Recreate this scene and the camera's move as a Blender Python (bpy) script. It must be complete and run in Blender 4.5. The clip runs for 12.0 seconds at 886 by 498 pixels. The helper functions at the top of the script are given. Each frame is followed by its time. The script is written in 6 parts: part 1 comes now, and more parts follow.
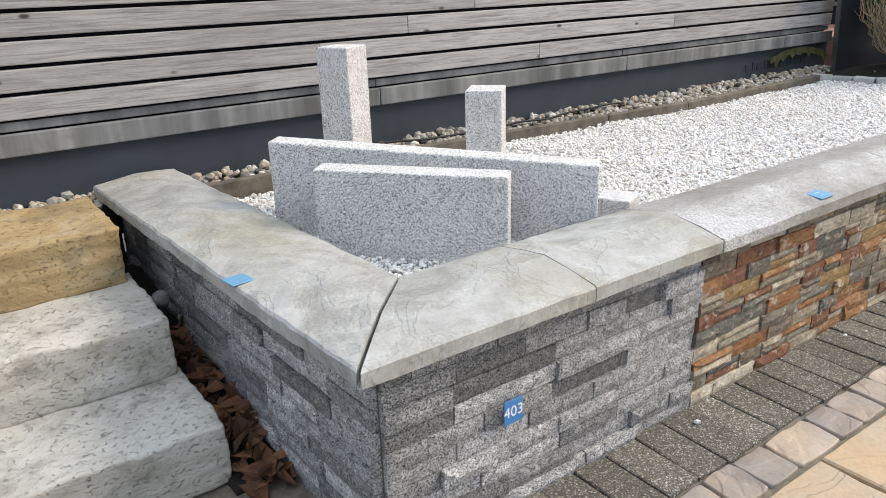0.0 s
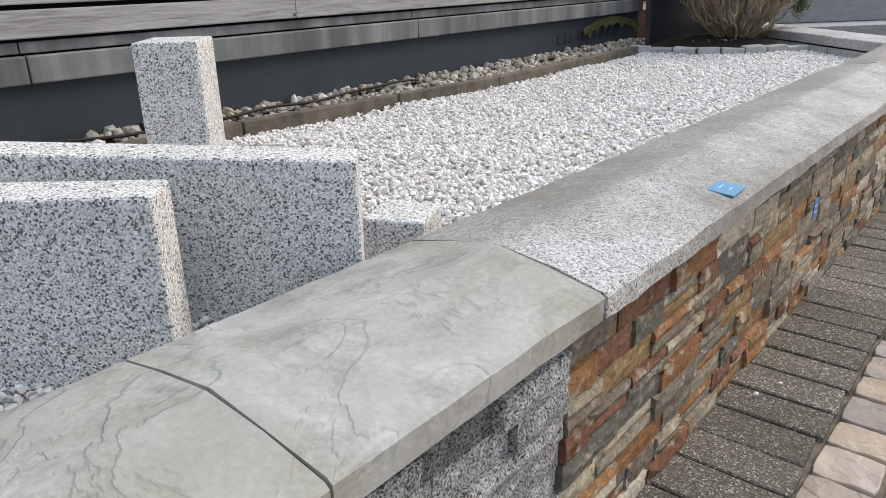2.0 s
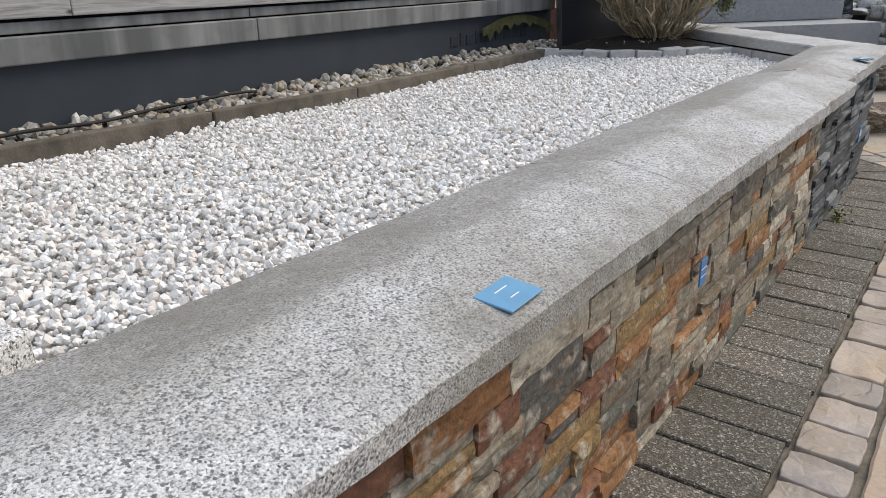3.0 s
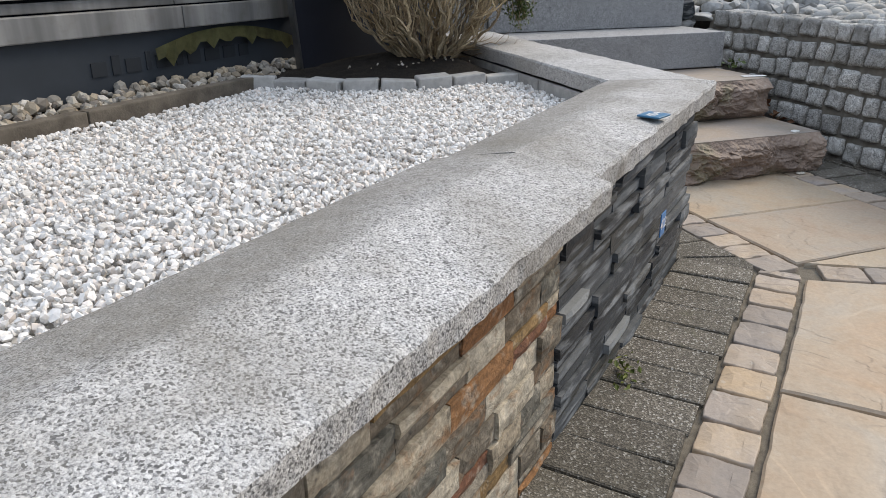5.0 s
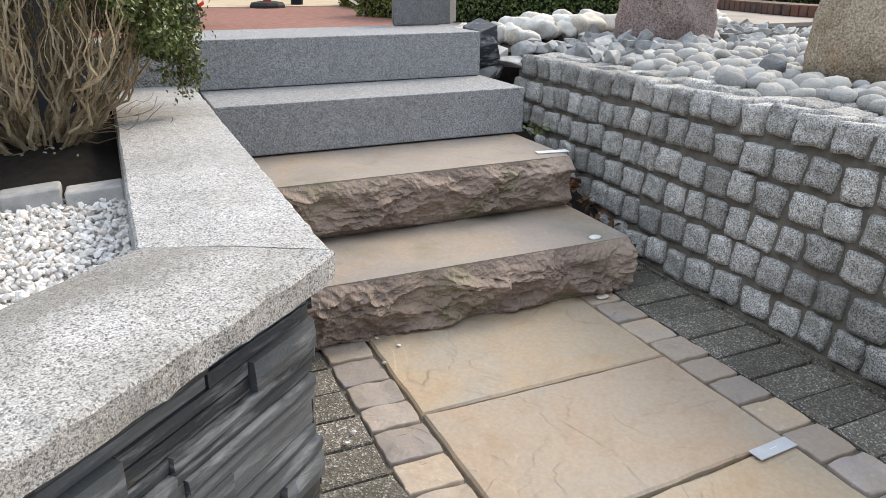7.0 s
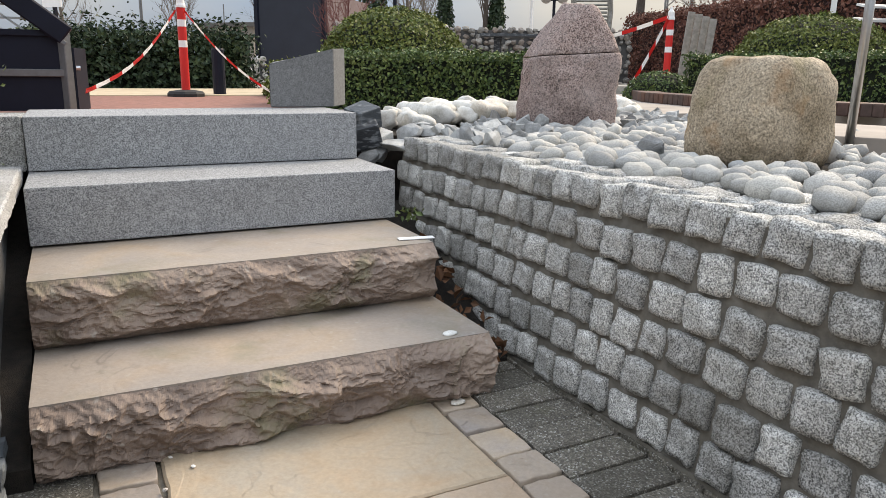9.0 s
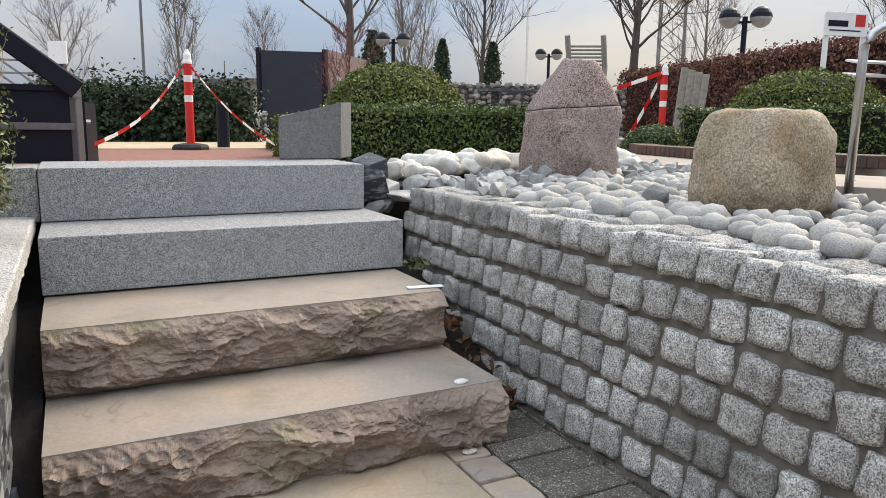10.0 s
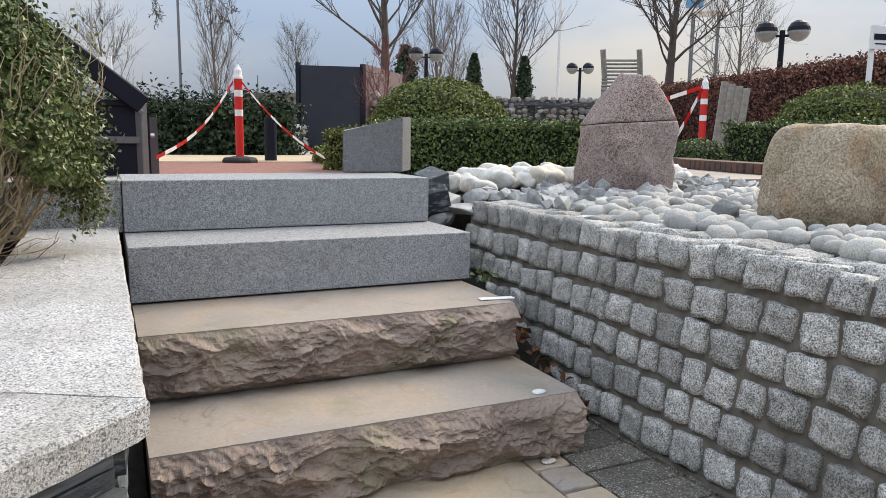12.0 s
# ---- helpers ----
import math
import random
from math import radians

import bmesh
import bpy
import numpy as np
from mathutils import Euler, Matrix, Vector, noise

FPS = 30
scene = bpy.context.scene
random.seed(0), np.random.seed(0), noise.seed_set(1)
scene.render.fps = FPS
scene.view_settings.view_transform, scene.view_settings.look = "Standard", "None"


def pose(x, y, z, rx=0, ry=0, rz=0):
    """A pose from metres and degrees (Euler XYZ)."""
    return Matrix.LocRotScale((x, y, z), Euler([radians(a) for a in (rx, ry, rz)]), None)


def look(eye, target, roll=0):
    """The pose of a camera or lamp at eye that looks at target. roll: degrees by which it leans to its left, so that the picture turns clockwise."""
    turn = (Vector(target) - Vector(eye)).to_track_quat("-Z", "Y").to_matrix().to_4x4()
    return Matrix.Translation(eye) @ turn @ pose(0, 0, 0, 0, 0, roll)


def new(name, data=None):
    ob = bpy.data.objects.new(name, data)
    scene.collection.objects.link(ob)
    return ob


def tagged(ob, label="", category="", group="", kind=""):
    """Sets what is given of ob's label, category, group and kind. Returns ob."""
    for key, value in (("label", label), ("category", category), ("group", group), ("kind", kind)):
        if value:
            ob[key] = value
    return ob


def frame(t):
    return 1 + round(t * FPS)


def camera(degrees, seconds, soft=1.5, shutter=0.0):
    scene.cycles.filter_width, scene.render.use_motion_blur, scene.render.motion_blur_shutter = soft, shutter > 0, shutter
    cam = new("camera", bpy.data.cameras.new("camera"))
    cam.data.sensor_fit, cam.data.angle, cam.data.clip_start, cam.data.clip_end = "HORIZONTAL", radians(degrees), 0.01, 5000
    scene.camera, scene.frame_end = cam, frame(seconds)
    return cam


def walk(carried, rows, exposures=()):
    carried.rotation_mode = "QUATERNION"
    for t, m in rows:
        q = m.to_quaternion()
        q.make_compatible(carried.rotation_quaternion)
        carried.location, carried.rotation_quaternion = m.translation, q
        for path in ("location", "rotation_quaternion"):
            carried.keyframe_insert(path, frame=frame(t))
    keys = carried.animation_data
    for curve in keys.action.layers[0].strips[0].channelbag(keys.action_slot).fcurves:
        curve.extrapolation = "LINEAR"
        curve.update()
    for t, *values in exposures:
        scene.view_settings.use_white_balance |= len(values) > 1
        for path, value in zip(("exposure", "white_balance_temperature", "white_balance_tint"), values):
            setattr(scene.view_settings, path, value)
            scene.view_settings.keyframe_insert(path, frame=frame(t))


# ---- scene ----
cam = camera(62.4, 12.0, soft=0.8)
PATH = [
    (0, (-0.0183, 0.0046, 1.1619), (1.0615, 1.5349, 0.4604), -1.82),
    (0.5, (0.0967, 0.2775, 1.1180), (1.2810, 1.7272, 0.4139), -1.91),
    (1, (0.3171, 0.4386, 1.0111), (1.6087, 1.7931, 0.3061), -1.83),
    (1.5, (0.5548, 0.5567, 0.9158), (1.9328, 1.8230, 0.2104), -1.59),
    (2, (0.7885, 0.6250, 0.8973), (2.2203, 1.8293, 0.1903), -1.40),
    (2.5, (1.0860, 0.6577, 0.8725), (2.5517, 1.8196, 0.1643), -1.30),
    (3, (1.4559, 0.6649, 0.8541), (2.9511, 1.7874, 0.1441), -1.16),
    (5, (2.8733, 0.6806, 0.8519), (4.4948, 1.5922, 0.1173), -0.54),
    (5.5, (3.2358, 0.6714, 0.8902), (4.8874, 1.5271, 0.1553), -0.30),
    (6, (3.5796, 0.6202, 0.9101), (5.2572, 1.4269, 0.1787), -0.08),
    (6.5, (3.8807, 0.5595, 0.9321), (5.5763, 1.3288, 0.2020), 0.18),
    (7, (4.1734, 0.4726, 0.9280), (5.8869, 1.2122, 0.2089), 0.33),
    (7.5, (4.4319, 0.3320, 0.8787), (6.1658, 1.0439, 0.1810), 0.65),
    (9.5, (4.5391, 0.2388, 0.8474), (6.3735, 0.9315, 0.4534), 0.77),
    (10, (4.5031, 0.2682, 0.8431), (6.3486, 0.9617, 0.5062), 0.77),
    (10.5, (4.4720, 0.3074, 0.8418), (6.3204, 1.0050, 0.5306), 0.79),
    (11, (4.4457, 0.3414, 0.8432), (6.2909, 1.0505, 0.5396), 0.82),
    (11.5, (4.4220, 0.3625, 0.8445), (6.2592, 1.0932, 0.5428), 0.84),
    (12, (4.4117, 0.3866, 0.8446), (6.2356, 1.1495, 0.5422), 0.85),
]
EXPOSURES = [(0.0, 0.52, 8580, 12), (1.0, 0.26, 8480, 12), (2.0, 0.16, 8430, 12), (3.0, 0.04, 8430, 12), (5.0, 0.08, 8460, 12), (5.5, 0.15, 8480, 12), (6.5, 0.37, 8630, 12), (7.5, 0.58, 9000, 12), (9.5, 0.64, 9350, 12), (10.5, 0.57, 9000, 12), (12.0, 0.53, 8800, 12)]
walk(cam, [(t, look(eye, target, roll)) for t, eye, target, roll in PATH], EXPOSURES)

# ---- world, sun ----
world = bpy.data.worlds.new("sky")
scene.world = world
world.use_nodes = True
wt = world.node_tree
wt.nodes.clear()
w_out = wt.nodes.new("ShaderNodeOutputWorld")
w_bg = wt.nodes.new("ShaderNodeBackground")
w_sky = wt.nodes.new("ShaderNodeTexSky")
w_sky.sky_type = "NISHITA"
w_sky.sun_disc = False
w_sky.sun_elevation = radians(38)
w_sky.sun_rotation = radians(115)
w_tc = wt.nodes.new("ShaderNodeTexCoord")
w_map = wt.nodes.new("ShaderNodeMapping")
w_map.inputs["Scale"].default_value = (1.0, 1.0, 3.2)
w_cl = wt.nodes.new("ShaderNodeTexNoise")
w_cl.inputs["Scale"].default_value = 1.7
w_cl.inputs["Detail"].default_value = 5.0
w_cl.inputs["Roughness"].default_value = 0.5
w_rp = wt.nodes.new("ShaderNodeValToRGB")
w_rp.color_ramp.elements[0].position = 0.41
w_rp.color_ramp.elements[0].color = (2.9, 4.6, 8.1, 1)
w_rp.color_ramp.elements[1].position = 0.75
w_rp.color_ramp.elements[1].color = (6.6, 7.4, 8.8, 1)
w_mix = wt.nodes.new("ShaderNodeMix")
w_mix.data_type = "RGBA"
w_mix.inputs["Factor"].default_value = 0.86
wt.links.new(w_tc.outputs["Generated"], w_map.inputs["Vector"])
wt.links.new(w_map.outputs["Vector"], w_cl.inputs["Vector"])
wt.links.new(w_cl.outputs["Fac"], w_rp.inputs["Fac"])
wt.links.new(w_sky.outputs["Color"], w_mix.inputs["A"])
wt.links.new(w_rp.outputs["Color"], w_mix.inputs["B"])
# an overcast dome: dimmer low down, brighter overhead
w_sep = wt.nodes.new("ShaderNodeSeparateXYZ")
w_up = wt.nodes.new("ShaderNodeValToRGB")
w_up.color_ramp.elements[0].position = 0.0
w_up.color_ramp.elements[0].color = (0.55, 0.55, 0.55, 1)
w_up.color_ramp.elements[1].position = 0.75
w_up.color_ramp.elements[1].color = (2.6, 2.55, 2.45, 1)
w_mul = wt.nodes.new("ShaderNodeMix")
w_mul.data_type, w_mul.blend_type = "RGBA", "MULTIPLY"
w_mul.inputs["Factor"].default_value = 1.0
wt.links.new(w_tc.outputs["Generated"], w_sep.inputs["Vector"])
wt.links.new(w_sep.outputs["Z"], w_up.inputs["Fac"])
wt.links.new(w_mix.outputs["Result"], w_mul.inputs["A"])
wt.links.new(w_up.outputs["Color"], w_mul.inputs["B"])
wt.links.new(w_mul.outputs["Result"], w_bg.inputs["Color"])
w_bg.inputs["Strength"].default_value = 0.085
wt.links.new(w_bg.outputs["Background"], w_out.inputs["Surface"])

sun = new("sun", bpy.data.lights.new("sun", "SUN"))
sun.data.energy = 2.2
sun.data.angle = radians(28)
sun.data.color = (1.0, 0.98, 0.95)
sun.matrix_world = look((6, -2.5, 5.0), (0, 0, 0))


# ---- materials ----
class Nodes:
    """A small writer of node materials."""

    def __init__(self, name):
        self.mat = bpy.data.materials.new(name)
        self.mat.use_nodes = True
        self.tree = self.mat.node_tree
        self.bsdf = self.tree.nodes["Principled BSDF"]
        self.geo = self.tree.nodes.new("ShaderNodeNewGeometry")
        self.info = self.tree.nodes.new("ShaderNodeObjectInfo")

    def link(self, a, b):
        self.tree.links.new(a, b)

    def put(self, socket, value):
        if isinstance(value, (int, float)):
            socket.default_value = value
        elif isinstance(value, tuple):
            socket.default_value = value if len(value) == 4 or socket.type == "VECTOR" else (*value, 1)
        else:
            self.link(value, socket)

    def place(self, scale=(1, 1, 1), turn=(0, 0, 0), shift=0.0):
        m = self.tree.nodes.new("ShaderNodeMapping")
        m.inputs["Scale"].default_value = scale
        m.inputs["Rotation"].default_value = [radians(a) for a in turn]
        self.link(self.geo.outputs["Position"], m.inputs["Vector"])
        if shift:
            v = self.tree.nodes.new("ShaderNodeVectorMath")
            v.operation = "SCALE"
            v.inputs[0].default_value = (shift, shift * 1.7, shift * 0.6)
            self.link(self.info.outputs["Random"], v.inputs["Scale"])
            self.link(v.outputs["Vector"], m.inputs["Location"])
        return m.outputs["Vector"]

    def noise(self, scale, detail=3.0, rough=0.55, vec=None, distort=0.0):
        n = self.tree.nodes.new("ShaderNodeTexNoise")
        n.inputs["Scale"].default_value = scale
        n.inputs["Detail"].default_value = detail
        n.inputs["Roughness"].default_value = rough
        n.inputs["Distortion"].default_value = distort
        self.link(vec if vec is not None else self.geo.outputs["Position"], n.inputs["Vector"])
        return n.outputs["Fac"]

    def cells(self, scale, vec=None, feature="F1", out="Distance"):
        n = self.tree.nodes.new("ShaderNodeTexVoronoi")
        n.feature = feature
        n.inputs["Scale"].default_value = scale
        self.link(vec if vec is not None else self.geo.outputs["Position"], n.inputs["Vector"])
        return n.outputs[out]

    def ramp(self, fac, *stops, ease="LINEAR"):
        r = self.tree.nodes.new("ShaderNodeValToRGB")
        r.color_ramp.interpolation = ease
        e = r.color_ramp.elements
        while len(e) < len(stops):
            e.new(0.5)
        for el, (p, col) in zip(e, stops):
            el.position = p
            el.color = (*col, 1) if isinstance(col, tuple) else (col, col, col, 1)
        self.put(r.inputs["Fac"], fac)
        return r.outputs["Color"]

    def mix(self, fac, a, b, how="MIX"):
        m = self.tree.nodes.new("ShaderNodeMix")
        m.data_type = "RGBA"
        m.blend_type = how
        self.put(m.inputs["Factor"], fac)
        self.put(m.inputs["A"], a)
        self.put(m.inputs["B"], b)
        return m.outputs["Result"]

    def math(self, how, a, b=0.0):
        m = self.tree.nodes.new("ShaderNodeMath")
        m.operation = how
        self.put(m.inputs[0], a)
        self.put(m.inputs[1], b)
        return m.outputs[0]

    def hue(self, col, h=0.5, s=1.0, v=1.0):
        m = self.tree.nodes.new("ShaderNodeHueSaturation")
        self.put(m.inputs["Hue"], h)
        self.put(m.inputs["Saturation"], s)
        self.put(m.inputs["Value"], v)
        self.put(m.inputs["Color"], col)
        return m.outputs["Color"]

    def spread(self, low, high):
        m = self.tree.nodes.new("ShaderNodeMapRange")
        m.inputs["To Min"].default_value = low
        m.inputs["To Max"].default_value = high
        self.link(self.info.outputs["Random"], m.inputs["Value"])
        return m.outputs["Result"]

    def done(self, col, rough=0.8, bumps=(), metal=0.0, spec=0.4):
        self.put(self.bsdf.inputs["Base Color"], col)
        self.put(self.bsdf.inputs["Roughness"], rough)
        self.put(self.bsdf.inputs["Metallic"], metal)
        self.put(self.bsdf.inputs["Specular IOR Level"], spec)
        last = None
        for height, strength, dist in bumps:
            b = self.tree.nodes.new("ShaderNodeBump")
            b.inputs["Strength"].default_value = strength
            b.inputs["Distance"].default_value = dist
            self.put(b.inputs["Height"], height)
            if last is not None:
                self.link(last, b.inputs["Normal"])
            last = b.outputs["Normal"]
        if last is not None:
            self.link(last, self.bsdf.inputs["Normal"])
        return self.mat


def granite(name, dark, mid, light, grain=260.0, stain=0.25, relief=0.4, stain_col=(0.16, 0.15, 0.13), per_piece=0.0, fleck_amount=1.0, splash=0.0):
    """Speckled granite: grains of three tones, mica flecks and broad weather stains."""
    n = Nodes(name)
    g = n.noise(grain, 2.0, 0.6)
    fleck = n.cells(grain * 1.05, out="Color")
    base = n.ramp(g, (0.36, dark), (0.46, mid), (0.60, light))
    sep = n.tree.nodes.new("ShaderNodeSeparateColor")
    n.link(fleck, sep.inputs["Color"])
    spots = n.ramp(sep.outputs["Red"], (0.80, 0.0), (0.88, fleck_amount))
    base = n.mix(spots, base, tuple(c * 0.42 for c in dark))
    pale = n.ramp(sep.outputs["Green"], (0.82, 0.0), (0.9, 0.7))
    base = n.mix(pale, base, tuple(min(1.0, c * 1.25) for c in light))
    base = n.mix(0.5 if per_piece else 0.2, base, n.ramp(n.noise(45, 4.0, 0.65), (0.34, 0.18), (0.66, 0.80)), "OVERLAY")
    big = n.ramp(n.noise(3.5, 4.0, 0.6), (0.42, 0.0), (0.70, stain))
    base = n.mix(big, base, stain_col)
    if splash:
        xyz = n.tree.nodes.new("ShaderNodeSeparateXYZ")
        n.link(n.geo.outputs["Position"], xyz.inputs["Vector"])
        reach = n.math("ADD", xyz.outputs["Y"], n.math("MULTIPLY", n.noise(6.0, 5.0, 0.65), 0.16))
        film = n.math("MULTIPLY", n.ramp(n.math("SUBTRACT", reach, 1.0), (0.21, 0.0), (0.31, splash)), n.ramp(n.noise(60, 4.0, 0.7), (0.3, 0.55), (0.6, 1.0)))
        base = n.mix(film, base, (0.185, 0.172, 0.148))
    if per_piece:
        base = n.hue(base, 0.5, 1.0, n.spread(1.0 - per_piece, 1.0 + per_piece))
    return n.done(base, n.ramp(g, (0.3, 0.75), (0.7, 0.92)), [(n.noise(28, 4.0), relief, 0.008), (g, relief, 0.003)])


GRANITE_CAP = granite("granite_coping", (0.215, 0.215, 0.218), (0.42, 0.42, 0.417), (0.62, 0.617, 0.61), 370, 0.40, 0.6, (0.20, 0.185, 0.155), 0.0, 0.85)
GRANITE_CAP_DIRTY = granite("granite_coping_dirty", (0.215, 0.215, 0.218), (0.42, 0.42, 0.417), (0.62, 0.617, 0.61), 370, 0.72, 0.6, (0.20, 0.185, 0.155), 0.0, 0.85, 0.62)
GRANITE_PANEL = granite("granite_panel", (0.195, 0.195, 0.195), (0.555, 0.552, 0.543), (0.78, 0.775, 0.76), 340, 0.15, 0.3, fleck_amount=0.95)
GRANITE_STEP = granite("granite_step", (0.075, 0.08, 0.085), (0.235, 0.24, 0.248), (0.42, 0.425, 0.428), 300, 0.15, 0.2, fleck_amount=0.35)
GRANITE_SETT = granite("granite_sett", (0.125, 0.124, 0.12), (0.352, 0.349, 0.337), (0.66, 0.655, 0.63), 320, 0.45, 1.0, (0.17, 0.165, 0.14), 0.26, 0.65)
GRANITE_LEDGE = granite("granite_ledgestone", (0.07, 0.072, 0.076), (0.21, 0.214, 0.218), (0.47, 0.47, 0.47), 340, 0.20, 0.6, (0.12, 0.125, 0.11), 0.50)


def sandstone(name, base, warm, grey, relief=0.35, lichen=0.25, per_piece=0.0, green=0.0, rich=(0.92, 1.15)):
    """Riven sandstone: soft clouds of ochre and grey, layered relief and lichen spots."""
    n = Nodes(name)
    cloud = n.noise(3.2, 5.0, 0.6, n.place(shift=9.0), 0.6)
    c = n.ramp(cloud, (0.32, grey), (0.50, base), (0.68, warm))
    fine = n.noise(90, 4.0, 0.65)
    c = n.mix(0.10, c, n.ramp(fine, (0.35, 0.12), (0.65, 0.75)), "OVERLAY")
    spots = n.ramp(n.noise(38, 2.0, 0.5), (0.66, 0.0), (0.74, lichen))
    c = n.mix(spots, c, (0.52, 0.51, 0.46))
    if green:
        c = n.mix(n.ramp(n.noise(5.0, 4.0, 0.65), (0.54, 0.0), (0.72, green)), c, (0.13, 0.14, 0.055))
    if per_piece:
        c = n.hue(c, n.spread(0.495, 0.504), n.spread(*rich), n.spread(1 - per_piece, 1 + per_piece))
    layer = n.noise(2.2, 4.0, 0.5, n.place((1, 1, 0.4), shift=6.0), 0.9)
    terraces = n.ramp(layer, (0.38, 0.0), (0.395, 0.3), (0.47, 0.36), (0.485, 0.62), (0.56, 0.68), (0.575, 1.0))
    lines = n.ramp(layer, (0.465, 0.0), (0.478, 1.0), (0.49, 0.0))
    patchy = n.ramp(n.noise(4.0, 3.0, 0.5, n.place(shift=3.0)), (0.55, 0.0), (0.66, 0.5))
    c = n.mix(n.math("MULTIPLY", lines, patchy), c, tuple(x * 0.45 for x in grey))
    c = n.mix(n.ramp(n.noise(11.0, 5.0, 0.65), (0.52, 0.0), (0.72, 0.35)), c, tuple(x * 0.72 for x in warm))
    return n.done(c, n.ramp(cloud, (0.3, 0.50), (0.7, 0.74)), [(terraces, relief, 0.010), (n.noise(16, 5.0, 0.6), relief * 0.8, 0.008), (fine, 0.25, 0.003)])


SLAB = sandstone("sandstone_slab", (0.415, 0.305, 0.198), (0.44, 0.282, 0.160), (0.37, 0.312, 0.242), 0.6, 0.10, 0.08, 0.0, (0.72, 0.92))
SETT_BUFF = sandstone("sandstone_sett", (0.36, 0.292, 0.235), (0.40, 0.295, 0.205), (0.335, 0.285, 0.262), 0.6, 0.3, 0.26, 0.0, (0.65, 1.1))
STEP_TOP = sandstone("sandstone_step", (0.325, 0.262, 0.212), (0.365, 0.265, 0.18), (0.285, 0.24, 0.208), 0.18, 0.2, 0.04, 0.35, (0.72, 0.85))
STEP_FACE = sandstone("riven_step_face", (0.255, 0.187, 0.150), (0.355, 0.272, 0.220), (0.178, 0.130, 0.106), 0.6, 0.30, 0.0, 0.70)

# grey-green riven coping
n = Nodes("riven_coping")
cl = n.noise(4.0, 6.0, 0.62, None, 1.2)
c = n.ramp(cl, (0.34, (0.245, 0.245, 0.225)), (0.5, (0.345, 0.345, 0.325)), (0.66, (0.455, 0.458, 0.445)))
ol = n.ramp(n.noise(2.2, 5.0, 0.6), (0.50, 0.0), (0.64, 0.55))
c = n.mix(ol, c, (0.285, 0.265, 0.185))
fine = n.noise(120, 3.0, 0.6)
c = n.mix(0.16, c, n.ramp(fine, (0.35, 0.15), (0.65, 0.8)), "OVERLAY")
lay = n.noise(3.6, 5.0, 0.5, None, 1.4)
lines = n.ramp(lay, (0.475, 0.0), (0.487, 1.0), (0.50, 0.0), (0.555, 0.0), (0.565, 0.8), (0.575, 0.0))
mask = n.ramp(n.noise(3.0, 3.0, 0.5), (0.48, 0.0), (0.64, 0.32))
c = n.mix(n.math("MULTIPLY", lines, mask), c, (0.17, 0.17, 0.15))
c = n.mix(n.ramp(lay, (0.555, 0.0), (0.57, 0.35)), c, (0.40, 0.40, 0.385))
c = n.mix(n.ramp(n.noise(17.0, 5.0, 0.7), (0.54, 0.0), (0.74, 0.45)), c, (0.20, 0.20, 0.175))
terr = n.ramp(lay, (0.40, 0.0), (0.415, 0.3), (0.48, 0.36), (0.495, 0.62), (0.555, 0.68), (0.57, 1.0))
COPING = n.done(c, n.ramp(cl, (0.3, 0.65), (0.7, 0.9)), [(terr, 0.42, 0.010), (n.noise(18, 5.0, 0.6), 0.35, 0.008), (fine, 0.2, 0.002)])

# travertine blocks
def travertine(name, a, b, c3, dark):
    n = Nodes(name)
    cl = n.noise(3.0, 6.0, 0.65, n.place((1, 1, 2.2), shift=5), 0.8)
    c = n.ramp(cl, (0.32, a), (0.5, b), (0.7, c3))
    pit = n.noise(80, 4.0, 0.7, n.place((0.8, 0.8, 1.5)), 0.4)
    holes = n.ramp(n.math("MULTIPLY", n.ramp(pit, (0.32, 0.75), (0.37, 0.0)), n.ramp(n.noise(9.0, 4.0), (0.48, 0.0), (0.62, 1.0))), (0.0, 0.0), (1.0, 1.0))
    c = n.mix(holes, c, dark)
    moss = n.ramp(n.noise(7.0, 5.0, 0.65), (0.52, 0.0), (0.70, 0.65))
    c = n.mix(moss, c, (0.12, 0.11, 0.075))
    c = n.mix(n.ramp(n.noise(26, 5.0, 0.7), (0.56, 0.0), (0.78, 0.20)), c, dark)
    vein = n.ramp(n.noise(5.0, 4.0, 0.55, n.place((0.5, 0.5, 3.0), shift=3), 0.7), (0.485, 0.0), (0.50, 0.22), (0.515, 0.0))
    c = n.mix(n.math("MULTIPLY", vein, n.ramp(n.noise(3.0, 2.0), (0.5, 0.0), (0.6, 1.0))), c, dark)
    return n.done(c, 0.88, [(n.ramp(pit, (0.32, 0.0), (0.42, 1.0)), 0.8, 0.006), (vein, -0.5, 0.01), (n.noise(22, 6.0, 0.7), 0.7, 0.012)])


TRAV_GREY = travertine("travertine_grey", (0.31, 0.285, 0.24), (0.48, 0.455, 0.40), (0.57, 0.55, 0.495), (0.10, 0.09, 0.07))
TRAV_GOLD = travertine("travertine_gold", (0.29, 0.195, 0.095), (0.39, 0.28, 0.145), (0.43, 0.355, 0.245), (0.085, 0.055, 0.028))

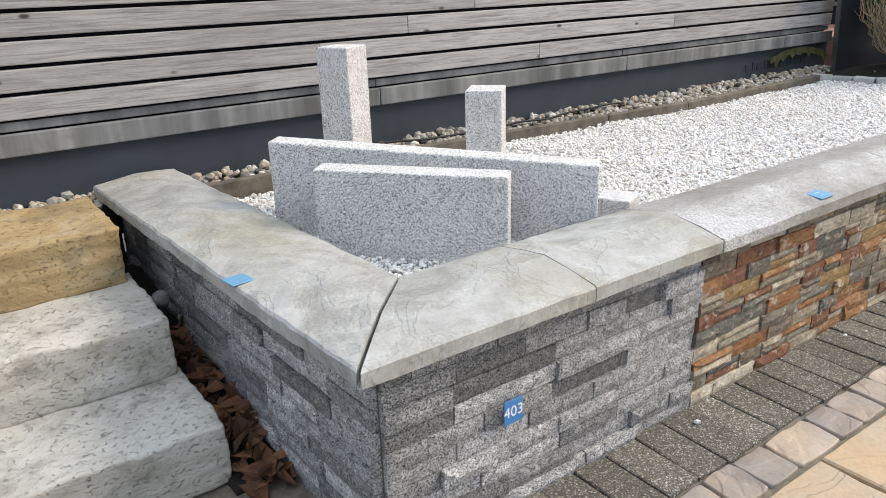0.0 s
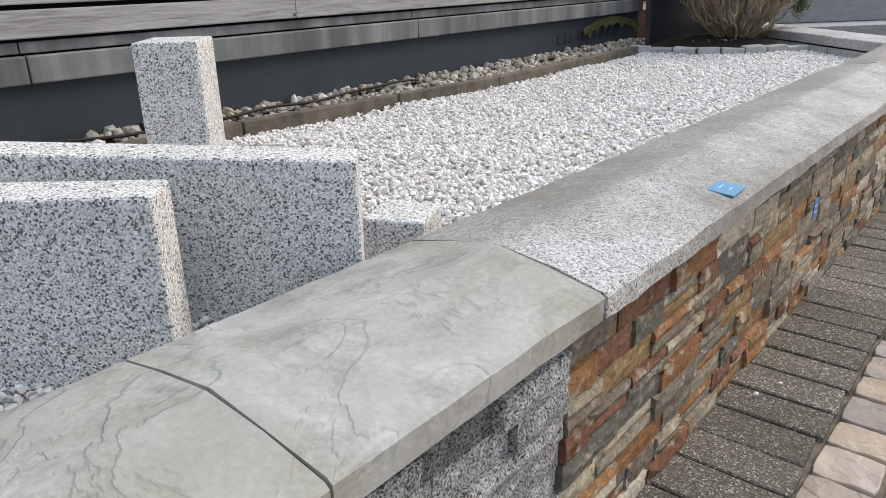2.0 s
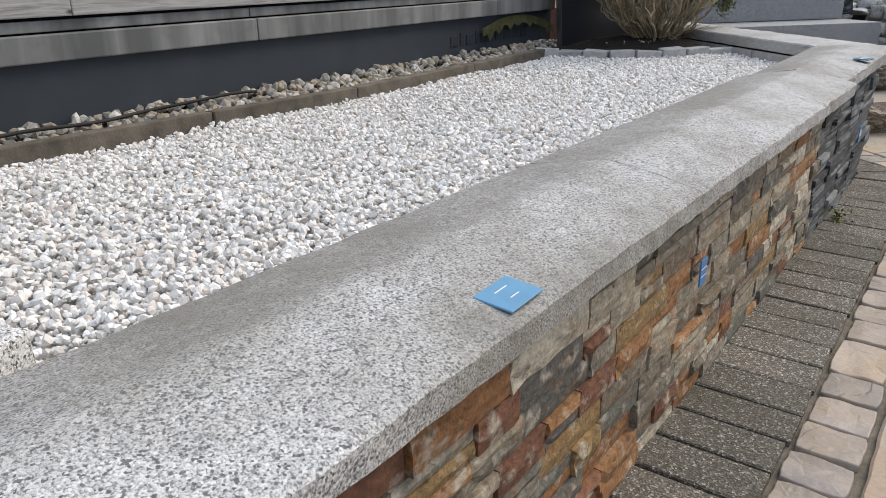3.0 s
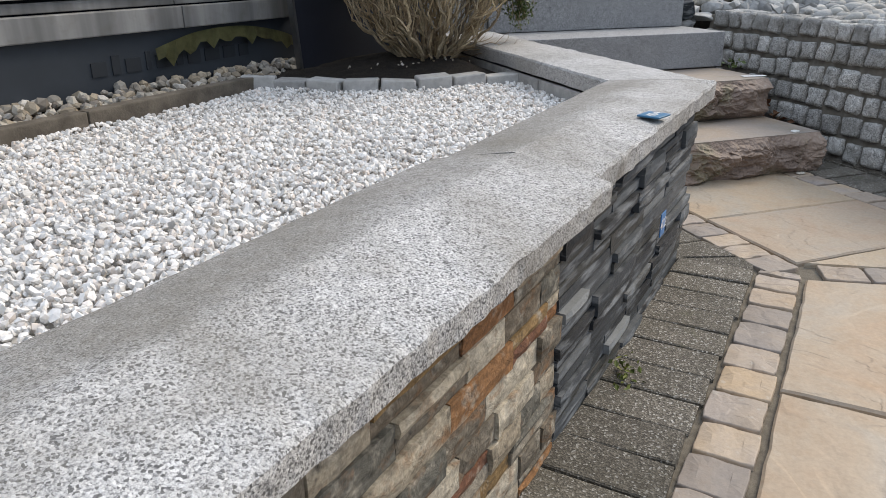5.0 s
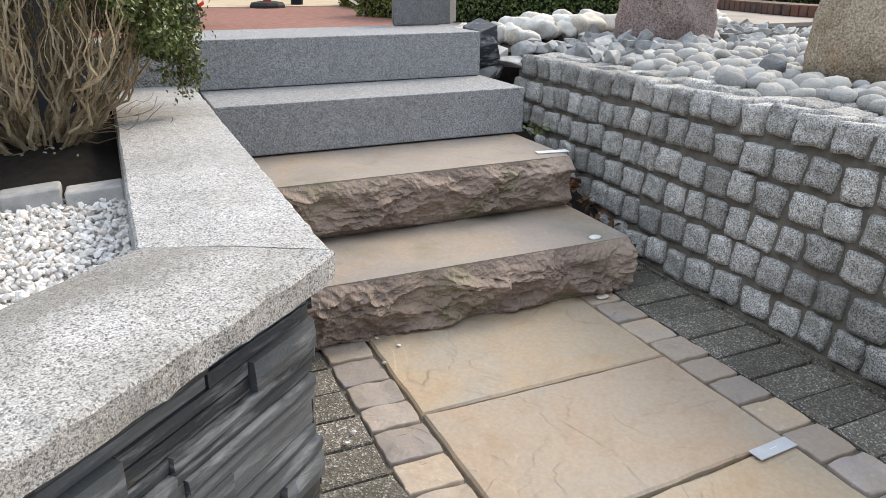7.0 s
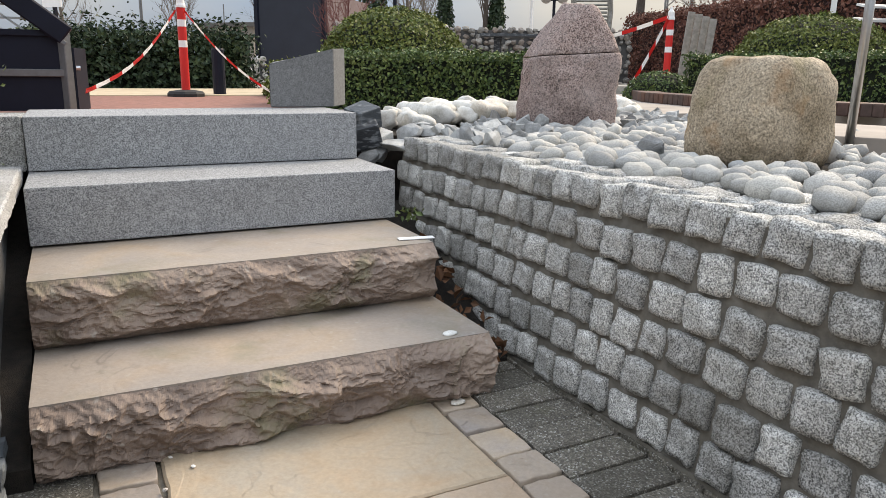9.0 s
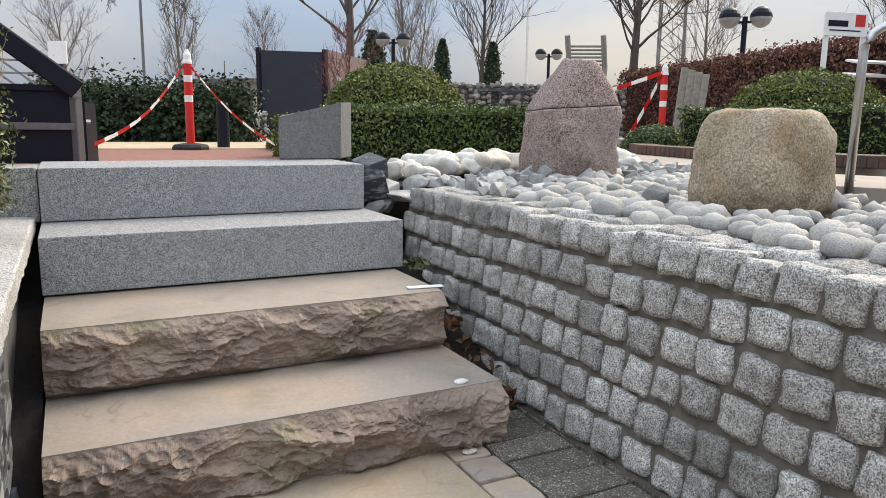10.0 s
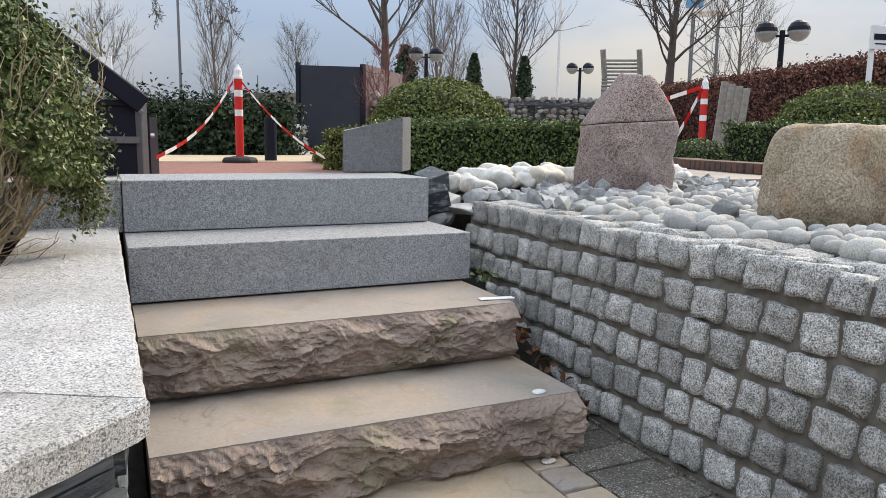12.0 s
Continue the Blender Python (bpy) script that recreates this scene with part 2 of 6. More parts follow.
# rusty multicolour slate
n = Nodes("rusty_slate")
hue = n.ramp(n.info.outputs["Random"], (0.0, (0.19, 0.155, 0.115)), (0.09, (0.27, 0.125, 0.055)), (0.17, (0.33, 0.28, 0.21)), (0.27, (0.145, 0.14, 0.118)), (0.35, (0.33, 0.165, 0.075)),
             (0.42, (0.42, 0.365, 0.28)), (0.51, (0.19, 0.085, 0.052)), (0.60, (0.185, 0.16, 0.125)), (0.69, (0.29, 0.185, 0.085)), (0.76, (0.25, 0.22, 0.175)), (0.85, (0.50, 0.45, 0.36)), (0.92, (0.115, 0.108, 0.097)), (0.97, (0.24, 0.11, 0.07)), ease="CONSTANT")
rust = n.noise(13, 5.0, 0.65, n.place((1, 1, 1.6), shift=7), 1.0)
c = n.mix(n.ramp(rust, (0.54, 0.0), (0.70, 0.7)), hue, (0.29, 0.13, 0.048))
c = n.mix(n.ramp(n.noise(24, 4.0, 0.6, n.place(shift=4)), (0.55, 0.0), (0.68, 0.7)), c, (0.50, 0.46, 0.38))
c = n.mix(n.ramp(n.noise(30, 4.0, 0.6, n.place(shift=3)), (0.62, 0.0), (0.72, 0.85)), c, (0.045, 0.042, 0.038))
c = n.mix(0.6, c, n.ramp(n.noise(42, 5.0, 0.7, n.place((1, 1, 2.0))), (0.3, 0.10), (0.7, 0.85)), "OVERLAY")
c = n.mix(0.35, c, n.ramp(n.noise(120, 4.0, 0.7), (0.3, 0.12), (0.7, 0.8)), "OVERLAY")
RUSTY = n.done(c, 0.75, [(n.noise(30, 5.0, 0.6, None, 1.5), 0.7, 0.008), (n.noise(140, 3.0), 0.3, 0.002)])

# dark slate
n = Nodes("dark_slate")
c = n.ramp(n.info.outputs["Random"], (0.0, (0.042, 0.050, 0.058)), (0.24, (0.078, 0.090, 0.100)), (0.46, (0.022, 0.026, 0.031)), (0.66, (0.12, 0.132, 0.14)), (0.78, (0.050, 0.053, 0.052)), (0.93, (0.22, 0.235, 0.24)), ease="CONSTANT")
st = n.noise(20, 4.0, 0.6, n.place((0.4, 1, 3), shift=5))
c = n.mix(n.ramp(st, (0.50, 0.0), (0.66, 0.8)), c, (0.24, 0.26, 0.275))
c = n.mix(n.ramp(n.noise(9, 4.0, 0.6, n.place(shift=2)), (0.64, 0.0), (0.76, 0.3)), c, (0.10, 0.095, 0.07))
SLATE = n.done(c, n.ramp(st, (0.3, 0.42), (0.7, 0.62)), [(n.noise(18, 5.0, 0.6, n.place((1, 1, 3)), 1.2), 0.55, 0.006), (n.noise(160, 2.0), 0.2, 0.002)])

# exposed-aggregate concrete paver
n = Nodes("concrete_paver")
agg = n.cells(270, out="Color")
sep = n.tree.nodes.new("ShaderNodeSeparateColor")
n.link(agg, sep.inputs["Color"])
c = n.ramp(sep.outputs["Red"], (0.0, (0.082, 0.074, 0.063)), (0.60, (0.155, 0.140, 0.118)), (0.88, (0.25, 0.228, 0.192)), (0.97, (0.46, 0.45, 0.42)))
c = n.mix(n.ramp(n.noise(4, 5.0), (0.45, 0.0), (0.7, 0.5)), c, (0.075, 0.068, 0.05))
c = n.mix(n.ramp(n.noise(9, 5.0), (0.62, 0.0), (0.74, 0.35)), c, (0.115, 0.118, 0.055))
c = n.hue(c, 0.5, 1.0, n.spread(0.76, 1.15))
PAVER = n.done(c, 0.9, [(n.cells(270), 0.6, 0.003), (n.noise(40, 3.0), 0.3, 0.004)])


def plain(name, col, rough=0.7, metal=0.0, vary=0.12, scale=14.0, bump=0.1, spec=0.4, per_piece=0.0):
    n = Nodes(name)
    f = n.noise(scale, 5.0, 0.6)
    c = n.mix(n.ramp(f, (0.3, 0.0), (0.7, 1.0)), tuple(x * (1 - vary) for x in col), tuple(min(1, x * (1 + vary)) for x in col))
    if per_piece:
        c = n.hue(c, 0.5, n.spread(0.8, 1.2), n.spread(1 - per_piece, 1 + per_piece))
    return n.done(c, rough, [(n.noise(scale * 9, 3.0), bump, 0.003)], metal, spec)


def islands(name, stops, rough=0.8, fine=70.0, bump=0.3, spec=0.4):
    """A colour of its own for every loose piece of a joined mesh."""
    n = Nodes(name)
    c = n.ramp(n.geo.outputs["Random Per Island"], *stops)
    f = n.noise(fine, 3.0)
    c = n.mix(0.25, c, n.ramp(f, (0.3, 0.2), (0.7, 0.8)), "OVERLAY")
    return n.done(c, rough, [(f, bump, 0.004)], 0.0, spec)


def per_object(name, stops, rough=0.8, fine=60.0, bump=0.3):
    n = Nodes(name)
    c = n.ramp(n.info.outputs["Random"], *stops)
    f = n.noise(fine, 4.0)
    c = n.mix(0.5, c, n.ramp(n.noise(fine * 0.35, 5.0, 0.7), (0.3, 0.15), (0.7, 0.85)), "OVERLAY")
    c = n.mix(0.35, c, n.ramp(n.noise(fine * 5, 2.0), (0.3, 0.2), (0.7, 0.8)), "OVERLAY")
    return n.done(c, rough, [(f, bump, 0.006)])


MORTAR = plain("mortar", (0.168, 0.154, 0.132), 0.95, 0, 0.3, 30, 0.6)
SAND_JOINT = plain("joint_sand", (0.16, 0.138, 0.108), 0.95, 0, 0.35, 40, 0.6)
CORE = plain("concrete_block", (0.10, 0.10, 0.10), 0.95, 0, 0.2, 12, 0.4)
CHIPS = islands("white_chips", ((0.0, (0.62, 0.60, 0.57)), (0.35, (0.78, 0.77, 0.75)), (0.7, (0.86, 0.85, 0.83)), (0.93, (0.74, 0.66, 0.60)), (1.0, (0.45, 0.44, 0.43))), 0.75, 90, 0.3)
CHIPS_BASE = plain("chip_dust", (0.42, 0.41, 0.39), 0.95, 0, 0.3, 60, 0.6)
RIVER = islands("river_gravel", ((0.0, (0.28, 0.23, 0.17)), (0.2, (0.42, 0.35, 0.26)), (0.4, (0.22, 0.215, 0.20)), (0.6, (0.50, 0.46, 0.39)), (0.8, (0.17, 0.145, 0.12)), (1.0, (0.64, 0.61, 0.56))), 0.7, 60, 0.2)
n = Nodes("beach_pebble")
c = n.ramp(n.info.outputs["Random"], (0.0, (0.27, 0.27, 0.26)), (0.25, (0.43, 0.42, 0.39)), (0.5, (0.35, 0.355, 0.35)), (0.75, (0.50, 0.485, 0.445)), (1.0, (0.24, 0.245, 0.245)))
sp = n.noise(330, 2.0, 0.7)
c = n.mix(0.45, c, n.ramp(sp, (0.36, 0.12), (0.64, 0.88)), "OVERLAY")
c = n.mix(n.ramp(n.noise(14, 4.0, 0.6, n.place(shift=4)), (0.5, 0.0), (0.7, 0.35)), c, (0.20, 0.195, 0.17))
PEBBLE = n.done(c, 0.8, [(sp, 0.3, 0.002), (n.noise(40, 4.0), 0.3, 0.004)])
RUBBLE = per_object("grey_rubble", ((0.0, (0.20, 0.205, 0.205)), (0.5, (0.33, 0.335, 0.33)), (1.0, (0.47, 0.47, 0.455))), 0.8, 60, 0.5)
WHITE_ROCK = per_object("white_rock", ((0.0, (0.50, 0.485, 0.45)), (0.5, (0.66, 0.65, 0.615)), (1.0, (0.56, 0.50, 0.42))), 0.78, 40, 0.6)
GABION = islands("gabion_stone", ((0.0, (0.20, 0.19, 0.175)), (0.4, (0.30, 0.285, 0.26)), (0.7, (0.26, 0.21, 0.175)), (1.0, (0.38, 0.365, 0.34))), 0.85, 30, 0.4)
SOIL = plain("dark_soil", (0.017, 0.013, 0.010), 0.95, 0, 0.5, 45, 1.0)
BARK_MULCH = islands("leaf_litter", ((0.0, (0.10, 0.045, 0.025)), (0.5, (0.17, 0.075, 0.035)), (1.0, (0.07, 0.04, 0.025))), 0.85, 80, 0.3)
KERB_GREY = plain("kerb_block", (0.40, 0.40, 0.39), 0.88, 0, 0.2, 30, 0.5, 0.3, 0.15)
ANTHRACITE = plain("anthracite_board", (0.040, 0.050, 0.062), 0.55, 0, 0.15, 5, 0.05)
SHEET_DARK = plain("black_sheet", (0.024, 0.028, 0.040), 0.40, 0, 0.15, 3, 0.03)
BLACK = plain("black_metal", (0.008, 0.010, 0.019), 0.5, 0.0, 0.2, 6, 0.05, 0.2)
ALU = plain("dull_aluminium", (0.20, 0.205, 0.21), 0.42, 0.85, 0.1, 30, 0.05)
STEEL = plain("brushed_steel", (0.55, 0.55, 0.55), 0.3, 1.0, 0.06, 60, 0.05)
RUBBER = plain("black_rubber", (0.022, 0.022, 0.022), 0.75, 0, 0.2, 20, 0.1)
RED = plain("red_plastic", (0.62, 0.025, 0.022), 0.42, 0, 0.08, 10, 0.03)
WHITE = plain("white_plastic", (0.80, 0.80, 0.79), 0.5, 0, 0.05, 10, 0.03)
BLUE_TAG = plain("blue_tag", (0.035, 0.20, 0.48), 0.4, 0, 0.08, 30, 0.02)
TEAL_TAG = plain("teal_tag", (0.03, 0.16, 0.29), 0.4, 0, 0.1, 30, 0.02)
PALE_TAG = plain("sky_blue_tag", (0.11, 0.30, 0.47), 0.35, 0, 0.08, 30, 0.02)
PALE_PLATE = plain("pale_plate", (0.50, 0.52, 0.54), 0.35, 0, 0.1, 30, 0.02)
BRICK_RED = plain("red_brick_paving", (0.27, 0.125, 0.095), 0.85, 0, 0.25, 18, 0.4)
BRICK_KERB = plain("brown_brick", (0.12, 0.065, 0.05), 0.7, 0, 0.25, 22, 0.3, 0.4, 0.25)
PLAZA = plain("pale_paving", (0.36, 0.31, 0.27), 0.88, 0, 0.2, 2.5, 0.3)
SANDY = plain("sandy_path", (0.50, 0.40, 0.28), 0.92, 0, 0.15, 6, 0.4)
PATIO_TIMBER = plain("grey_timber", (0.30, 0.285, 0.255), 0.85, 0, 0.25, 22, 0.4)
CAMO = plain("olive_sheet", (0.13, 0.13, 0.055), 0.6, 0, 0.4, 18, 0.2)
BOARD_KERB = plain("old_kerb_board", (0.135, 0.115, 0.092), 0.9, 0, 0.4, 16, 0.7)
BARK = plain("bare_bark", (0.085, 0.070, 0.060), 0.9, 0, 0.3, 12, 0.5)
BARK_FAR = plain("pale_bark", (0.15, 0.125, 0.105), 0.9, 0, 0.25, 3, 0.2)
TWIG = per_object("dry_stem", ((0.0, (0.23, 0.17, 0.11)), (0.35, (0.38, 0.29, 0.18)), (0.7, (0.52, 0.41, 0.265)), (1.0, (0.31, 0.26, 0.19))), 0.85, 40, 0.4)
FAR_GREY = plain("far_facade", (0.22, 0.20, 0.175), 0.85, 0, 0.2, 0.6, 0.05)


def leaves(name, stops, rough=0.55):
    n = Nodes(name)
    c = n.ramp(n.geo.outputs["Random Per Island"], *stops)
    c = n.mix(n.ramp(n.noise(5.0, 3.0), (0.4, 0.0), (0.7, 0.3)), c, tuple(x * 1.3 for x in stops[-1][1]))
    m = n.done(c, rough, (), 0.0, 0.35)
    n.bsdf.inputs["Transmission Weight"].default_value = 0.0
    return m


BOX_LEAF = leaves("box_leaf", ((0.0, (0.016, 0.038, 0.011)), (0.45, (0.042, 0.084, 0.021)), (0.8, (0.095, 0.152, 0.04)), (1.0, (0.18, 0.22, 0.07))), 0.45)
DOME_LEAF = leaves("yellow_green_leaf", ((0.0, (0.034, 0.058, 0.012)), (0.45, (0.090, 0.125, 0.024)), (0.8, (0.165, 0.19, 0.042)), (1.0, (0.21, 0.21, 0.06))))
YEW_LEAF = leaves("yew_leaf", ((0.0, (0.008, 0.020, 0.010)), (0.6, (0.018, 0.040, 0.018)), (1.0, (0.045, 0.075, 0.032))))
BEECH_LEAF = leaves("dry_beech_leaf", ((0.0, (0.06, 0.020, 0.016)), (0.5, (0.14, 0.05, 0.036)), (0.85, (0.22, 0.088, 0.062)), (1.0, (0.31, 0.16, 0.115))), 0.7)
SHRUB_LEAF = leaves("shrub_leaf", ((0.0, (0.026, 0.050, 0.014)), (0.4, (0.066, 0.105, 0.028)), (0.8, (0.115, 0.150, 0.042)), (1.0, (0.19, 0.205, 0.075))), 0.38)

# weathered fence boards
n = Nodes("weathered_board")
gr = n.noise(9.0, 6.0, 0.65, n.place((0.55, 8, 11), shift=6), 0.8)
c = n.ramp(gr, (0.26, (0.17, 0.16, 0.155)), (0.5, (0.37, 0.358, 0.352)), (0.72, (0.50, 0.485, 0.478)))
kn = n.cells(5.6, n.place((0.9, 1, 2.0), shift=11))
c = n.mix(n.ramp(kn, (0.06, 0.95), (0.115, 0.0)), c, (0.045, 0.032, 0.025))
c = n.mix(n.ramp(n.noise(1.4, 4.0, 0.5, n.place((1, 1, 3))), (0.5, 0.0), (0.72, 0.4)), c, (0.19, 0.175, 0.165))
c = n.hue(c, 0.5, 1.0, n.spread(0.85, 1.12))
BOARD = n.done(c, 0.85, [(gr, 0.35, 0.004)])
# streaked zinc flashing
n = Nodes("zinc_flashing")
s1 = n.noise(7.0, 4.0, 0.6, n.place((1, 1, 0.08)))
c = n.ramp(s1, (0.34, (0.13, 0.135, 0.135)), (0.5, (0.22, 0.225, 0.225)), (0.66, (0.36, 0.365, 0.36)))
c = n.mix(n.ramp(n.noise(20, 4.0), (0.5, 0.0), (0.75, 0.35)), c, (0.14, 0.12, 0.09))
ZINC = n.done(c, 0.55, [(s1, 0.1, 0.002)], 0.35)
# speckled red granite and tan boulder
ROCK_RED = granite("red_granite", (0.115, 0.075, 0.066), (0.265, 0.178, 0.155), (0.40, 0.305, 0.275), 170, 0.45, 0.7, (0.34, 0.30, 0.285), 0.0, 0.8)
n = Nodes("tan_boulder")
cl = n.noise(3.5, 6.0, 0.6, None, 0.6)
c = n.ramp(cl, (0.34, (0.26, 0.195, 0.125)), (0.5, (0.37, 0.29, 0.205)), (0.62, (0.42, 0.34, 0.25)), (0.74, (0.43, 0.28, 0.165)))
c = n.mix(0.75, c, n.ramp(n.noise(140, 4.0, 0.75), (0.34, 0.05), (0.66, 0.9)), "OVERLAY")
c = n.mix(n.ramp(n.noise(55, 3.0, 0.6), (0.55, 0.0), (0.66, 0.4)), c, (0.14, 0.105, 0.07))
c = n.mix(n.ramp(n.noise(5.0, 4.0), (0.54, 0.0), (0.68, 0.5)), c, (0.17, 0.155, 0.07))
c = n.mix(n.ramp(n.noise(6.5, 4.0, 0.6, n.place(turn=(40, 10, 20))), (0.58, 0.0), (0.70, 0.55)), c, (0.36, 0.20, 0.10))
ROCK_TAN = n.done(c, 0.85, [(n.noise(90, 4.0), 0.7, 0.005), (n.noise(12, 5.0, 0.65), 0.7, 0.018)])


# ---- mesh helpers ----
def link_mesh(name, me, parent=None, label=""):
    ob = new(name, me)
    if parent is not None:
        ob.parent = parent
    if label:
        ob["label"] = label
    return ob


def part(name, bm, material, parent=None, label="", smooth=False):
    me = bpy.data.meshes.new(name)
    bm.normal_update()
    bm.to_mesh(me)
    bm.free()
    if smooth:
        me.polygons.foreach_set("use_smooth", [True] * len(me.polygons))
    for m in material if isinstance(material, (list, tuple)) else (material,):
        me.materials.append(m)
    return link_mesh(name, me, parent, label)


def raw(name, verts, faces, material, parent=None, label="", smooth=False):
    me = bpy.data.meshes.new(name)
    me.from_pydata([tuple(v) for v in verts], [], [tuple(int(i) for i in f) for f in faces])
    if smooth:
        me.polygons.foreach_set("use_smooth", [True] * len(me.polygons))
    me.materials.append(material)
    me.update()
    return link_mesh(name, me, parent, label)


def thing(name, label, category, group="", at=(0, 0, 0), kind=""):
    return tagged(place_at(new(name), at), label, category, group, kind)


def place_at(ob, at):
    ob.location = at
    return ob


def box(x0, x1, y0, y1, z0, z1, bevel=0.0, seg=2, bm=None):
    bm = bm or bmesh.new()
    made = bmesh.ops.create_cube(bm, size=1.0)["verts"]
    for v in made:
        v.co = Vector(((x0 + x1) / 2 + v.co.x * (x1 - x0), (y0 + y1) / 2 + v.co.y * (y1 - y0), (z0 + z1) / 2 + v.co.z * (z1 - z0)))
    if bevel:
        edges = list({e for v in made for e in v.link_edges})
        bmesh.ops.bevel(bm, geom=edges, offset=bevel, segments=seg, affect="EDGES", profile=0.6)
    return bm


def prism(plan, z0, z1, bevel=0.0, bm=None):
    """A solid over a plan polygon, given anticlockwise; heights may be one number or one a corner."""
    bm = bm or bmesh.new()
    k = len(plan)
    lo = z0 if isinstance(z0, (list, tuple)) else [z0] * k
    hi = z1 if isinstance(z1, (list, tuple)) else [z1] * k
    a = [bm.verts.new((*p[:2], z)) for p, z in zip(plan, lo)]
    b = [bm.verts.new((*p[:2], z)) for p, z in zip(plan, hi)]
    fs = [bm.faces.new(a[::-1]), bm.faces.new(b)]
    for i in range(k):
        fs.append(bm.faces.new((a[i], a[(i + 1) % k], b[(i + 1) % k], b[i])))
    if bevel:
        bmesh.ops.bevel(bm, geom=list({e for f in fs for e in f.edges}), offset=bevel, segments=2, affect="EDGES", profile=0.6)
    return bm


def roughen(bm, size, amount, cuts=0, keep=None):
    if cuts:
        bmesh.ops.subdivide_edges(bm, edges=bm.edges[:], cuts=cuts, use_grid_fill=True)
    for v in bm.verts:
        if keep is None or not keep(v.co):
            v.co += noise.noise_vector(v.co * size) * amount
    return bm


def tube(points, radii, sides=6, bm=None, cap=True):
    bm = bm or bmesh.new()
    rings = []
    pts = [Vector(p) for p in points]
    for i, p in enumerate(pts):
        d = (pts[min(i + 1, len(pts) - 1)] - pts[max(i - 1, 0)]).normalized()
        side = d.orthogonal().normalized() if abs(d.z) > 0.9 else d.cross(Vector((0, 0, 1))).normalized()
        up = side.cross(d)
        r = radii[i] if isinstance(radii, (list, tuple)) else radii
        rings.append([bm.verts.new(p + (side * math.cos(a) + up * math.sin(a)) * r) for a in (2 * math.pi * j / sides for j in range(sides))])
    for a, b in zip(rings, rings[1:]):
        for j in range(sides):
            bm.faces.new((a[j], b[j], b[(j + 1) % sides], a[(j + 1) % sides]))
    if cap:
        bm.faces.new(rings[0])
        bm.faces.new(rings[-1][::-1])
    return bm


def lathe(profile, sides=20, bm=None, at=(0, 0)):
    bm = bm or bmesh.new()
    rings = []
    for r, z in profile:
        rings.append([bm.verts.new((at[0] + r * math.cos(2 * math.pi * j / sides), at[1] + r * math.sin(2 * math.pi * j / sides), z)) for j in range(sides)])
    for a, b in zip(rings, rings[1:]):
        for j in range(sides):
            bm.faces.new((a[j], a[(j + 1) % sides], b[(j + 1) % sides], b[j]))
    bm.faces.new(rings[0][::-1])
    bm.faces.new(rings[-1])
    return bm


ICO = bmesh.new()
bmesh.ops.create_icosphere(ICO, subdivisions=1, radius=1.0)
ICO_V = np.array([v.co[:] for v in ICO.verts])
ICO_F = np.array([[v.index for v in f.verts] for f in ICO.faces])
ICO.free()


def scatter(name, centres, sizes, material, flat=0.7, jag=0.25, parent=None, label="", seed=1):
    """Many small loose stones in one mesh."""
    rng = np.random.default_rng(seed)
    k = len(centres)
    v = ICO_V[None] * (1 + rng.uniform(-jag, jag, (k, len(ICO_V), 1)))
    v = v * np.stack([np.ones(k), rng.uniform(0.6, 0.95, k), rng.uniform(flat - 0.15, flat + 0.15, k)], 1)[:, None, :]
    ax = rng.normal(size=(k, 4))
    ax[:, 1:3] *= 0.35
    ax /= np.linalg.norm(ax, axis=1, keepdims=True)
    w, x, y, z = ax[:, 0], ax[:, 1], ax[:, 2], ax[:, 3]
    r = np.stack([1 - 2 * (y * y + z * z), 2 * (x * y - z * w), 2 * (x * z + y * w), 2 * (x * y + z * w), 1 - 2 * (x * x + z * z), 2 * (y * z - x * w),
                  2 * (x * z - y * w), 2 * (y * z + x * w), 1 - 2 * (x * x + y * y)], 1).reshape(k, 3, 3)
    v = np.einsum("kij,knj->kni", r, v) * np.asarray(sizes)[:, None, None] + np.asarray(centres)[:, None, :]
    f = ICO_F[None] + (np.arange(k) * len(ICO_V))[:, None, None]
    return raw(name, v.reshape(-1, 3), f.reshape(-1, 3), material, parent, label)


def inside(p, poly):
    x, y = p
    hit = False
    for (x0, y0), (x1, y1) in zip(poly, poly[1:] + poly[:1]):
        if (y0 > y) != (y1 > y) and x < (x1 - x0) * (y - y0) / (y1 - y0) + x0:
            hit = not hit
    return hit


def spread_points(poly, pitch, rng, jitter=0.5):
    xs, ys = [p[0] for p in poly], [p[1] for p in poly]
    out = []
    for x in np.arange(min(xs), max(xs), pitch):
        for y in np.arange(min(ys), max(ys), pitch):
            q = (x + rng.uniform(-jitter, jitter) * pitch, y + rng.uniform(-jitter, jitter) * pitch)
            if inside(q, poly):
                out.append(q)
    return out


def foliage(name, spots, normals, size, material, parent=None, label="", seed=3):
    """Leaves as small folded blades at the given spots."""
    rng = np.random.default_rng(seed)
    spots, normals = np.asarray(spots), np.asarray(normals)
    k = len(spots)
    d = normals + rng.normal(size=(k, 3)) * 0.75
    d /= np.linalg.norm(d, axis=1, keepdims=True)
    s = np.cross(d, rng.normal(size=(k, 3)))
    s /= np.linalg.norm(s, axis=1, keepdims=True)
    u = np.cross(d, s)
    L = size * rng.uniform(0.6, 1.3, (k, 1))
    W = L * 0.32
    a, b = spots - u * L * 0.5, spots + u * L * 0.5
    c1, c2 = spots + s * W + d * L * 0.12, spots - s * W + d * L * 0.12
    v = np.stack([a, c1, b, c2], 1).reshape(-1, 3)
    i = np.arange(k)[:, None] * 4
    f = np.concatenate([i + [[0, 1, 2]], i + [[0, 2, 3]]], 0)
    return raw(name, v, f, material, parent, label)


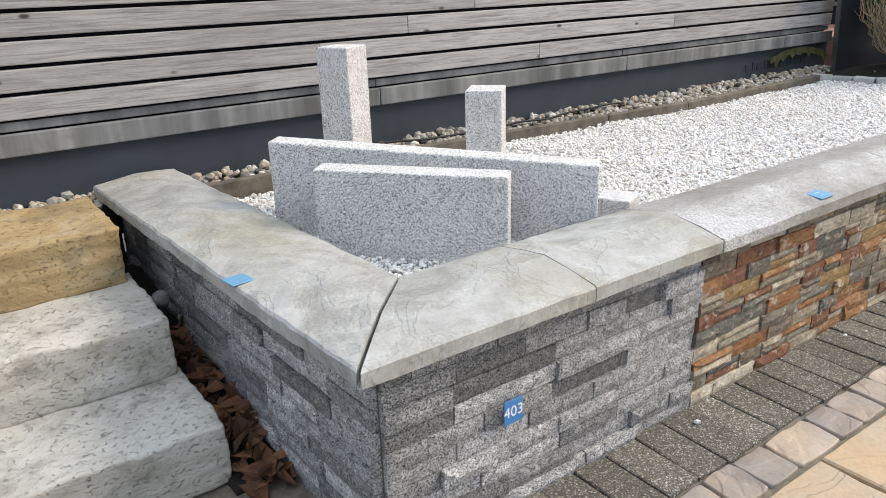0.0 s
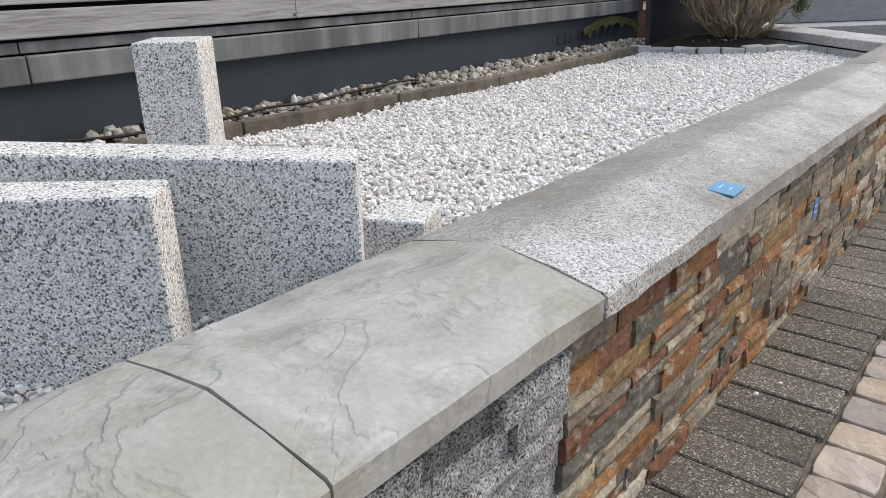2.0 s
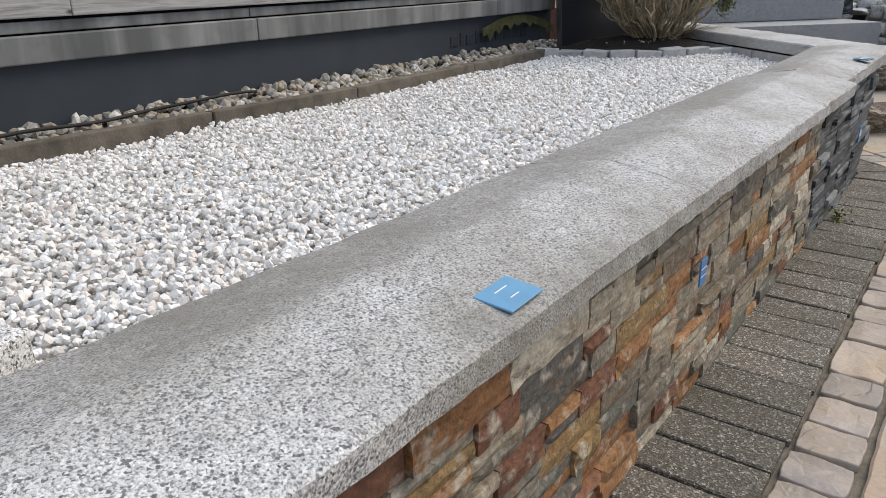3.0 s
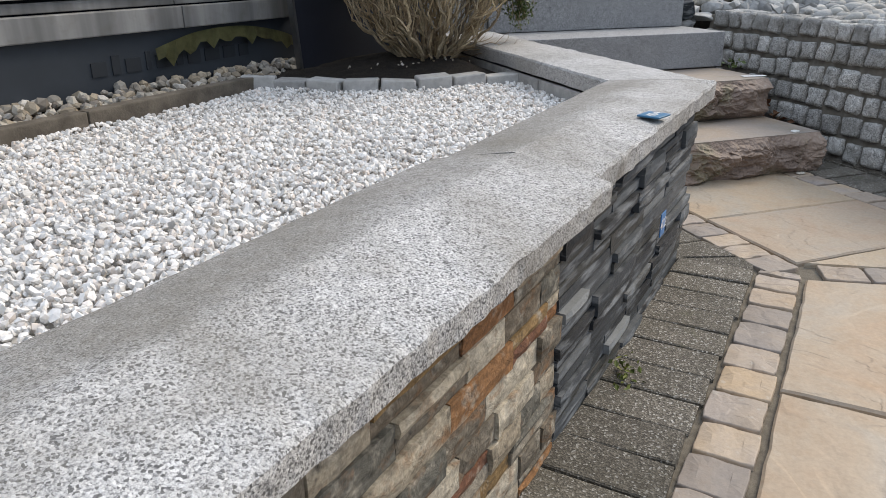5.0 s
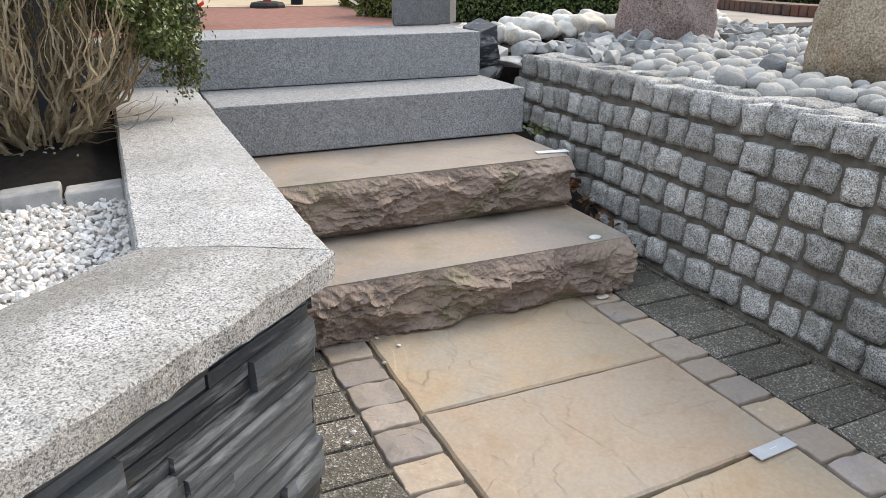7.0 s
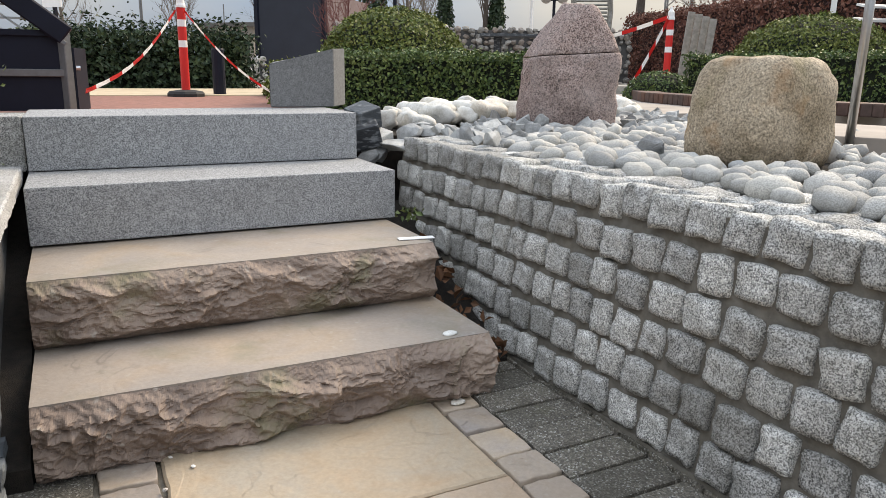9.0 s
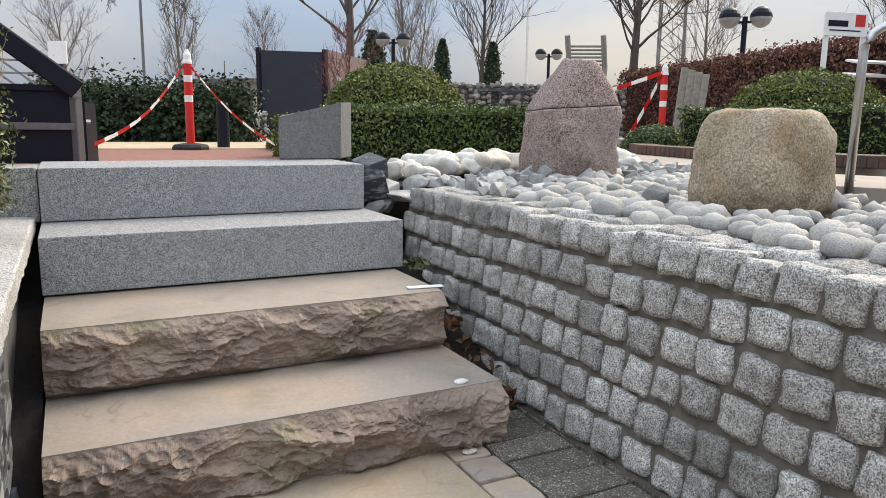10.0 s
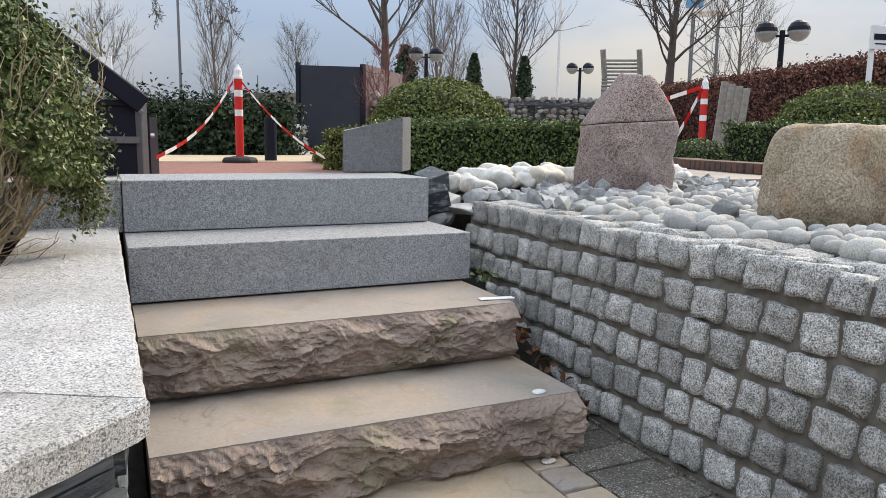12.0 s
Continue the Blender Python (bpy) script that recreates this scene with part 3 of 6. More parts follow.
def branches(base, height, radius, rng, spread=0.5, levels=4, kids=4, up=0.35, wiggle=0.12, first=0.25, sides=5, steps=4, shrink=0.62, tips=None, direction=(0, 0, 1), min_r=0.002):
    """A branching stem system as tapered tubes; tips collects the ends."""
    bm = bmesh.new()

    def grow(p, d, length, r, level, bm):
        pts, rad = [p.copy()], [r]
        q, e = p.copy(), d.copy()
        for s in range(steps):
            e = (e + Vector(rng.normal(size=3)) * wiggle + Vector((0, 0, up * 0.15))).normalized()
            q = q + e * length / steps
            pts.append(q.copy())
            rad.append(max(min_r, r * (1 - 0.75 * (s + 1) / steps)) if level else max(min_r, r * (1 - 0.6 * (s + 1) / steps)))
        tube(pts, rad, sides if level < 1 else (4 if level < 2 else 3), bm, cap=False)
        if tips is not None and level >= levels - 2:
            tips.extend((pts[-1].copy(), pts[-2].copy()))
        if level + 1 >= levels:
            return
        extra = 3
        for j in range(kids + (1 if level == 0 else 0) * extra):
            f = first + (1 - first) * (j + rng.uniform(0.2, 0.9)) / (kids + extra) if level == 0 else rng.uniform(0.25, 0.98)
            i = min(int(f * steps), steps - 1)
            at = pts[i].lerp(pts[i + 1], f * steps - i)
            a = rng.uniform(0, 2 * math.pi)
            axis = (pts[i + 1] - pts[i]).normalized()
            side = axis.orthogonal().normalized()
            out = side * math.cos(a) + axis.cross(side) * math.sin(a)
            nd = (axis * (1 - spread) + out * spread + Vector((0, 0, up))).normalized()
            grow(at, nd, length * shrink * rng.uniform(0.7, 1.15) * (1.15 - 0.45 * f if level == 0 else 1), max(min_r, rad[i] * 0.55), level + 1, bm)

    grow(Vector(base), Vector(direction).normalized(), height, radius, 0, bm)
    return bm


def pick(rng, seq):
    return seq[int(rng.integers(len(seq)))]


# the staircase stands askew to the long wall: a corner and two unit directions, across and up the stairs
S0, SU, SN = Vector((5.528, 1.524, 0)), Vector((0.738, -0.675, 0)), Vector((0.675, 0.738, 0))
STAIR_TURN = math.degrees(math.atan2(SU.y, SU.x))


def at(u, n, z=0.0):
    p = S0 + SU * u + SN * n
    return Vector((p.x, p.y, z))


def plan(*uv):
    return [tuple(at(u, n)[:2]) for u, n in uv]


# ---- ground, paving bed, plaza ----
part("ground", box(-250, 300, -250, 250, -0.30, -0.012), SAND_JOINT)
tagged(bpy.data.objects["ground"], "dark sandy ground under and round the paving", "ground", kind="structure")
plaza = thing("pavement_upper", "pale and red paved forecourt at the head of the stairs", "pavement", kind="structure")
part("paving", prism(plan((1.45, 1.95), (250, 1.95), (250, 300), (-200, 300), (-200, 3.0), (-0.3, 3.0), (1.45, 3.0)), -0.02, 0.600), PLAZA, plaza)
part("brick_strip", prism(plan((-3.0, 1.47), (1.30, 1.47), (1.45, 1.95), (1.45, 3.0), (4.5, 5.2), (-6, 5.2)), -0.01, 0.612), BRICK_RED, plaza, "red brick paving behind the top step")
part("sandy_strip", prism(plan((-5.5, 5.0), (2.4, 4.6), (2.4, 6.6), (-5.5, 6.6)), 0.0, 0.620), SANDY, plaza, "sandy gravel path")

# ---- long raised bed: wall core and copings ----
wall = thing("wall_south", "low garden wall of a raised bed, faced in three sorts of split stone", "wall", kind="structure")
part("core", prism([(0.575, 1.078), (5.03, 1.078), (4.96, 1.27), (0.78, 1.27)], -0.10, 0.472), CORE, wall)
wall_w = thing("wall_west", "short end wall of the raised bed in grey split granite", "wall", kind="structure")
part("core", prism([(0.575, 1.078), (0.78, 1.275), (0.70, 2.66), (0.487, 2.66)], -0.10, 0.472), CORE, wall_w)
wall_e = thing("wall_east", "oblique end wall of the raised bed beside the stairs", "wall", kind="structure")
part("core", prism(plan((-0.070, -0.655), (-0.070, 1.30), (-0.29, 1.30), (-0.29, -0.50)), -0.10, 0.472), CORE, wall_e)


def coping(label, outer, inner, material, edge_z=0.515, ridge=0.024, thick=0.037, seed=0.0, cuts=9, rough=0.0022, ragged=0.0, end=None):
    """One coping stone: two plan edges, a low ridge along the middle and worn edges."""
    bm = bmesh.new()
    oa, ob, ia, ib = (Vector((*p, 0)) for p in (*outer, *inner))
    rows_ = []
    start = (edge_z, ridge)
    for i in range(cuts + 1):
        f = i / cuts
        o, q = oa.lerp(ob, f), ia.lerp(ib, f)
        if end:
            edge_z, ridge = start[0] + (end[0] - start[0]) * f, start[1] + (end[1] - start[1]) * f
        m1, m, m2 = o.lerp(q, 0.25), o.lerp(q, 0.5), o.lerp(q, 0.75)
        e1, e2 = o.lerp(q, 0.018), q.lerp(o, 0.018)
        ring = [(o, edge_z - thick), (o, edge_z - 0.012), (o, edge_z - 0.005), (e1, edge_z), (m1, edge_z + ridge * 0.55), (m, edge_z + ridge), (m2, edge_z + ridge * 0.55), (e2, edge_z), (q, edge_z - 0.006), (q, edge_z - thick)]
        verts = []
        for j, (p, z) in enumerate(ring):
            co = Vector((p.x, p.y, z))
            d = noise.noise_vector(co * 14 + Vector((seed, 0, 0)))
            co += Vector((d.x, d.y, d.z)) * rough
            if ragged and j in (0, 1, 2, 3):
                out = (o - q).normalized()
                co += out * noise.noise(co * 33 + Vector((seed, 3, 0))) * ragged
                co.z += noise.noise(co * 27) * ragged * (0.8 if j else 0.5)
            verts.append(bm.verts.new(co))
        rows_.append(verts)
    for a, b in zip(rows_, rows_[1:]):
        k = len(a)
        for j in range(k):
            bm.faces.new((a[j], a[(j + 1) % k], b[(j + 1) % k], b[j]))
    bm.faces.new(rows_[0][::-1])
    bm.faces.new(rows_[-1])
    bmesh.ops.recalc_face_normals(bm, faces=bm.faces[:])
    return tagged(part("coping_stone", bm, material), label, "coping stone", "copings of the raised bed")


coping("grey-green riven sandstone coping on the end wall", ((0.500, 1.022), (0.413, 2.70)), ((0.797, 1.343), (0.715, 2.76)), COPING, ridge=0.014, cuts=50, seed=2, ragged=0.003, rough=0.0045)
coping("grey-green riven coping with a mitred corner", ((0.507, 1.012), (1.097, 1.010)), ((0.802, 1.340), (1.097, 1.342)), COPING, ridge=0.014, end=(0.515, 0.025), cuts=14, seed=5, ragged=0.002)
coping("grey-green riven coping butting against granite", ((1.101, 1.010), (1.560, 1.010)), ((1.101, 1.342), (1.560, 1.345)), COPING, seed=8, ridge=0.025, end=(0.515, 0.029), ragged=0.002)
coping("bush-hammered light granite coping with a low ridge", ((1.565, 1.007), (2.617, 1.008)), ((1.565, 1.345), (2.617, 1.342)), GRANITE_CAP_DIRTY, ridge=0.029, cuts=40, seed=11, ragged=0.003)
coping("long bush-hammered light granite coping with a low ridge", ((2.621, 1.008), (4.004, 0.999)), ((2.621, 1.342), (4.004, 1.342)), GRANITE_CAP_DIRTY, ridge=0.029, cuts=56, seed=14, ragged=0.004)
coping("light granite coping with rough broken edges and a mitred end", ((4.006, 1.034), (5.041, 1.022)), ((4.006, 1.322), (4.934, 1.304)), GRANITE_CAP_DIRTY, edge_z=0.515, thick=0.042, ridge=0.029, end=(0.531, 0.006), cuts=44, seed=20, ragged=0.006)
e_out, e_in = [tuple(at(-0.024, q)[:2]) for q in (-0.690, 1.30)], [tuple(at(-0.292, q)[:2]) for q in (-0.561, 1.30)]
coping("light granite coping on the oblique end wall", e_out, e_in, GRANITE_CAP, edge_z=0.531, thick=0.048, ridge=0.005, cuts=60, seed=23, ragged=0.004)

# ---- fence behind the bed ----
fence = thing("fence", "weathered grey horizontal board fence on a dark plinth with zinc flashing", "fence", kind="structure")
FY = 2.79
part("plinth", box(-3.0, 5.36, FY, FY + 0.10, 0.30, 0.655), ANTHRACITE, fence, "anthracite plinth board")
for x0, x1 in ((-3.0, 0.02), (0.024, 1.62), (1.624, 3.20), (3.204, 4.75), (4.754, 5.355)):
    bm = box(x0, x1, FY - 0.030, FY - 0.004, 0.640, 0.714, 0.004)
    part("flashing", bm, ZINC, fence, "streaked zinc flashing")
    part("rail", box(x0, x1, FY + 0.006, FY + 0.030, 0.718, 0.748, 0.002), ZINC, fence)
part("backing", box(-3.0, 5.355, FY + 0.035, FY + 0.10, 0.70, 2.35), BLACK, fence)
rng = np.random.default_rng(5)
for i in range(18):
    z = 0.757 + 0.0862 * i
    x = -3.0 + rng.uniform(-0.8, 0)
    while x < 5.35:
        x1 = min(x + rng.uniform(2.2, 3.2), 5.352)
        part("board", box(max(x, -3.0), x1 - 0.002, FY - 0.012, FY + 0.020, z, z + 0.0728, 0.004), BOARD, fence)
        x = x1

# leaning dark sheet at the fence end
sheet = thing("dark_panel", "dark anthracite sheet standing at the end of the fence", "panel")
bm = prism([(5.218, 2.645), (5.225, 2.640), (6.00, 2.52), (6.01, 2.55), (5.225, 2.665)], 0.40, 1.75)
strip = prism([(5.206, 2.636), (5.217, 2.634), (5.222, 2.664), (5.211, 2.666)], 0.40, 1.75)
for b_ in (bm, strip):
    for v in b_.verts:
        v.co.x -= (v.co.z - 0.49) * 0.10
part("sheet", bm, SHEET_DARK, sheet)
part("edge_strip", strip, ALU, sheet, "thin bare metal edge")

# ---- bed surface, kerb boards ----
bed = thing("bed_fill", "bed of crushed stone under the white gravel", "ground", kind="structure")
part("fill", prism([(0.74, 1.27), (4.99, 1.27), (5.75, 2.1), (5.90, 2.78), (0.60, 2.78)], 0.05, 0.392), CHIPS_BASE, bed)
kerb = thing("kerb", "weathered timber edging boards between gravel and pebbles", "kerb", kind="structure")
for x0, x1, y0, y1 in ((0.72, 1.30, 2.60, 2.605), (1.305, 2.12, 2.60, 2.585), (2.125, 2.78, 2.58, 2.545), (2.785, 3.36, 2.54, 2.50), (3.365, 4.12, 2.50, 2.52), (4.125, 4.86, 2.52, 2.56)):
    bm = prism([(x0, y0 - 0.045), (x1, y1 - 0.045), (x1, y1), (x0, y0)], 0.35, 0.480, 0.004)
    roughen(bm, 9, 0.004)
    part("kerb_board", bm, BOARD_KERB, kerb)

# ---- stairs beside the end wall (west): travertine ----
WEST = (("rough grey travertine block step", TRAV_GREY, 1.548, 1.96, 0.0, 0.165, 0.412, -0.75),
        ("mossy grey travertine block step", TRAV_GREY, 1.868, 2.29, 0.168, 0.332, 0.398, -0.75),
        ("golden pitted travertine block step", TRAV_GOLD, 2.195, 2.62, 0.335, 0.502, 0.381, -0.75))
for label, m, y0, y1, z0, z1, xr, xl in WEST:
    bm = box(xl, xr, y0, y1, z0 - 0.005, z1, 0.008, 2)
    bmesh.ops.subdivide_edges(bm, edges=[e for e in bm.edges if e.calc_length() > 0.1], cuts=22, use_grid_fill=True)
    roughen(bm, 7, 0.009)
    roughen(bm, 28, 0.005)
    roughen(bm, 60, 0.003)
    tagged(part("block_step", bm, m, smooth=True), label, "step", "travertine steps")

# ---- stairs up to the forecourt (east) ----
def riven_step(name, label, n0, n1, z0, z1, u0=0.0, u1=1.095, slope=0.0, seed=0):
    """A sandstone block step: sawn top, rock-faced front."""
    ob = thing(name, label, "step", "stairs to the forecourt")
    nu, nz = 340, 62
    bm = bmesh.new()
    grid = []
    for j in range(nz + 1):
        row = []
        for i in range(nu + 1):
            u, f = u0 + (u1 - u0) * i / nu, j / nz
            z = z0 + (z1 + slope * (u - u0) - z0) * f
            p = Vector((u * 11.0 + seed, z * 19, seed * 1.7))
            p += noise.noise_vector(p * 0.8) * 0.6 + noise.noise_vector(p * 2.6) * 0.16
            near, _ = noise.voronoi(p * 0.8)
            scallop = min(1.0, near[0] * near[0] * 2.0)
            near, _ = noise.voronoi(p * 2.1 + Vector((0, 0, 5)))
            chip = min(1.0, near[0] * 1.1)
            near, _ = noise.voronoi(p * 4.6 + Vector((3, 0, 5)))
            flake = min(1.0, near[0] * 1.1)
            broad = 0.5 + 0.6 * noise.fractal(p * 0.45, 0.8, 2.1, 4)
            bulge = min(1.0, math.sin(math.pi * min(1, max(0, 0.03 + f * 0.96))) * 1.6)
            patch = max(0.0, min(1.0, 0.5 + 1.6 * noise.noise(p * 0.5 + Vector((7, 1, 2)))))
            d = 0.003 + bulge * (0.003 + 0.014 * max(0.0, broad) + 0.024 * scallop + (0.010 + 0.014 * patch) * chip + (0.004 + 0.009 * patch) * flake) + 0.003 * noise.fractal(Vector((u * 70, z * 110, seed)), 0.7, 2.2, 3)
            q = at(u, n0 - d, z)
            row.append(bm.verts.new(q))
        grid.append(row)
    for a, b in zip(grid, grid[1:]):
        for i in range(nu):
            bm.faces.new((a[i], a[i + 1], b[i + 1], b[i]))
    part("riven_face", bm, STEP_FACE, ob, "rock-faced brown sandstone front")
    bm = bmesh.new()
    k = 30
    top, bot = [], []
    for i in range(k + 1):
        u = u0 + (u1 - u0) * i / k
        wob = 0.004 * noise.noise(Vector((u * 12, seed, 0)))
        zt = z1 + slope * (u - u0)
        top.append((bm.verts.new(at(u, n0 - 0.007 + wob * 0.4, zt + 0.0006)), bm.verts.new(at(u, n1, zt))))
        bot.append((bm.verts.new(at(u, n0 + 0.004, z0)), bm.verts.new(at(u, n1, z0))))
    for i in range(k):
        bm.faces.new((top[i][0], top[i + 1][0], top[i + 1][1], top[i][1]))
        bm.faces.new((top[i][1], top[i + 1][1], bot[i + 1][1], bot[i][1]))
        bm.faces.new((top[i + 1][0], top[i][0], bot[i][0], bot[i + 1][0]))
    for i in (0, k):
        bm.faces.new((top[i][0], top[i][1], bot[i][1], bot[i][0]))
    bmesh.ops.recalc_face_normals(bm, faces=bm.faces[:])
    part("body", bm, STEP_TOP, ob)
    return ob


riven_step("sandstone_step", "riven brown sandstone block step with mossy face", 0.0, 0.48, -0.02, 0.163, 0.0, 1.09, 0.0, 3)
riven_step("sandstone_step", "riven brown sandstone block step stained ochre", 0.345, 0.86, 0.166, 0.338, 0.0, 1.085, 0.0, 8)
for label, n0, n1, z0, z1, u0, u1 in (("sawn blue-grey granite block step", 0.705, 1.15, 0.345, 0.512, -0.005, 1.115), ("sawn blue-grey granite top step", 1.045, 1.47, 0.515, 0.687, -0.005, 1.10)):
    bm = prism(plan((u0, n0), (u1, n0), (u1, n1), (u0, n1)), z0, z1, 0.004)
    tagged(part("granite_step", bm, GRANITE_STEP), label, "step", "stairs to the forecourt")
part("stair_base", prism(plan((0.02, 0.06), (1.06, 0.06), (1.06, 1.44), (0.02, 1.44)), -0.05, [0.0, 0.0, 0.50, 0.50]), CORE)
tagged(bpy.data.objects["stair_base"], "concrete bed under the block steps", "foundation", kind="structure")
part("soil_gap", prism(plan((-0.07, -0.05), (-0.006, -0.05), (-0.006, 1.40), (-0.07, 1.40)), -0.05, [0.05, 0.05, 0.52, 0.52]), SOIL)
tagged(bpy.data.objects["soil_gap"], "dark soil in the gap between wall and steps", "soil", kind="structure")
bm = box(0, 0.514, 0, 0.25, 0, 0.17, 0.006)
ob = tagged(part("rough_block", roughen(bm, 12, 0.006, 4), GRANITE_SETT), "rough dark granite block beside the top step", "block")
ob.matrix_world = pose(*at(-0.52, 1.06, 0.516), 0, 0, STAIR_TURN)

# ---- cobble retaining wall and its bed ----
wall_c = thing("wall_cobble", "retaining wall of squared grey granite setts in mortar", "wall", kind="structure")


def face_u(z):
    return 1.235 + 0.105 * z


part("core", prism(plan((face_u(0) + 0.012, -3.2), (face_u(0) + 0.30, -3.2), (face_u(0) + 0.30, 1.10), (face_u(0) + 0.012, 1.10)), -0.10, 0.02), MORTAR, wall_c)
bm = bmesh.new()
q = [at(face_u(0) + 0.018, -3.2, 0), at(1.62, -3.2, 0), at(1.62, 1.08, 0), at(face_u(0) + 0.018, 1.08, 0)]
r_ = [at(face_u(0.56) + 0.018, -3.2, 0.565), at(1.62, -3.2, 0.565), at(1.62, 1.08, 0.565), at(face_u(0.56) + 0.018, 1.08, 0.565)]
va, vb = [bm.verts.new(p) for p in q], [bm.verts.new(p) for p in r_]
bm.faces.new(vb)
for i in range(4):
    bm.faces.new((va[i], va[(i + 1) % 4], vb[(i + 1) % 4], vb[i]))
part("mortar", bm, MORTAR, wall_c, "grey mortar joints")

bed_r = thing("bed_pebbles_base", "stony soil under the pebbles", "ground", kind="structure")
part("soil", prism(plan((1.60, -3.2), (2.46, -3.2), (2.46, 0.25), (4.2, 1.0), (4.2, 3.1), (1.12, 3.1), (1.12, 1.46), (1.60, 1.1)), -0.05, 0.575), SOIL, bed_r)

# ---- granite panels and posts standing in the gravel ----
def slab_on_edge(label, p0, p1, z0, z1a, z1b, thick):
    """A kerb slab standing on edge; p0 to p1 is its far top edge."""
    a, b = Vector((*p0, 0)), Vector((*p1, 0))
    d = (b - a).normalized()
    side = Vector((d.y, -d.x, 0)) * thick
    bm = bmesh.new()
    pts = [(a + side, z0), (b + side, z0), (b, z0), (a, z0)], [(a + side, z1a), (b + side, z1b), (b, z1b), (a, z1a)]
    lo = [bm.verts.new((p.x, p.y, z)) for p, z in pts[0]]
    hi = [bm.verts.new((p.x, p.y, z)) for p, z in pts[1]]
    bm.faces.new(lo[::-1])
    bm.faces.new(hi)
    for i in range(4):
        bm.faces.new((lo[i], lo[(i + 1) % 4], hi[(i + 1) % 4], hi[i]))
    bmesh.ops.recalc_face_normals(bm, faces=bm.faces[:])
    bmesh.ops.bevel(bm, geom=bm.edges[:], offset=0.007, segments=3, affect="EDGES", profile=0.55)
    return tagged(part("granite_slab", bm, GRANITE_PANEL), label, "granite slab", "granite samples in the gravel")


slab_on_edge("speckled grey granite slab standing on edge in gravel", (0.892, 1.884), (1.270, 1.492), 0.36, 0.668, 0.655, 0.085)
slab_on_edge("long speckled grey granite slab on edge, slightly sloping", (0.868, 2.125), (1.545, 1.425), 0.36, 0.712, 0.652, 0.085)


def post(label, centre, w, d, turn, z1, z0=0.36):
    ob = tagged(part("granite_post", box(-w / 2, w / 2, -d / 2, d / 2, z0, z1, 0.007, 3), GRANITE_PANEL), label, "granite post", "granite samples in the gravel")
    ob.matrix_world = pose(centre[0], centre[1], 0, 0, 0, turn)


post("tall square granite post behind the slabs", (1.150, 2.200), 0.118, 0.122, -62, 0.956)
post("short square granite post behind the slabs", (1.648, 2.070), 0.130, 0.150, -46, 0.780)
post("low square granite post beside the long slab", (1.677, 1.462), 0.110, 0.112, -66, 0.510)

# ---- blue number tags ----
def tag(centre, turn, tilt, size, text, bars, material, label, thick=0.003):
    ob = thing("number_tag", label, "tag", "numbered sample tags")
    ob.matrix_world = pose(*centre, *tilt[:2], turn)
    plate = part("plate", box(-size[0] / 2, size[0] / 2, -size[1] / 2, size[1] / 2, 0, thick, 0.0008, 1), material, ob)
    if text:
        cu = bpy.data.curves.new("number", "FONT")
        cu.body, cu.size, cu.align_x, cu.align_y, cu.extrude = text, size[1] * 0.62, "CENTER", "CENTER", 0.0003
        f = new("number", cu)
        f.data.materials.append(WHITE)
        f.parent = plate
        f.location = (0, 0, thick + 0.0004)
    for y, w in bars:
        part("print_bar", box(-w / 2, w / 2, y - 0.0007, y + 0.0007, thick, thick + 0.0005), WHITE, plate)
    return ob


tag((0.888, 1.044, 0.266), 0, (90, 0, 0), (0.052, 0.060), "403", (), BLUE_TAG, "blue plastic tag with white number on grey split stone")
tag((4.610, 1.040, 0.246), 0, (90, 0, 0), (0.044, 0.060), "402", (), BLUE_TAG, "blue plastic tag with white number on dark slate")
tag((4.475, 1.054, 0.5335), -12, (0, 0, 0), (0.056, 0.052), "404", (), TEAL_TAG, "blue plastic tag with white number lying on granite coping", 0.004)
tag((2.080, 1.046, 0.5225), 2, (6, 0, 0), (0.070, 0.050), "", ((0.010, 0.026), (-0.008, 0.018)), PALE_TAG, "light blue printed tag lying on granite coping")
tag((0.492, 1.550, 0.5175), 8, (0, 0, 0), (0.055, 0.055), "", (), PALE_TAG, "light blue tag lying on grey-green coping")
tag((2.807, 1.050, 0.298), 0, (90, 0, 0), (0.034, 0.056), "", ((0.008, 0.03), (-0.008, 0.03)), BLUE_TAG, "blue plastic tag with white print on rusty split slate")
tag((*at(0.847, -0.822)[:2], 0.007), STAIR_TURN + 4, (0, 0, 0), (0.108, 0.034), "", ((0.0, 0.02),), PALE_PLATE, "small pale printed plate lying on sandstone slab")
tag((*at(1.055, 0.397)[:2], 0.340), STAIR_TURN - 8, (0, 0, 0), (0.115, 0.030), "", ((0.0, 0.10),), WHITE, "small white printed strip lying on the sandstone step")

# ---- river gravel strip, white gravel ----
rng = np.random.default_rng(11)
GRAVEL = [(0.80, 1.345), (4.97, 1.34), (5.36, 1.76), (5.10, 2.02), (4.95, 2.19), (4.86, 2.50), (3.40, 2.46), (2.80, 2.50), (2.10, 2.55), (1.3, 2.56), (0.74, 2.56)]
def gravel_top(x, y):
    f = min(1.0, max(0.0, (x - 1.45) / 0.6))
    return 0.406 + 0.026 * f + 0.010 * noise.noise(Vector((x * 3, y * 3, 0))) + f * 0.018 * max(0, 1 - (y - 1.345) / 0.10)


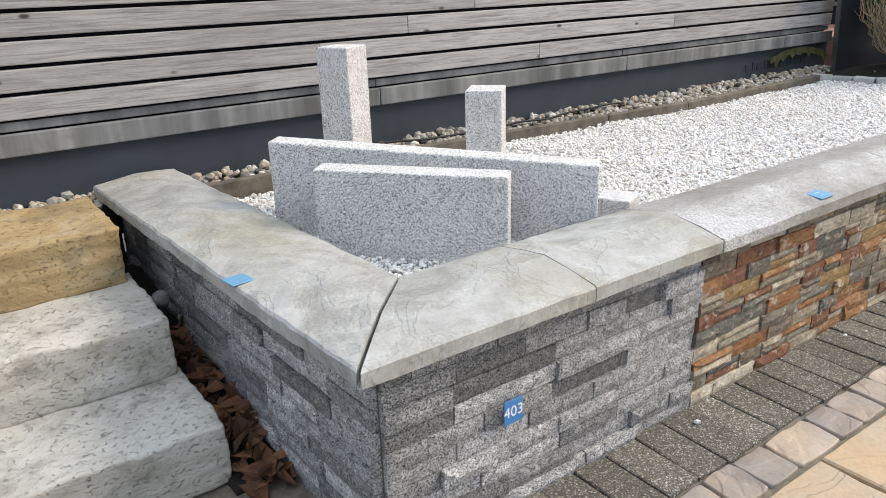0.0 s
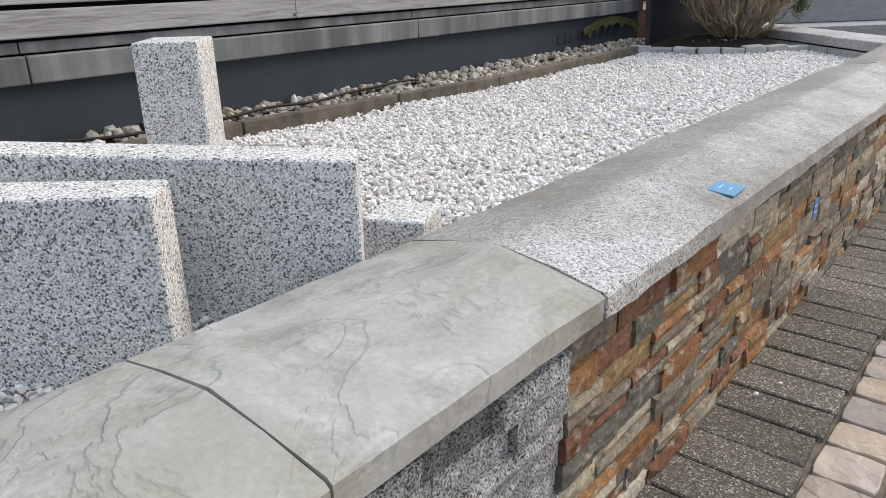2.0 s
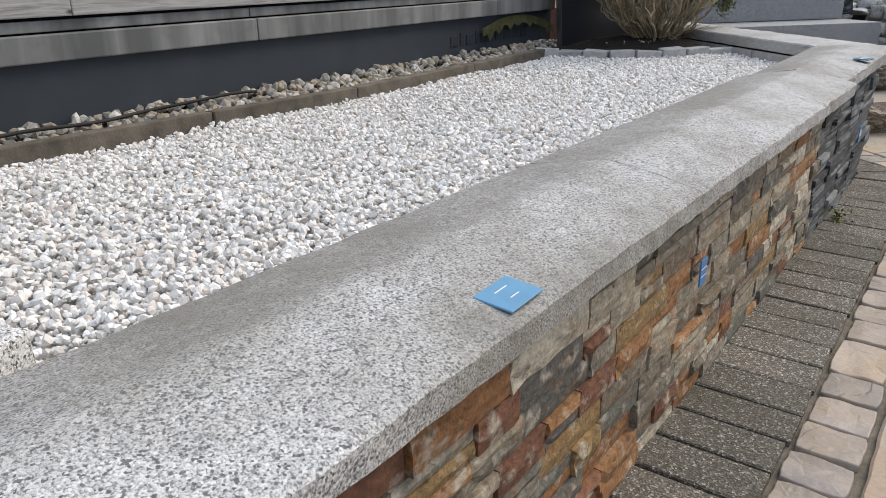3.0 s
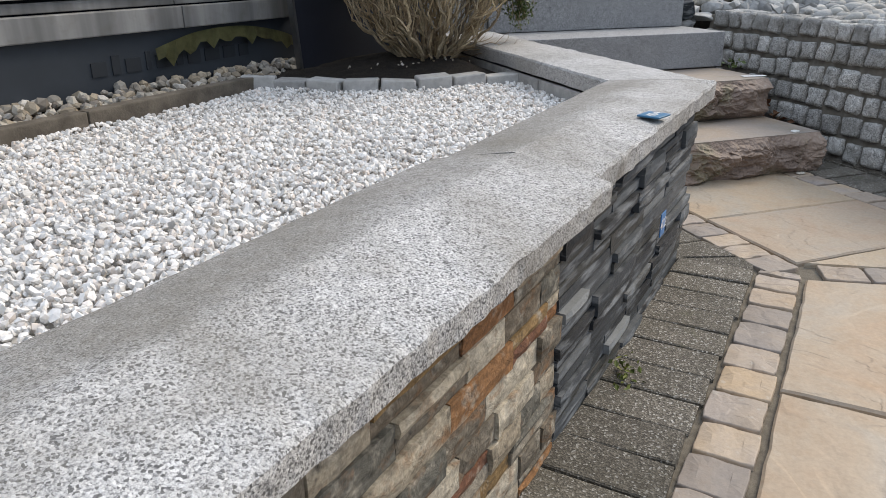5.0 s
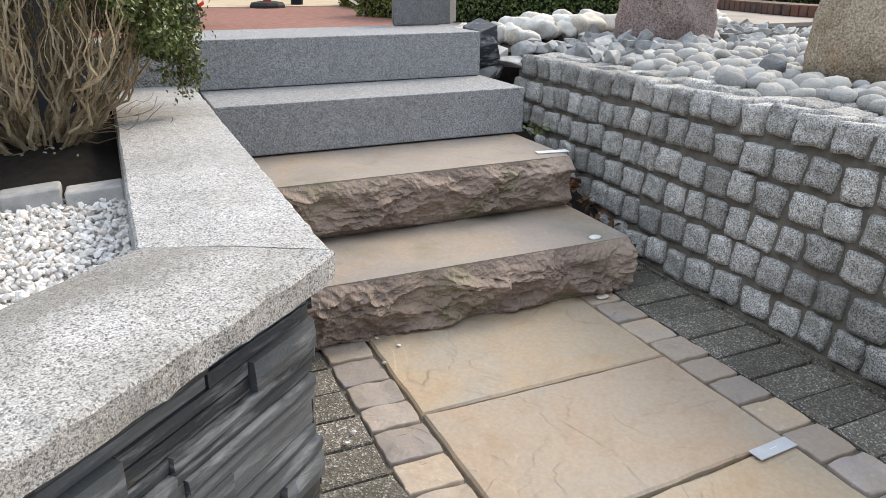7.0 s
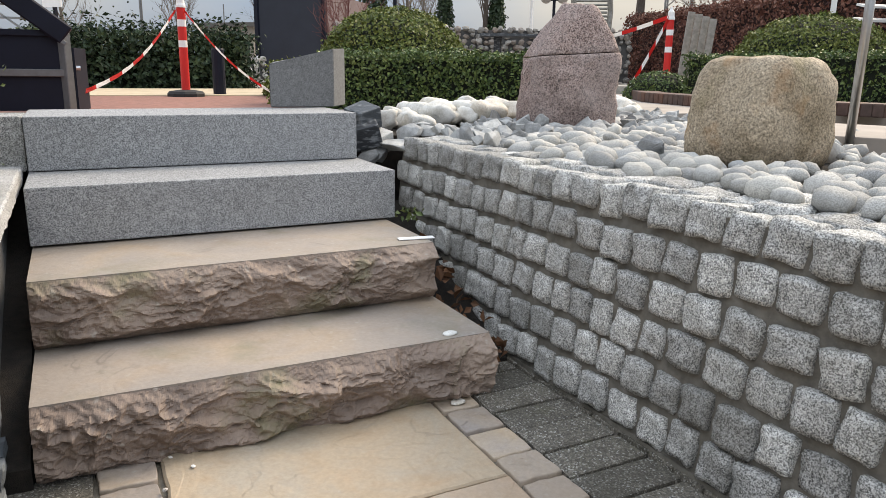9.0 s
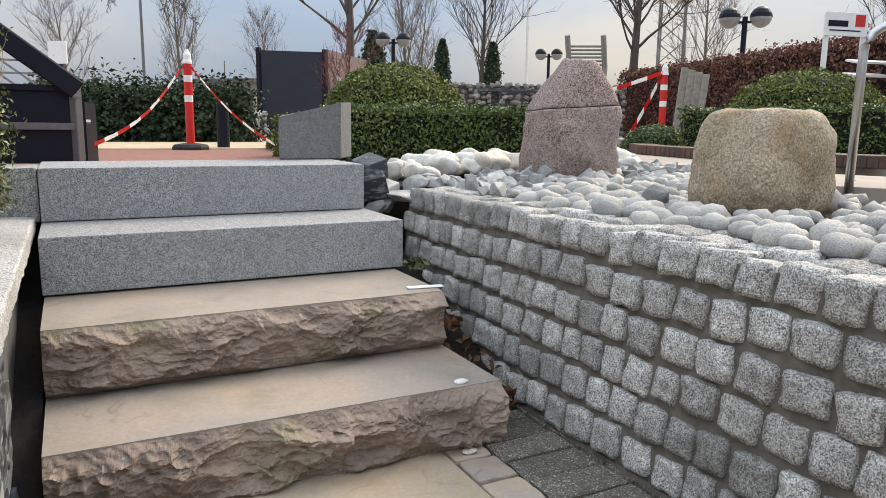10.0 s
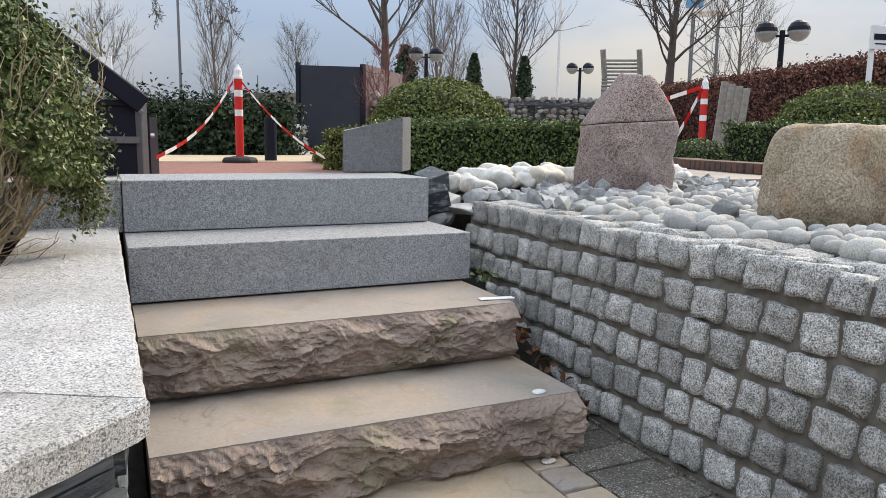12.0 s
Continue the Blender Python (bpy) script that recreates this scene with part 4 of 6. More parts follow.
low = spread_points(GRAVEL, 0.0150, rng)
spots = spread_points(GRAVEL, 0.0108, rng)
cz = [gravel_top(x, y) - 0.012 for x, y in low] + [gravel_top(x, y) + rng.uniform(-0.007, 0.010) for x, y in spots]
spots = low + spots
ob = scatter("white_gravel", np.column_stack([np.array(spots), np.array(cz)]), rng.uniform(0.0046, 0.0098, len(spots)), CHIPS, 0.72, 0.42, seed=4)
tagged(ob, "bed of crushed white marble gravel", "gravel", kind="stuff")
STRIP = [(-0.9, 2.60), (0.70, 2.62), (2.8, 2.55), (3.4, 2.51), (4.9, 2.575), (5.30, 2.70), (5.34, 2.785), (-0.9, 2.785)]
spots = spread_points(STRIP, 0.033, rng)
ctr = np.array([(x, y, 0.452 + rng.uniform(-0.006, 0.012) + (0.012 if y > 2.7 else 0.0)) for x, y in spots])
ob = scatter("river_gravel", ctr, rng.uniform(0.014, 0.027, len(spots)), RIVER, 0.7, 0.14, seed=5)
tagged(ob, "strip of brown and grey river gravel along the fence", "gravel", kind="stuff")
ob = raw("river_gravel_bed", [(-1.0, 2.60, 0.45), (0.70, 2.605, 0.45), (5.35, 2.56, 0.45), (5.35, 2.785, 0.45), (-1.0, 2.785, 0.45)], [(0, 1, 2, 3, 4)], SOIL)
tagged(ob, "dark soil under the river gravel", "soil", kind="structure")
bm = roughen(box(-1.0, 0.46, 2.60, 2.785, 0.05, 0.448), 5, 0.004)
tagged(part("soil_bank", bm, SOIL), "dark soil behind the travertine steps", "soil", kind="structure")

# torn olive sheet at the plinth
ob = thing("torn_sheet", "torn olive-green plastic sheet hanging on the plinth", "sheet")
bm = bmesh.new()
top, bot = [], []
for i in range(27):
    f = i / 26
    x = 4.62 + 0.74 * f
    zt = 0.545 + 0.085 * math.sin(math.pi * min(1, f * 0.9 + 0.10)) ** 0.7
    zb = zt - 0.035 - 0.05 * abs(noise.noise(Vector((x * 11, 2, 0)))) - (0.03 if i % 7 == 2 else 0)
    y = FY - 0.022 - 0.010 * noise.noise(Vector((x * 8, 0, 1)))
    top.append(bm.verts.new((x, y, zt)))
    bot.append(bm.verts.new((x, y - 0.008, zb)))
for i in range(26):
    bm.faces.new((bot[i], bot[i + 1], top[i + 1], top[i]))
bmesh.ops.solidify(bm, geom=bm.faces[:], thickness=0.003)
part("sheet", bm, CAMO, ob)

# ---- planting pocket: soil, edging blocks, shrub ----
bm = bmesh.new()
POCKET = [(4.93, 2.25), (5.06, 2.08), (5.35, 1.80), (5.40, 1.80), (5.95, 2.40), (6.12, 2.62), (5.36, 2.70), (4.95, 2.58)]
cen = Vector((5.52, 2.30, 0.505))
ring = [bm.verts.new((*p, 0.44)) for p in POCKET]
mid = [bm.verts.new(((p[0] + cen.x) / 2, (p[1] + cen.y) / 2, 0.487)) for p in POCKET]
top = bm.verts.new(cen)
k = len(POCKET)
for i in range(k):
    bm.faces.new((ring[i], ring[(i + 1) % k], mid[(i + 1) % k], mid[i]))
    bm.faces.new((mid[i], mid[(i + 1) % k], top))
bmesh.ops.subdivide_edges(bm, edges=bm.edges[:], cuts=5, use_grid_fill=True)
roughen(bm, 30, 0.010)
tagged(part("soil_pocket", bm, SOIL, smooth=True), "dark crumbly soil round the shrub", "soil", kind="structure")

kb = bpy.data.meshes.new("kerb_block")
bm = roughen(box(-0.059, 0.059, -0.038, 0.038, -0.05, 0.036, 0.009, 3), 22, 0.007)
bm.to_mesh(kb)
bm.free()
kb.materials.append(KERB_GREY)
line = [Vector(p) for p in ((4.80, 2.575), (4.875, 2.46), (4.925, 2.24), (5.045, 2.05), (5.165, 1.935), (5.275, 1.84), (5.352, 1.765))]
seg = [(b - a).length for a, b in zip(line, line[1:])]
n_blocks = 8
for i in range(n_blocks):
    s = (i + 0.5) / n_blocks * sum(seg)
    j = 0
    while s > seg[j]:
        s -= seg[j]
        j += 1
    p, d = line[j].lerp(line[j + 1], s / seg[j]), line[j + 1] - line[j]
    ob = tagged(new("edging_block", kb), "tumbled grey concrete edging block", "edging block", "edging of the planting pocket")
    ob.matrix_world = pose(p.x, p.y, 0.440 + rng.uniform(-0.006, 0.006), rng.uniform(-4, 4), rng.uniform(-4, 4), math.degrees(math.atan2(d.y, d.x)) + rng.uniform(-5, 5))

shrub = thing("shrub", "overgrown shrub with bare tan stems and small green leaves", "shrub", at=(0, 0, 0))
rng = np.random.default_rng(21)
BUSH = Vector((5.505, 2.205, 0.475))
CROWN = Vector((5.485, 2.235, 0.80))


def wavy(p0, outward, reach, rise, length_steps, amp, r0, bm, bow=2.0):
    """A stem that sweeps outward low down and then climbs, with small bends."""
    pts, rad = [], []
    off = Vector((rng.uniform(0, 50), rng.uniform(0, 50), 0))
    for s in range(length_steps + 1):
        f = s / length_steps
        q = p0 + outward * reach * (1 - (1 - f) ** bow) + Vector((0, 0, rise * f ** 1.15))
        q += (noise.noise_vector(q * 9 + off) * amp + noise.noise_vector(q * 24 + off) * amp * 0.45) * min(1.0, f * 3)
        q.y = min(q.y, 2.59)
        pts.append(q)
        rad.append(r0 * (1 - 0.72 * f))
    tube(pts, rad, 5 if r0 > 0.004 else 3, bm, False)
    return pts


tips = []
for i in range(84):
    a = rng.uniform(0, 2 * math.pi)
    lean = math.sqrt(rng.uniform(0.03, 1.0))
    out = Vector((math.cos(a), math.sin(a), 0))
    b2 = bmesh.new()
    p0 = BUSH + out * rng.uniform(0.01, 0.12) * (0.4 + 0.6 * lean)
    main = wavy(p0, out, 0.37 * lean, rng.uniform(0.42, 0.64) * (1.15 - 0.30 * lean), 18, 0.050, rng.uniform(0.0040, 0.0085), b2, 1.35)
    for k in range(6):
        m0 = main[int(rng.integers(4, 15))]
        a2 = a + rng.normal() * 0.9
        o2 = Vector((math.cos(a2), math.sin(a2), 0))
        room = max(0.02, 0.43 - (m0 - BUSH).xy.length)
        sub = wavy(m0, o2, min(room, rng.uniform(0.03, 0.13)), rng.uniform(0.14, 0.36), 10, 0.040, rng.uniform(0.0018, 0.0036), b2, 1.8)
        tips.append(sub[-1])
    part("stem", b2, TWIG, shrub)
# low dry twigs creeping outward
b2 = bmesh.new()
for i in range(26):
    a = rng.uniform(-2.9, 0.9)
    wavy(BUSH + Vector((0, 0, 0.02)), Vector((math.cos(a), math.sin(a), 0)), rng.uniform(0.16, 0.36), rng.uniform(0.03, 0.16), 9, 0.03, 0.0022, b2)
part("dry_twig", b2, TWIG, shrub)
pts, nrm = [], []
for p in tips:
    if p.z > 0.80 + 0.12 * rng.uniform(-1, 1):
        for _ in range(5):
            pts.append(p + Vector(rng.normal(size=3)) * 0.022)
            nrm.append((0, 0, 1))
view = Vector((0.80, -0.60, 0))
for i in range(90000):
    th, ph = rng.uniform(0, 2 * math.pi), math.acos(rng.uniform(-0.35, 1.0))
    dirv = Vector((math.sin(ph) * math.cos(th), math.sin(ph) * math.sin(th), math.cos(ph)))
    q = CROWN + dirv * 0.44 * ((0.93 + 0.07 * rng.normal()) if rng.random() < 0.7 else rng.uniform(0.70, 0.95))
    q += noise.noise_vector(q * 7) * 0.035
    east = dirv.dot(view)
    floor_z = 1.00 - 0.31 * max(0.0, east) + 0.08 * max(0.0, -east) + 0.09 * noise.noise(q * 6)
    if q.y < 2.62 and q.z > floor_z and noise.noise(q * 13) > -0.32:
        pts.append(q)
        nrm.append(dirv)
sprigs = bmesh.new()
for i in range(24):
    a = Vector((5.72 + 0.04 * rng.normal(), 2.02 + 0.05 * rng.normal(), 0.80))
    b = Vector((5.775 + 0.035 * rng.normal(), 1.955 + 0.035 * rng.normal(), 0.575 + 0.15 * rng.uniform()))
    mid_ = a.lerp(b, 0.5) + SU * 0.02 + Vector((0, 0, 0.02))
    tube([a, mid_, b], [0.002, 0.0016, 0.001], 4, sprigs, False)
    for k in range(80):
        f = rng.uniform()
        q = (a.lerp(mid_, f * 2) if f < 0.5 else mid_.lerp(b, f * 2 - 1)) + Vector(rng.normal(size=3)) * 0.013
        pts.append(q)
        nrm.append((0.4, -0.5, 0.5))
part("sprig", sprigs, TWIG, shrub)
foliage("foliage", pts, nrm, 0.0152, SHRUB_LEAF, shrub, "small glossy green leaves", 7)

pts = [(rng.uniform(5.05, 5.50), 0, 0) for _ in range(18)]
pts = [(x, 2.22 - (x - 5.05) * 0.75 + rng.uniform(0.0, 0.22), 0.492) for x, _, _ in pts]
ob = scatter("soil_debris", np.array(pts), rng.uniform(0.003, 0.007, len(pts)), RIVER, 0.6, 0.3, seed=19)
tagged(ob, "brown and grey crumbs of gravel on the soil", "gravel", kind="stuff")

# dead leaves beside the travertine steps, twigs on the soil
rng = np.random.default_rng(31)
pts = [(rng.uniform(0.43, 0.53), rng.uniform(1.45, 2.15), 0.0) for _ in range(170)]
pts = [(x, y, max(0.01, (y - 1.5) * 0.22 + rng.uniform(0, 0.05))) for x, y, _ in pts]
ob = foliage("leaf_litter", pts, [(0, 0, 1)] * len(pts), 0.075, BARK_MULCH, seed=8)
tagged(ob, "brown dead leaves in the gap beside the steps", "leaf litter", kind="stuff")
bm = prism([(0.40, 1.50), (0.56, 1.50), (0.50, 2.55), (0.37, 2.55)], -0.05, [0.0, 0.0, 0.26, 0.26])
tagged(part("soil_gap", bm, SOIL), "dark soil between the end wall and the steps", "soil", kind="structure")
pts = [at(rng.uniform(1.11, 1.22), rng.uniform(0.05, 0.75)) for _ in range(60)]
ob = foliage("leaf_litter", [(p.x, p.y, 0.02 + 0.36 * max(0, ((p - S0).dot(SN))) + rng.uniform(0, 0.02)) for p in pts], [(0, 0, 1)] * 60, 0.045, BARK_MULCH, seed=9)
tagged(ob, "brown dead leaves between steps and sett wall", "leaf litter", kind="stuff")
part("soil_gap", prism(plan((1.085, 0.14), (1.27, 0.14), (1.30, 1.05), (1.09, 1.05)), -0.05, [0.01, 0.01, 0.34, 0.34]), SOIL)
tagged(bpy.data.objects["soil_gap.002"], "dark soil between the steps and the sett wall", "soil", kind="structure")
pts, nrm = [], []
for c0 in ((4.28, 1.03), (4.26, 1.0)):
    for _ in range(20):
        pts.append((c0[0] + rng.normal() * 0.018, c0[1] + rng.normal() * 0.014, abs(rng.normal()) * 0.022))
        nrm.append((0, 0, 1))
ob = foliage("weed", pts, nrm, 0.016, DOME_LEAF, seed=12)
tagged(ob, "small green weed at the foot of the slate wall", "weed", kind="stuff")
pts = [(*at(u, n)[:2], 0.006) for u, n in ((0.30, -0.10), (0.26, -0.04), (0.985, 0.0), (1.04, -0.03), (0.235, -0.17), (0.12, -0.02), (0.05, -0.45), (0.075, -0.42))] + [(1.50, 0.99, 0.01), (2.38, 0.97, 0.008), (2.30, 1.0, 0.008)]
ob = scatter("stray_chips", np.array(pts), [0.008, 0.006, 0.016, 0.007, 0.007, 0.008, 0.009, 0.008, 0.012, 0.007, 0.008], CHIPS, 0.5, 0.2, seed=14)
tagged(ob, "stray white gravel chips on the paving", "gravel", kind="stuff")

for (u, n, z), r in (((0.985, 0.022, 0.163), 0.017), ((0.968, -0.062, 0.004), 0.017)):
    bm = lathe([(r * 0.8, 0), (r, 0.002), (r * 0.9, 0.005), (r * 0.4, 0.007)], 14)
    ob = tagged(part("flat_pebble", roughen(bm, 60, 0.002), WHITE_ROCK, smooth=True), "flat white pebble lying at the foot of the stairs" if z < 0.1 else "flat white pebble lying on the sandstone step", "pebble", "white pebbles on the stairs")
    ob.matrix_world = pose(*at(u, n, z), 0, 0, STAIR_TURN) @ Matrix.Diagonal((1.35, 0.9, 1, 1))
pts, nrm = [], []
for _ in range(26):
    p = at(1.150 + 0.016 * rng.normal(), 0.66 + 0.03 * rng.normal(), 0.345 + abs(rng.normal()) * 0.022)
    pts.append(p)
    nrm.append((0.7 * rng.normal(), 0.7 * rng.normal(), 0.2))
ob = foliage("weed", pts, nrm, 0.026, SHRUB_LEAF, seed=22)
tagged(ob, "tuft of green grass between granite step and sett wall", "weed", kind="stuff")
bm = bmesh.new()
bmesh.ops.create_icosphere(bm, subdivisions=2, radius=0.028)
ob = tagged(part("loose_stone", roughen(bm, 30, 0.006), RUBBLE, smooth=True), "small grey stone lying in the gap by the end wall", "stone")
ob.matrix_world = pose(0.45, 2.16, 0.27)
bm = tube([(x, 2.665 + 0.03 * math.sin(x * 5) + 0.012 * math.sin(x * 17), 0.482 + 0.006 * math.sin(x * 9)) for x in np.linspace(1.15, 3.1, 40)], 0.0055, 6)
tagged(part("cable", bm, RUBBER, smooth=True), "thin black cable lying on the river gravel", "cable")
FADED_PRINT = plain("faded_print", (0.028, 0.034, 0.041), 0.6)
sign_bars = thing("faded_lettering", "faded dark lettering on the anthracite plinth", "lettering")
x = 4.38
for w in (0.055, 0.03, 0.06, 0.02, 0.065, 0.03, 0.06, 0.07, 0.06, 0.05):
    part("print_bar", box(x, x + w, FY - 0.004, FY + 0.002, 0.515, 0.560 if w > 0.04 else 0.575), FADED_PRINT, sign_bars)
    x += w + 0.022

# ---- boulders, wedge, dark setts at the stair head ----
def boulder(name, label, centre, size, material, seed, power=2.6, rough=0.10, turn=0.0, cut=None, cat="boulder", flat_bottom=True):
    bm = bmesh.new()
    bmesh.ops.create_icosphere(bm, subdivisions=5, radius=1.0)
    for v in bm.verts:
        c = v.co
        k = (abs(c.x) ** power + abs(c.y) ** power + abs(c.z) ** power) ** (-1 / power)
        q = c * k
        q *= 1 + rough * noise.fractal(c * 1.3 + Vector((seed, seed, 0)), 0.9, 2.0, 4) + 0.012 * noise.noise(c * 9 + Vector((seed, 0, 0)))
        if cut:
            q = cut(q)
        v.co = Vector((q.x * size[0], q.y * size[1], q.z * size[2]))
    ob = tagged(part(name, bm, material, smooth=True), label, cat)
    ob.matrix_world = pose(*centre, 0, 0, turn)
    return ob


def pointed(q):
    """Narrows the top of the red stone to an off-centre point."""
    if q.z > 0.33:
        f = (q.z - 0.33) / 0.75
        q = Vector((q.x * (1 - 0.60 * f) + 0.13 * f, q.y * (1 - 0.5 * f), q.z + 0.16 * f))
    q.z = min(q.z, 1.13 + 0.10 * noise.noise(q * 3) - 0.12 * q.x)
    return Vector((q.x * (1.0 + 0.07 * (0.2 - q.z)), q.y, q.z))


def lean_left(q):
    """One flank of the tan stone leans in towards the flat top."""
    k = max(0.0, (q.z + 0.45) / 1.45)
    return Vector((q.x * (1 - 0.34 * k) if q.x < 0 else q.x * (1 - 0.06 * k), q.y * (1 - 0.1 * k), min(q.z, 0.93 + 0.05 * noise.noise(q * 2))))


red = thing("boulder", "upright red granite boulder with a pointed top and a crack across", "boulder")
for nm, lower in (("lower_piece", True), ("upper_piece", False)):
    o = boulder(nm, "", (8.10, 0.965, 0.815), (0.203, 0.19, 0.298), ROCK_RED, 6, 5.0, 0.16, -62, pointed, "")
    bm = bmesh.new()
    bm.from_mesh(o.data)
    flat_cut = bmesh.ops.bisect_plane(bm, geom=bm.verts[:] + bm.edges[:] + bm.faces[:], plane_co=(0, 0, 0.108 if lower else 0.112), plane_no=(-0.06, 0.02, 1), clear_outer=lower, clear_inner=not lower)
    rim = [g for g in flat_cut["geom_cut"] if isinstance(g, bmesh.types.BMEdge)]
    bmesh.ops.contextual_create(bm, geom=rim)
    bm.to_mesh(o.data)
    bm.free()
    o.parent = red
boulder("boulder", "rounded tan boulder with moss at its foot", (7.045, 0.150, 0.732), (0.195, 0.165, 0.182), ROCK_TAN, 9, 4.4, 0.09, -46, lean_left)

ob = thing("wedge_stone", "grey sawn stone block with a sloping top at the stair head", "stone block")
W0, W1 = at(0.868, 1.43), at(1.140, 1.43)
bm = bmesh.new()
d = SN * 0.16
lo = [bm.verts.new(Vector((*p[:2], 0.690))) for p in (W0, W1, W1 + d + SU * 0.105, W0 + d + SU * 0.055)]
hi = [bm.verts.new(Vector((*p[:2], z))) for p, z in ((W0, 0.862), (W1, 0.928), (W1 + d + SU * 0.105, 0.935), (W0 + d + SU * 0.055, 0.870))]
bm.faces.new(lo[::-1])
bm.faces.new(hi)
for i in range(4):
    bm.faces.new((lo[i], lo[(i + 1) % 4], hi[(i + 1) % 4], hi[i]))
bmesh.ops.bevel(bm, geom=bm.edges[:], offset=0.003, segments=2, affect="EDGES")
part("block", bm, granite("sawn_grey_stone", (0.10, 0.102, 0.104), (0.155, 0.158, 0.16), (0.215, 0.217, 0.22), 260, 0.15, 0.2, fleck_amount=0.25), ob)
for (u, n, z), s, m, rz, lab in (((1.20, 1.25, 0.655), 0.055, BLACK, 20, "dark basalt sett"), ((1.19, 1.19, 0.59), 0.055, BLACK, -15, "dark basalt sett"), ((1.25, 1.22, 0.56), 0.05, RUBBLE, 30, "brown sett")):
    o2 = tagged(part("loose_sett", roughen(box(-s, s, -s, s, -s * 0.8, s * 0.8, 0.008), 20, 0.006), m if m is not BLACK else SLATE), lab + " wedged beside the top step", "sett", "loose setts beside the stairs")
    o2.matrix_world = pose(*at(u, n, z), 12, -14, STAIR_TURN + rz)
part("flat_slab", box(0, 0.34, 0, 0.20, 0, 0.03, 0.004), KERB_GREY)
o2 = tagged(bpy.data.objects["flat_slab"], "thin grey stone slab lying by the wedge stone", "slab")
o2.matrix_world = pose(*at(0.62, 1.72, 0.612), 0, 0, STAIR_TURN)

# ---- forecourt: hedges, shrubs ----
def hedge_box(label, a, b, depth, z0, z1, count, size, material, seed, away, name="hedge", bump=0.02, cat="hedge"):
    """A clipped hedge from a to b, its front on that line, with many leaves round a solid near-black core that stands
    in for inner shade.
    """
    rng = np.random.default_rng(seed)
    a, b, w = Vector((*a, 0)), Vector((*b, 0)), Vector((*away, 0)).normalized() * depth
    ob = thing(name, label, cat)
    L, H = (b - a).length, z1 - z0
    areas = [L * H, L * depth, depth * H, depth * H, L * H * 0.4]
    pts, nrm = [], []
    along = (b - a).normalized()
    for i in range(count):
        s = rng.choice(5, p=np.array(areas) / sum(areas))
        f, g, h = rng.uniform(), rng.uniform(), rng.uniform()
        if s == 0:
            p, n_ = a.lerp(b, f) + Vector((0, 0, z0 + H * g)), -w.normalized()
        elif s == 1:
            p, n_ = a.lerp(b, f) + w * g + Vector((0, 0, z1)), Vector((0, 0, 1))
        elif s == 2:
            p, n_ = a + w * g + Vector((0, 0, z0 + H * h)), -along
        elif s == 3:
            p, n_ = b + w * g + Vector((0, 0, z0 + H * h)), along
        else:
            p, n_ = a.lerp(b, f) + w + Vector((0, 0, z0 + H * g)), w.normalized()
        p = p + n_ * (bump * rng.normal() + bump * 1.5 * noise.noise(p * 4)) - n_ * bump
        pts.append(p)
        nrm.append(n_)
    foliage("foliage", pts, nrm, size, material, ob, "", seed)
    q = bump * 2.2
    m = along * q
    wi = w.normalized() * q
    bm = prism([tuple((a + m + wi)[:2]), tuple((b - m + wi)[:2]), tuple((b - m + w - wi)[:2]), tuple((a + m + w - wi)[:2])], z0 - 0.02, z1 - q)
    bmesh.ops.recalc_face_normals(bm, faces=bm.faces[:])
    part("inner_growth", bm, HEDGE_SHADE, ob)
    return ob


# near-black core colours: the shade deep between the leaves, put into the colour
HEDGE_SHADE = plain("hedge_inside", (0.010, 0.014, 0.007), 0.95, 0, 0.4, 40, 0.8)
BEECH_SHADE = plain("beech_inside", (0.030, 0.014, 0.012), 0.95, 0, 0.4, 40, 0.8)


def dome(label, centre, rx, rz, count, size, material, seed, z0=0.60):
    rng = np.random.default_rng(seed)
    ob = thing("topiary_dome", label, "shrub", "clipped domes")
    pts, nrm = [], []
    for i in range(count):
        th, c = rng.uniform(0, 2 * math.pi), rng.uniform(-0.1, 1.0)
        s = math.sqrt(max(0, 1 - c * c))
        d = Vector((s * math.cos(th), s * math.sin(th), c))
        r = 1 + 0.025 * rng.normal() + 0.06 * noise.noise(d * 4 + Vector((seed, 0, 0)))
        pts.append(Vector(centre) + Vector((d.x * rx, d.y * rx, d.z * rz)) * r)
        nrm.append(d)
    foliage("foliage", pts, nrm, size, material, ob, "", seed)
    # solid near-black ball standing in for the shade behind the dome's leaves
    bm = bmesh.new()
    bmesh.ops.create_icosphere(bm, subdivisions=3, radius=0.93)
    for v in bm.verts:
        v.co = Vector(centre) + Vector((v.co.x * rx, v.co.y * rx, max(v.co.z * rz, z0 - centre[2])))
    part("inner_growth", bm, HEDGE_SHADE, ob)
    return ob


PZ = 0.612
hedge_box("clipped dark green box hedge behind white stones", (9.00, 1.22), (8.56, 2.62), 0.55, 0.57, 0.945, 17000, 0.024, BOX_LEAF, 41, (0.95, 0.30))
hedge_box("low light green hedge end beside the wedge stone", (8.56, 2.64), (8.75, 3.10), 0.5, 0.57, 0.89, 5000, 0.024, DOME_LEAF, 42, (0.95, -0.1))
dome("rounded yellow-green box dome behind the hedge", (10.25, 2.88, 0.86), 0.60, 0.46, 12000, 0.030, DOME_LEAF, 43)
hedge_box("loose dark yew hedge behind the red bollard", (10.15, 6.95), (11.45, 5.15), 0.8, 0.60, 1.20, 15000, 0.055, YEW_LEAF, 44, (0.75, 0.6), bump=0.10)
hedge_box("clipped box hedge beside the brick kerb", (11.60, 0.66), (10.10, -1.15), 0.6, 0.60, 1.01, 12000, 0.028, BOX_LEAF, 45, (0.75, -0.55))
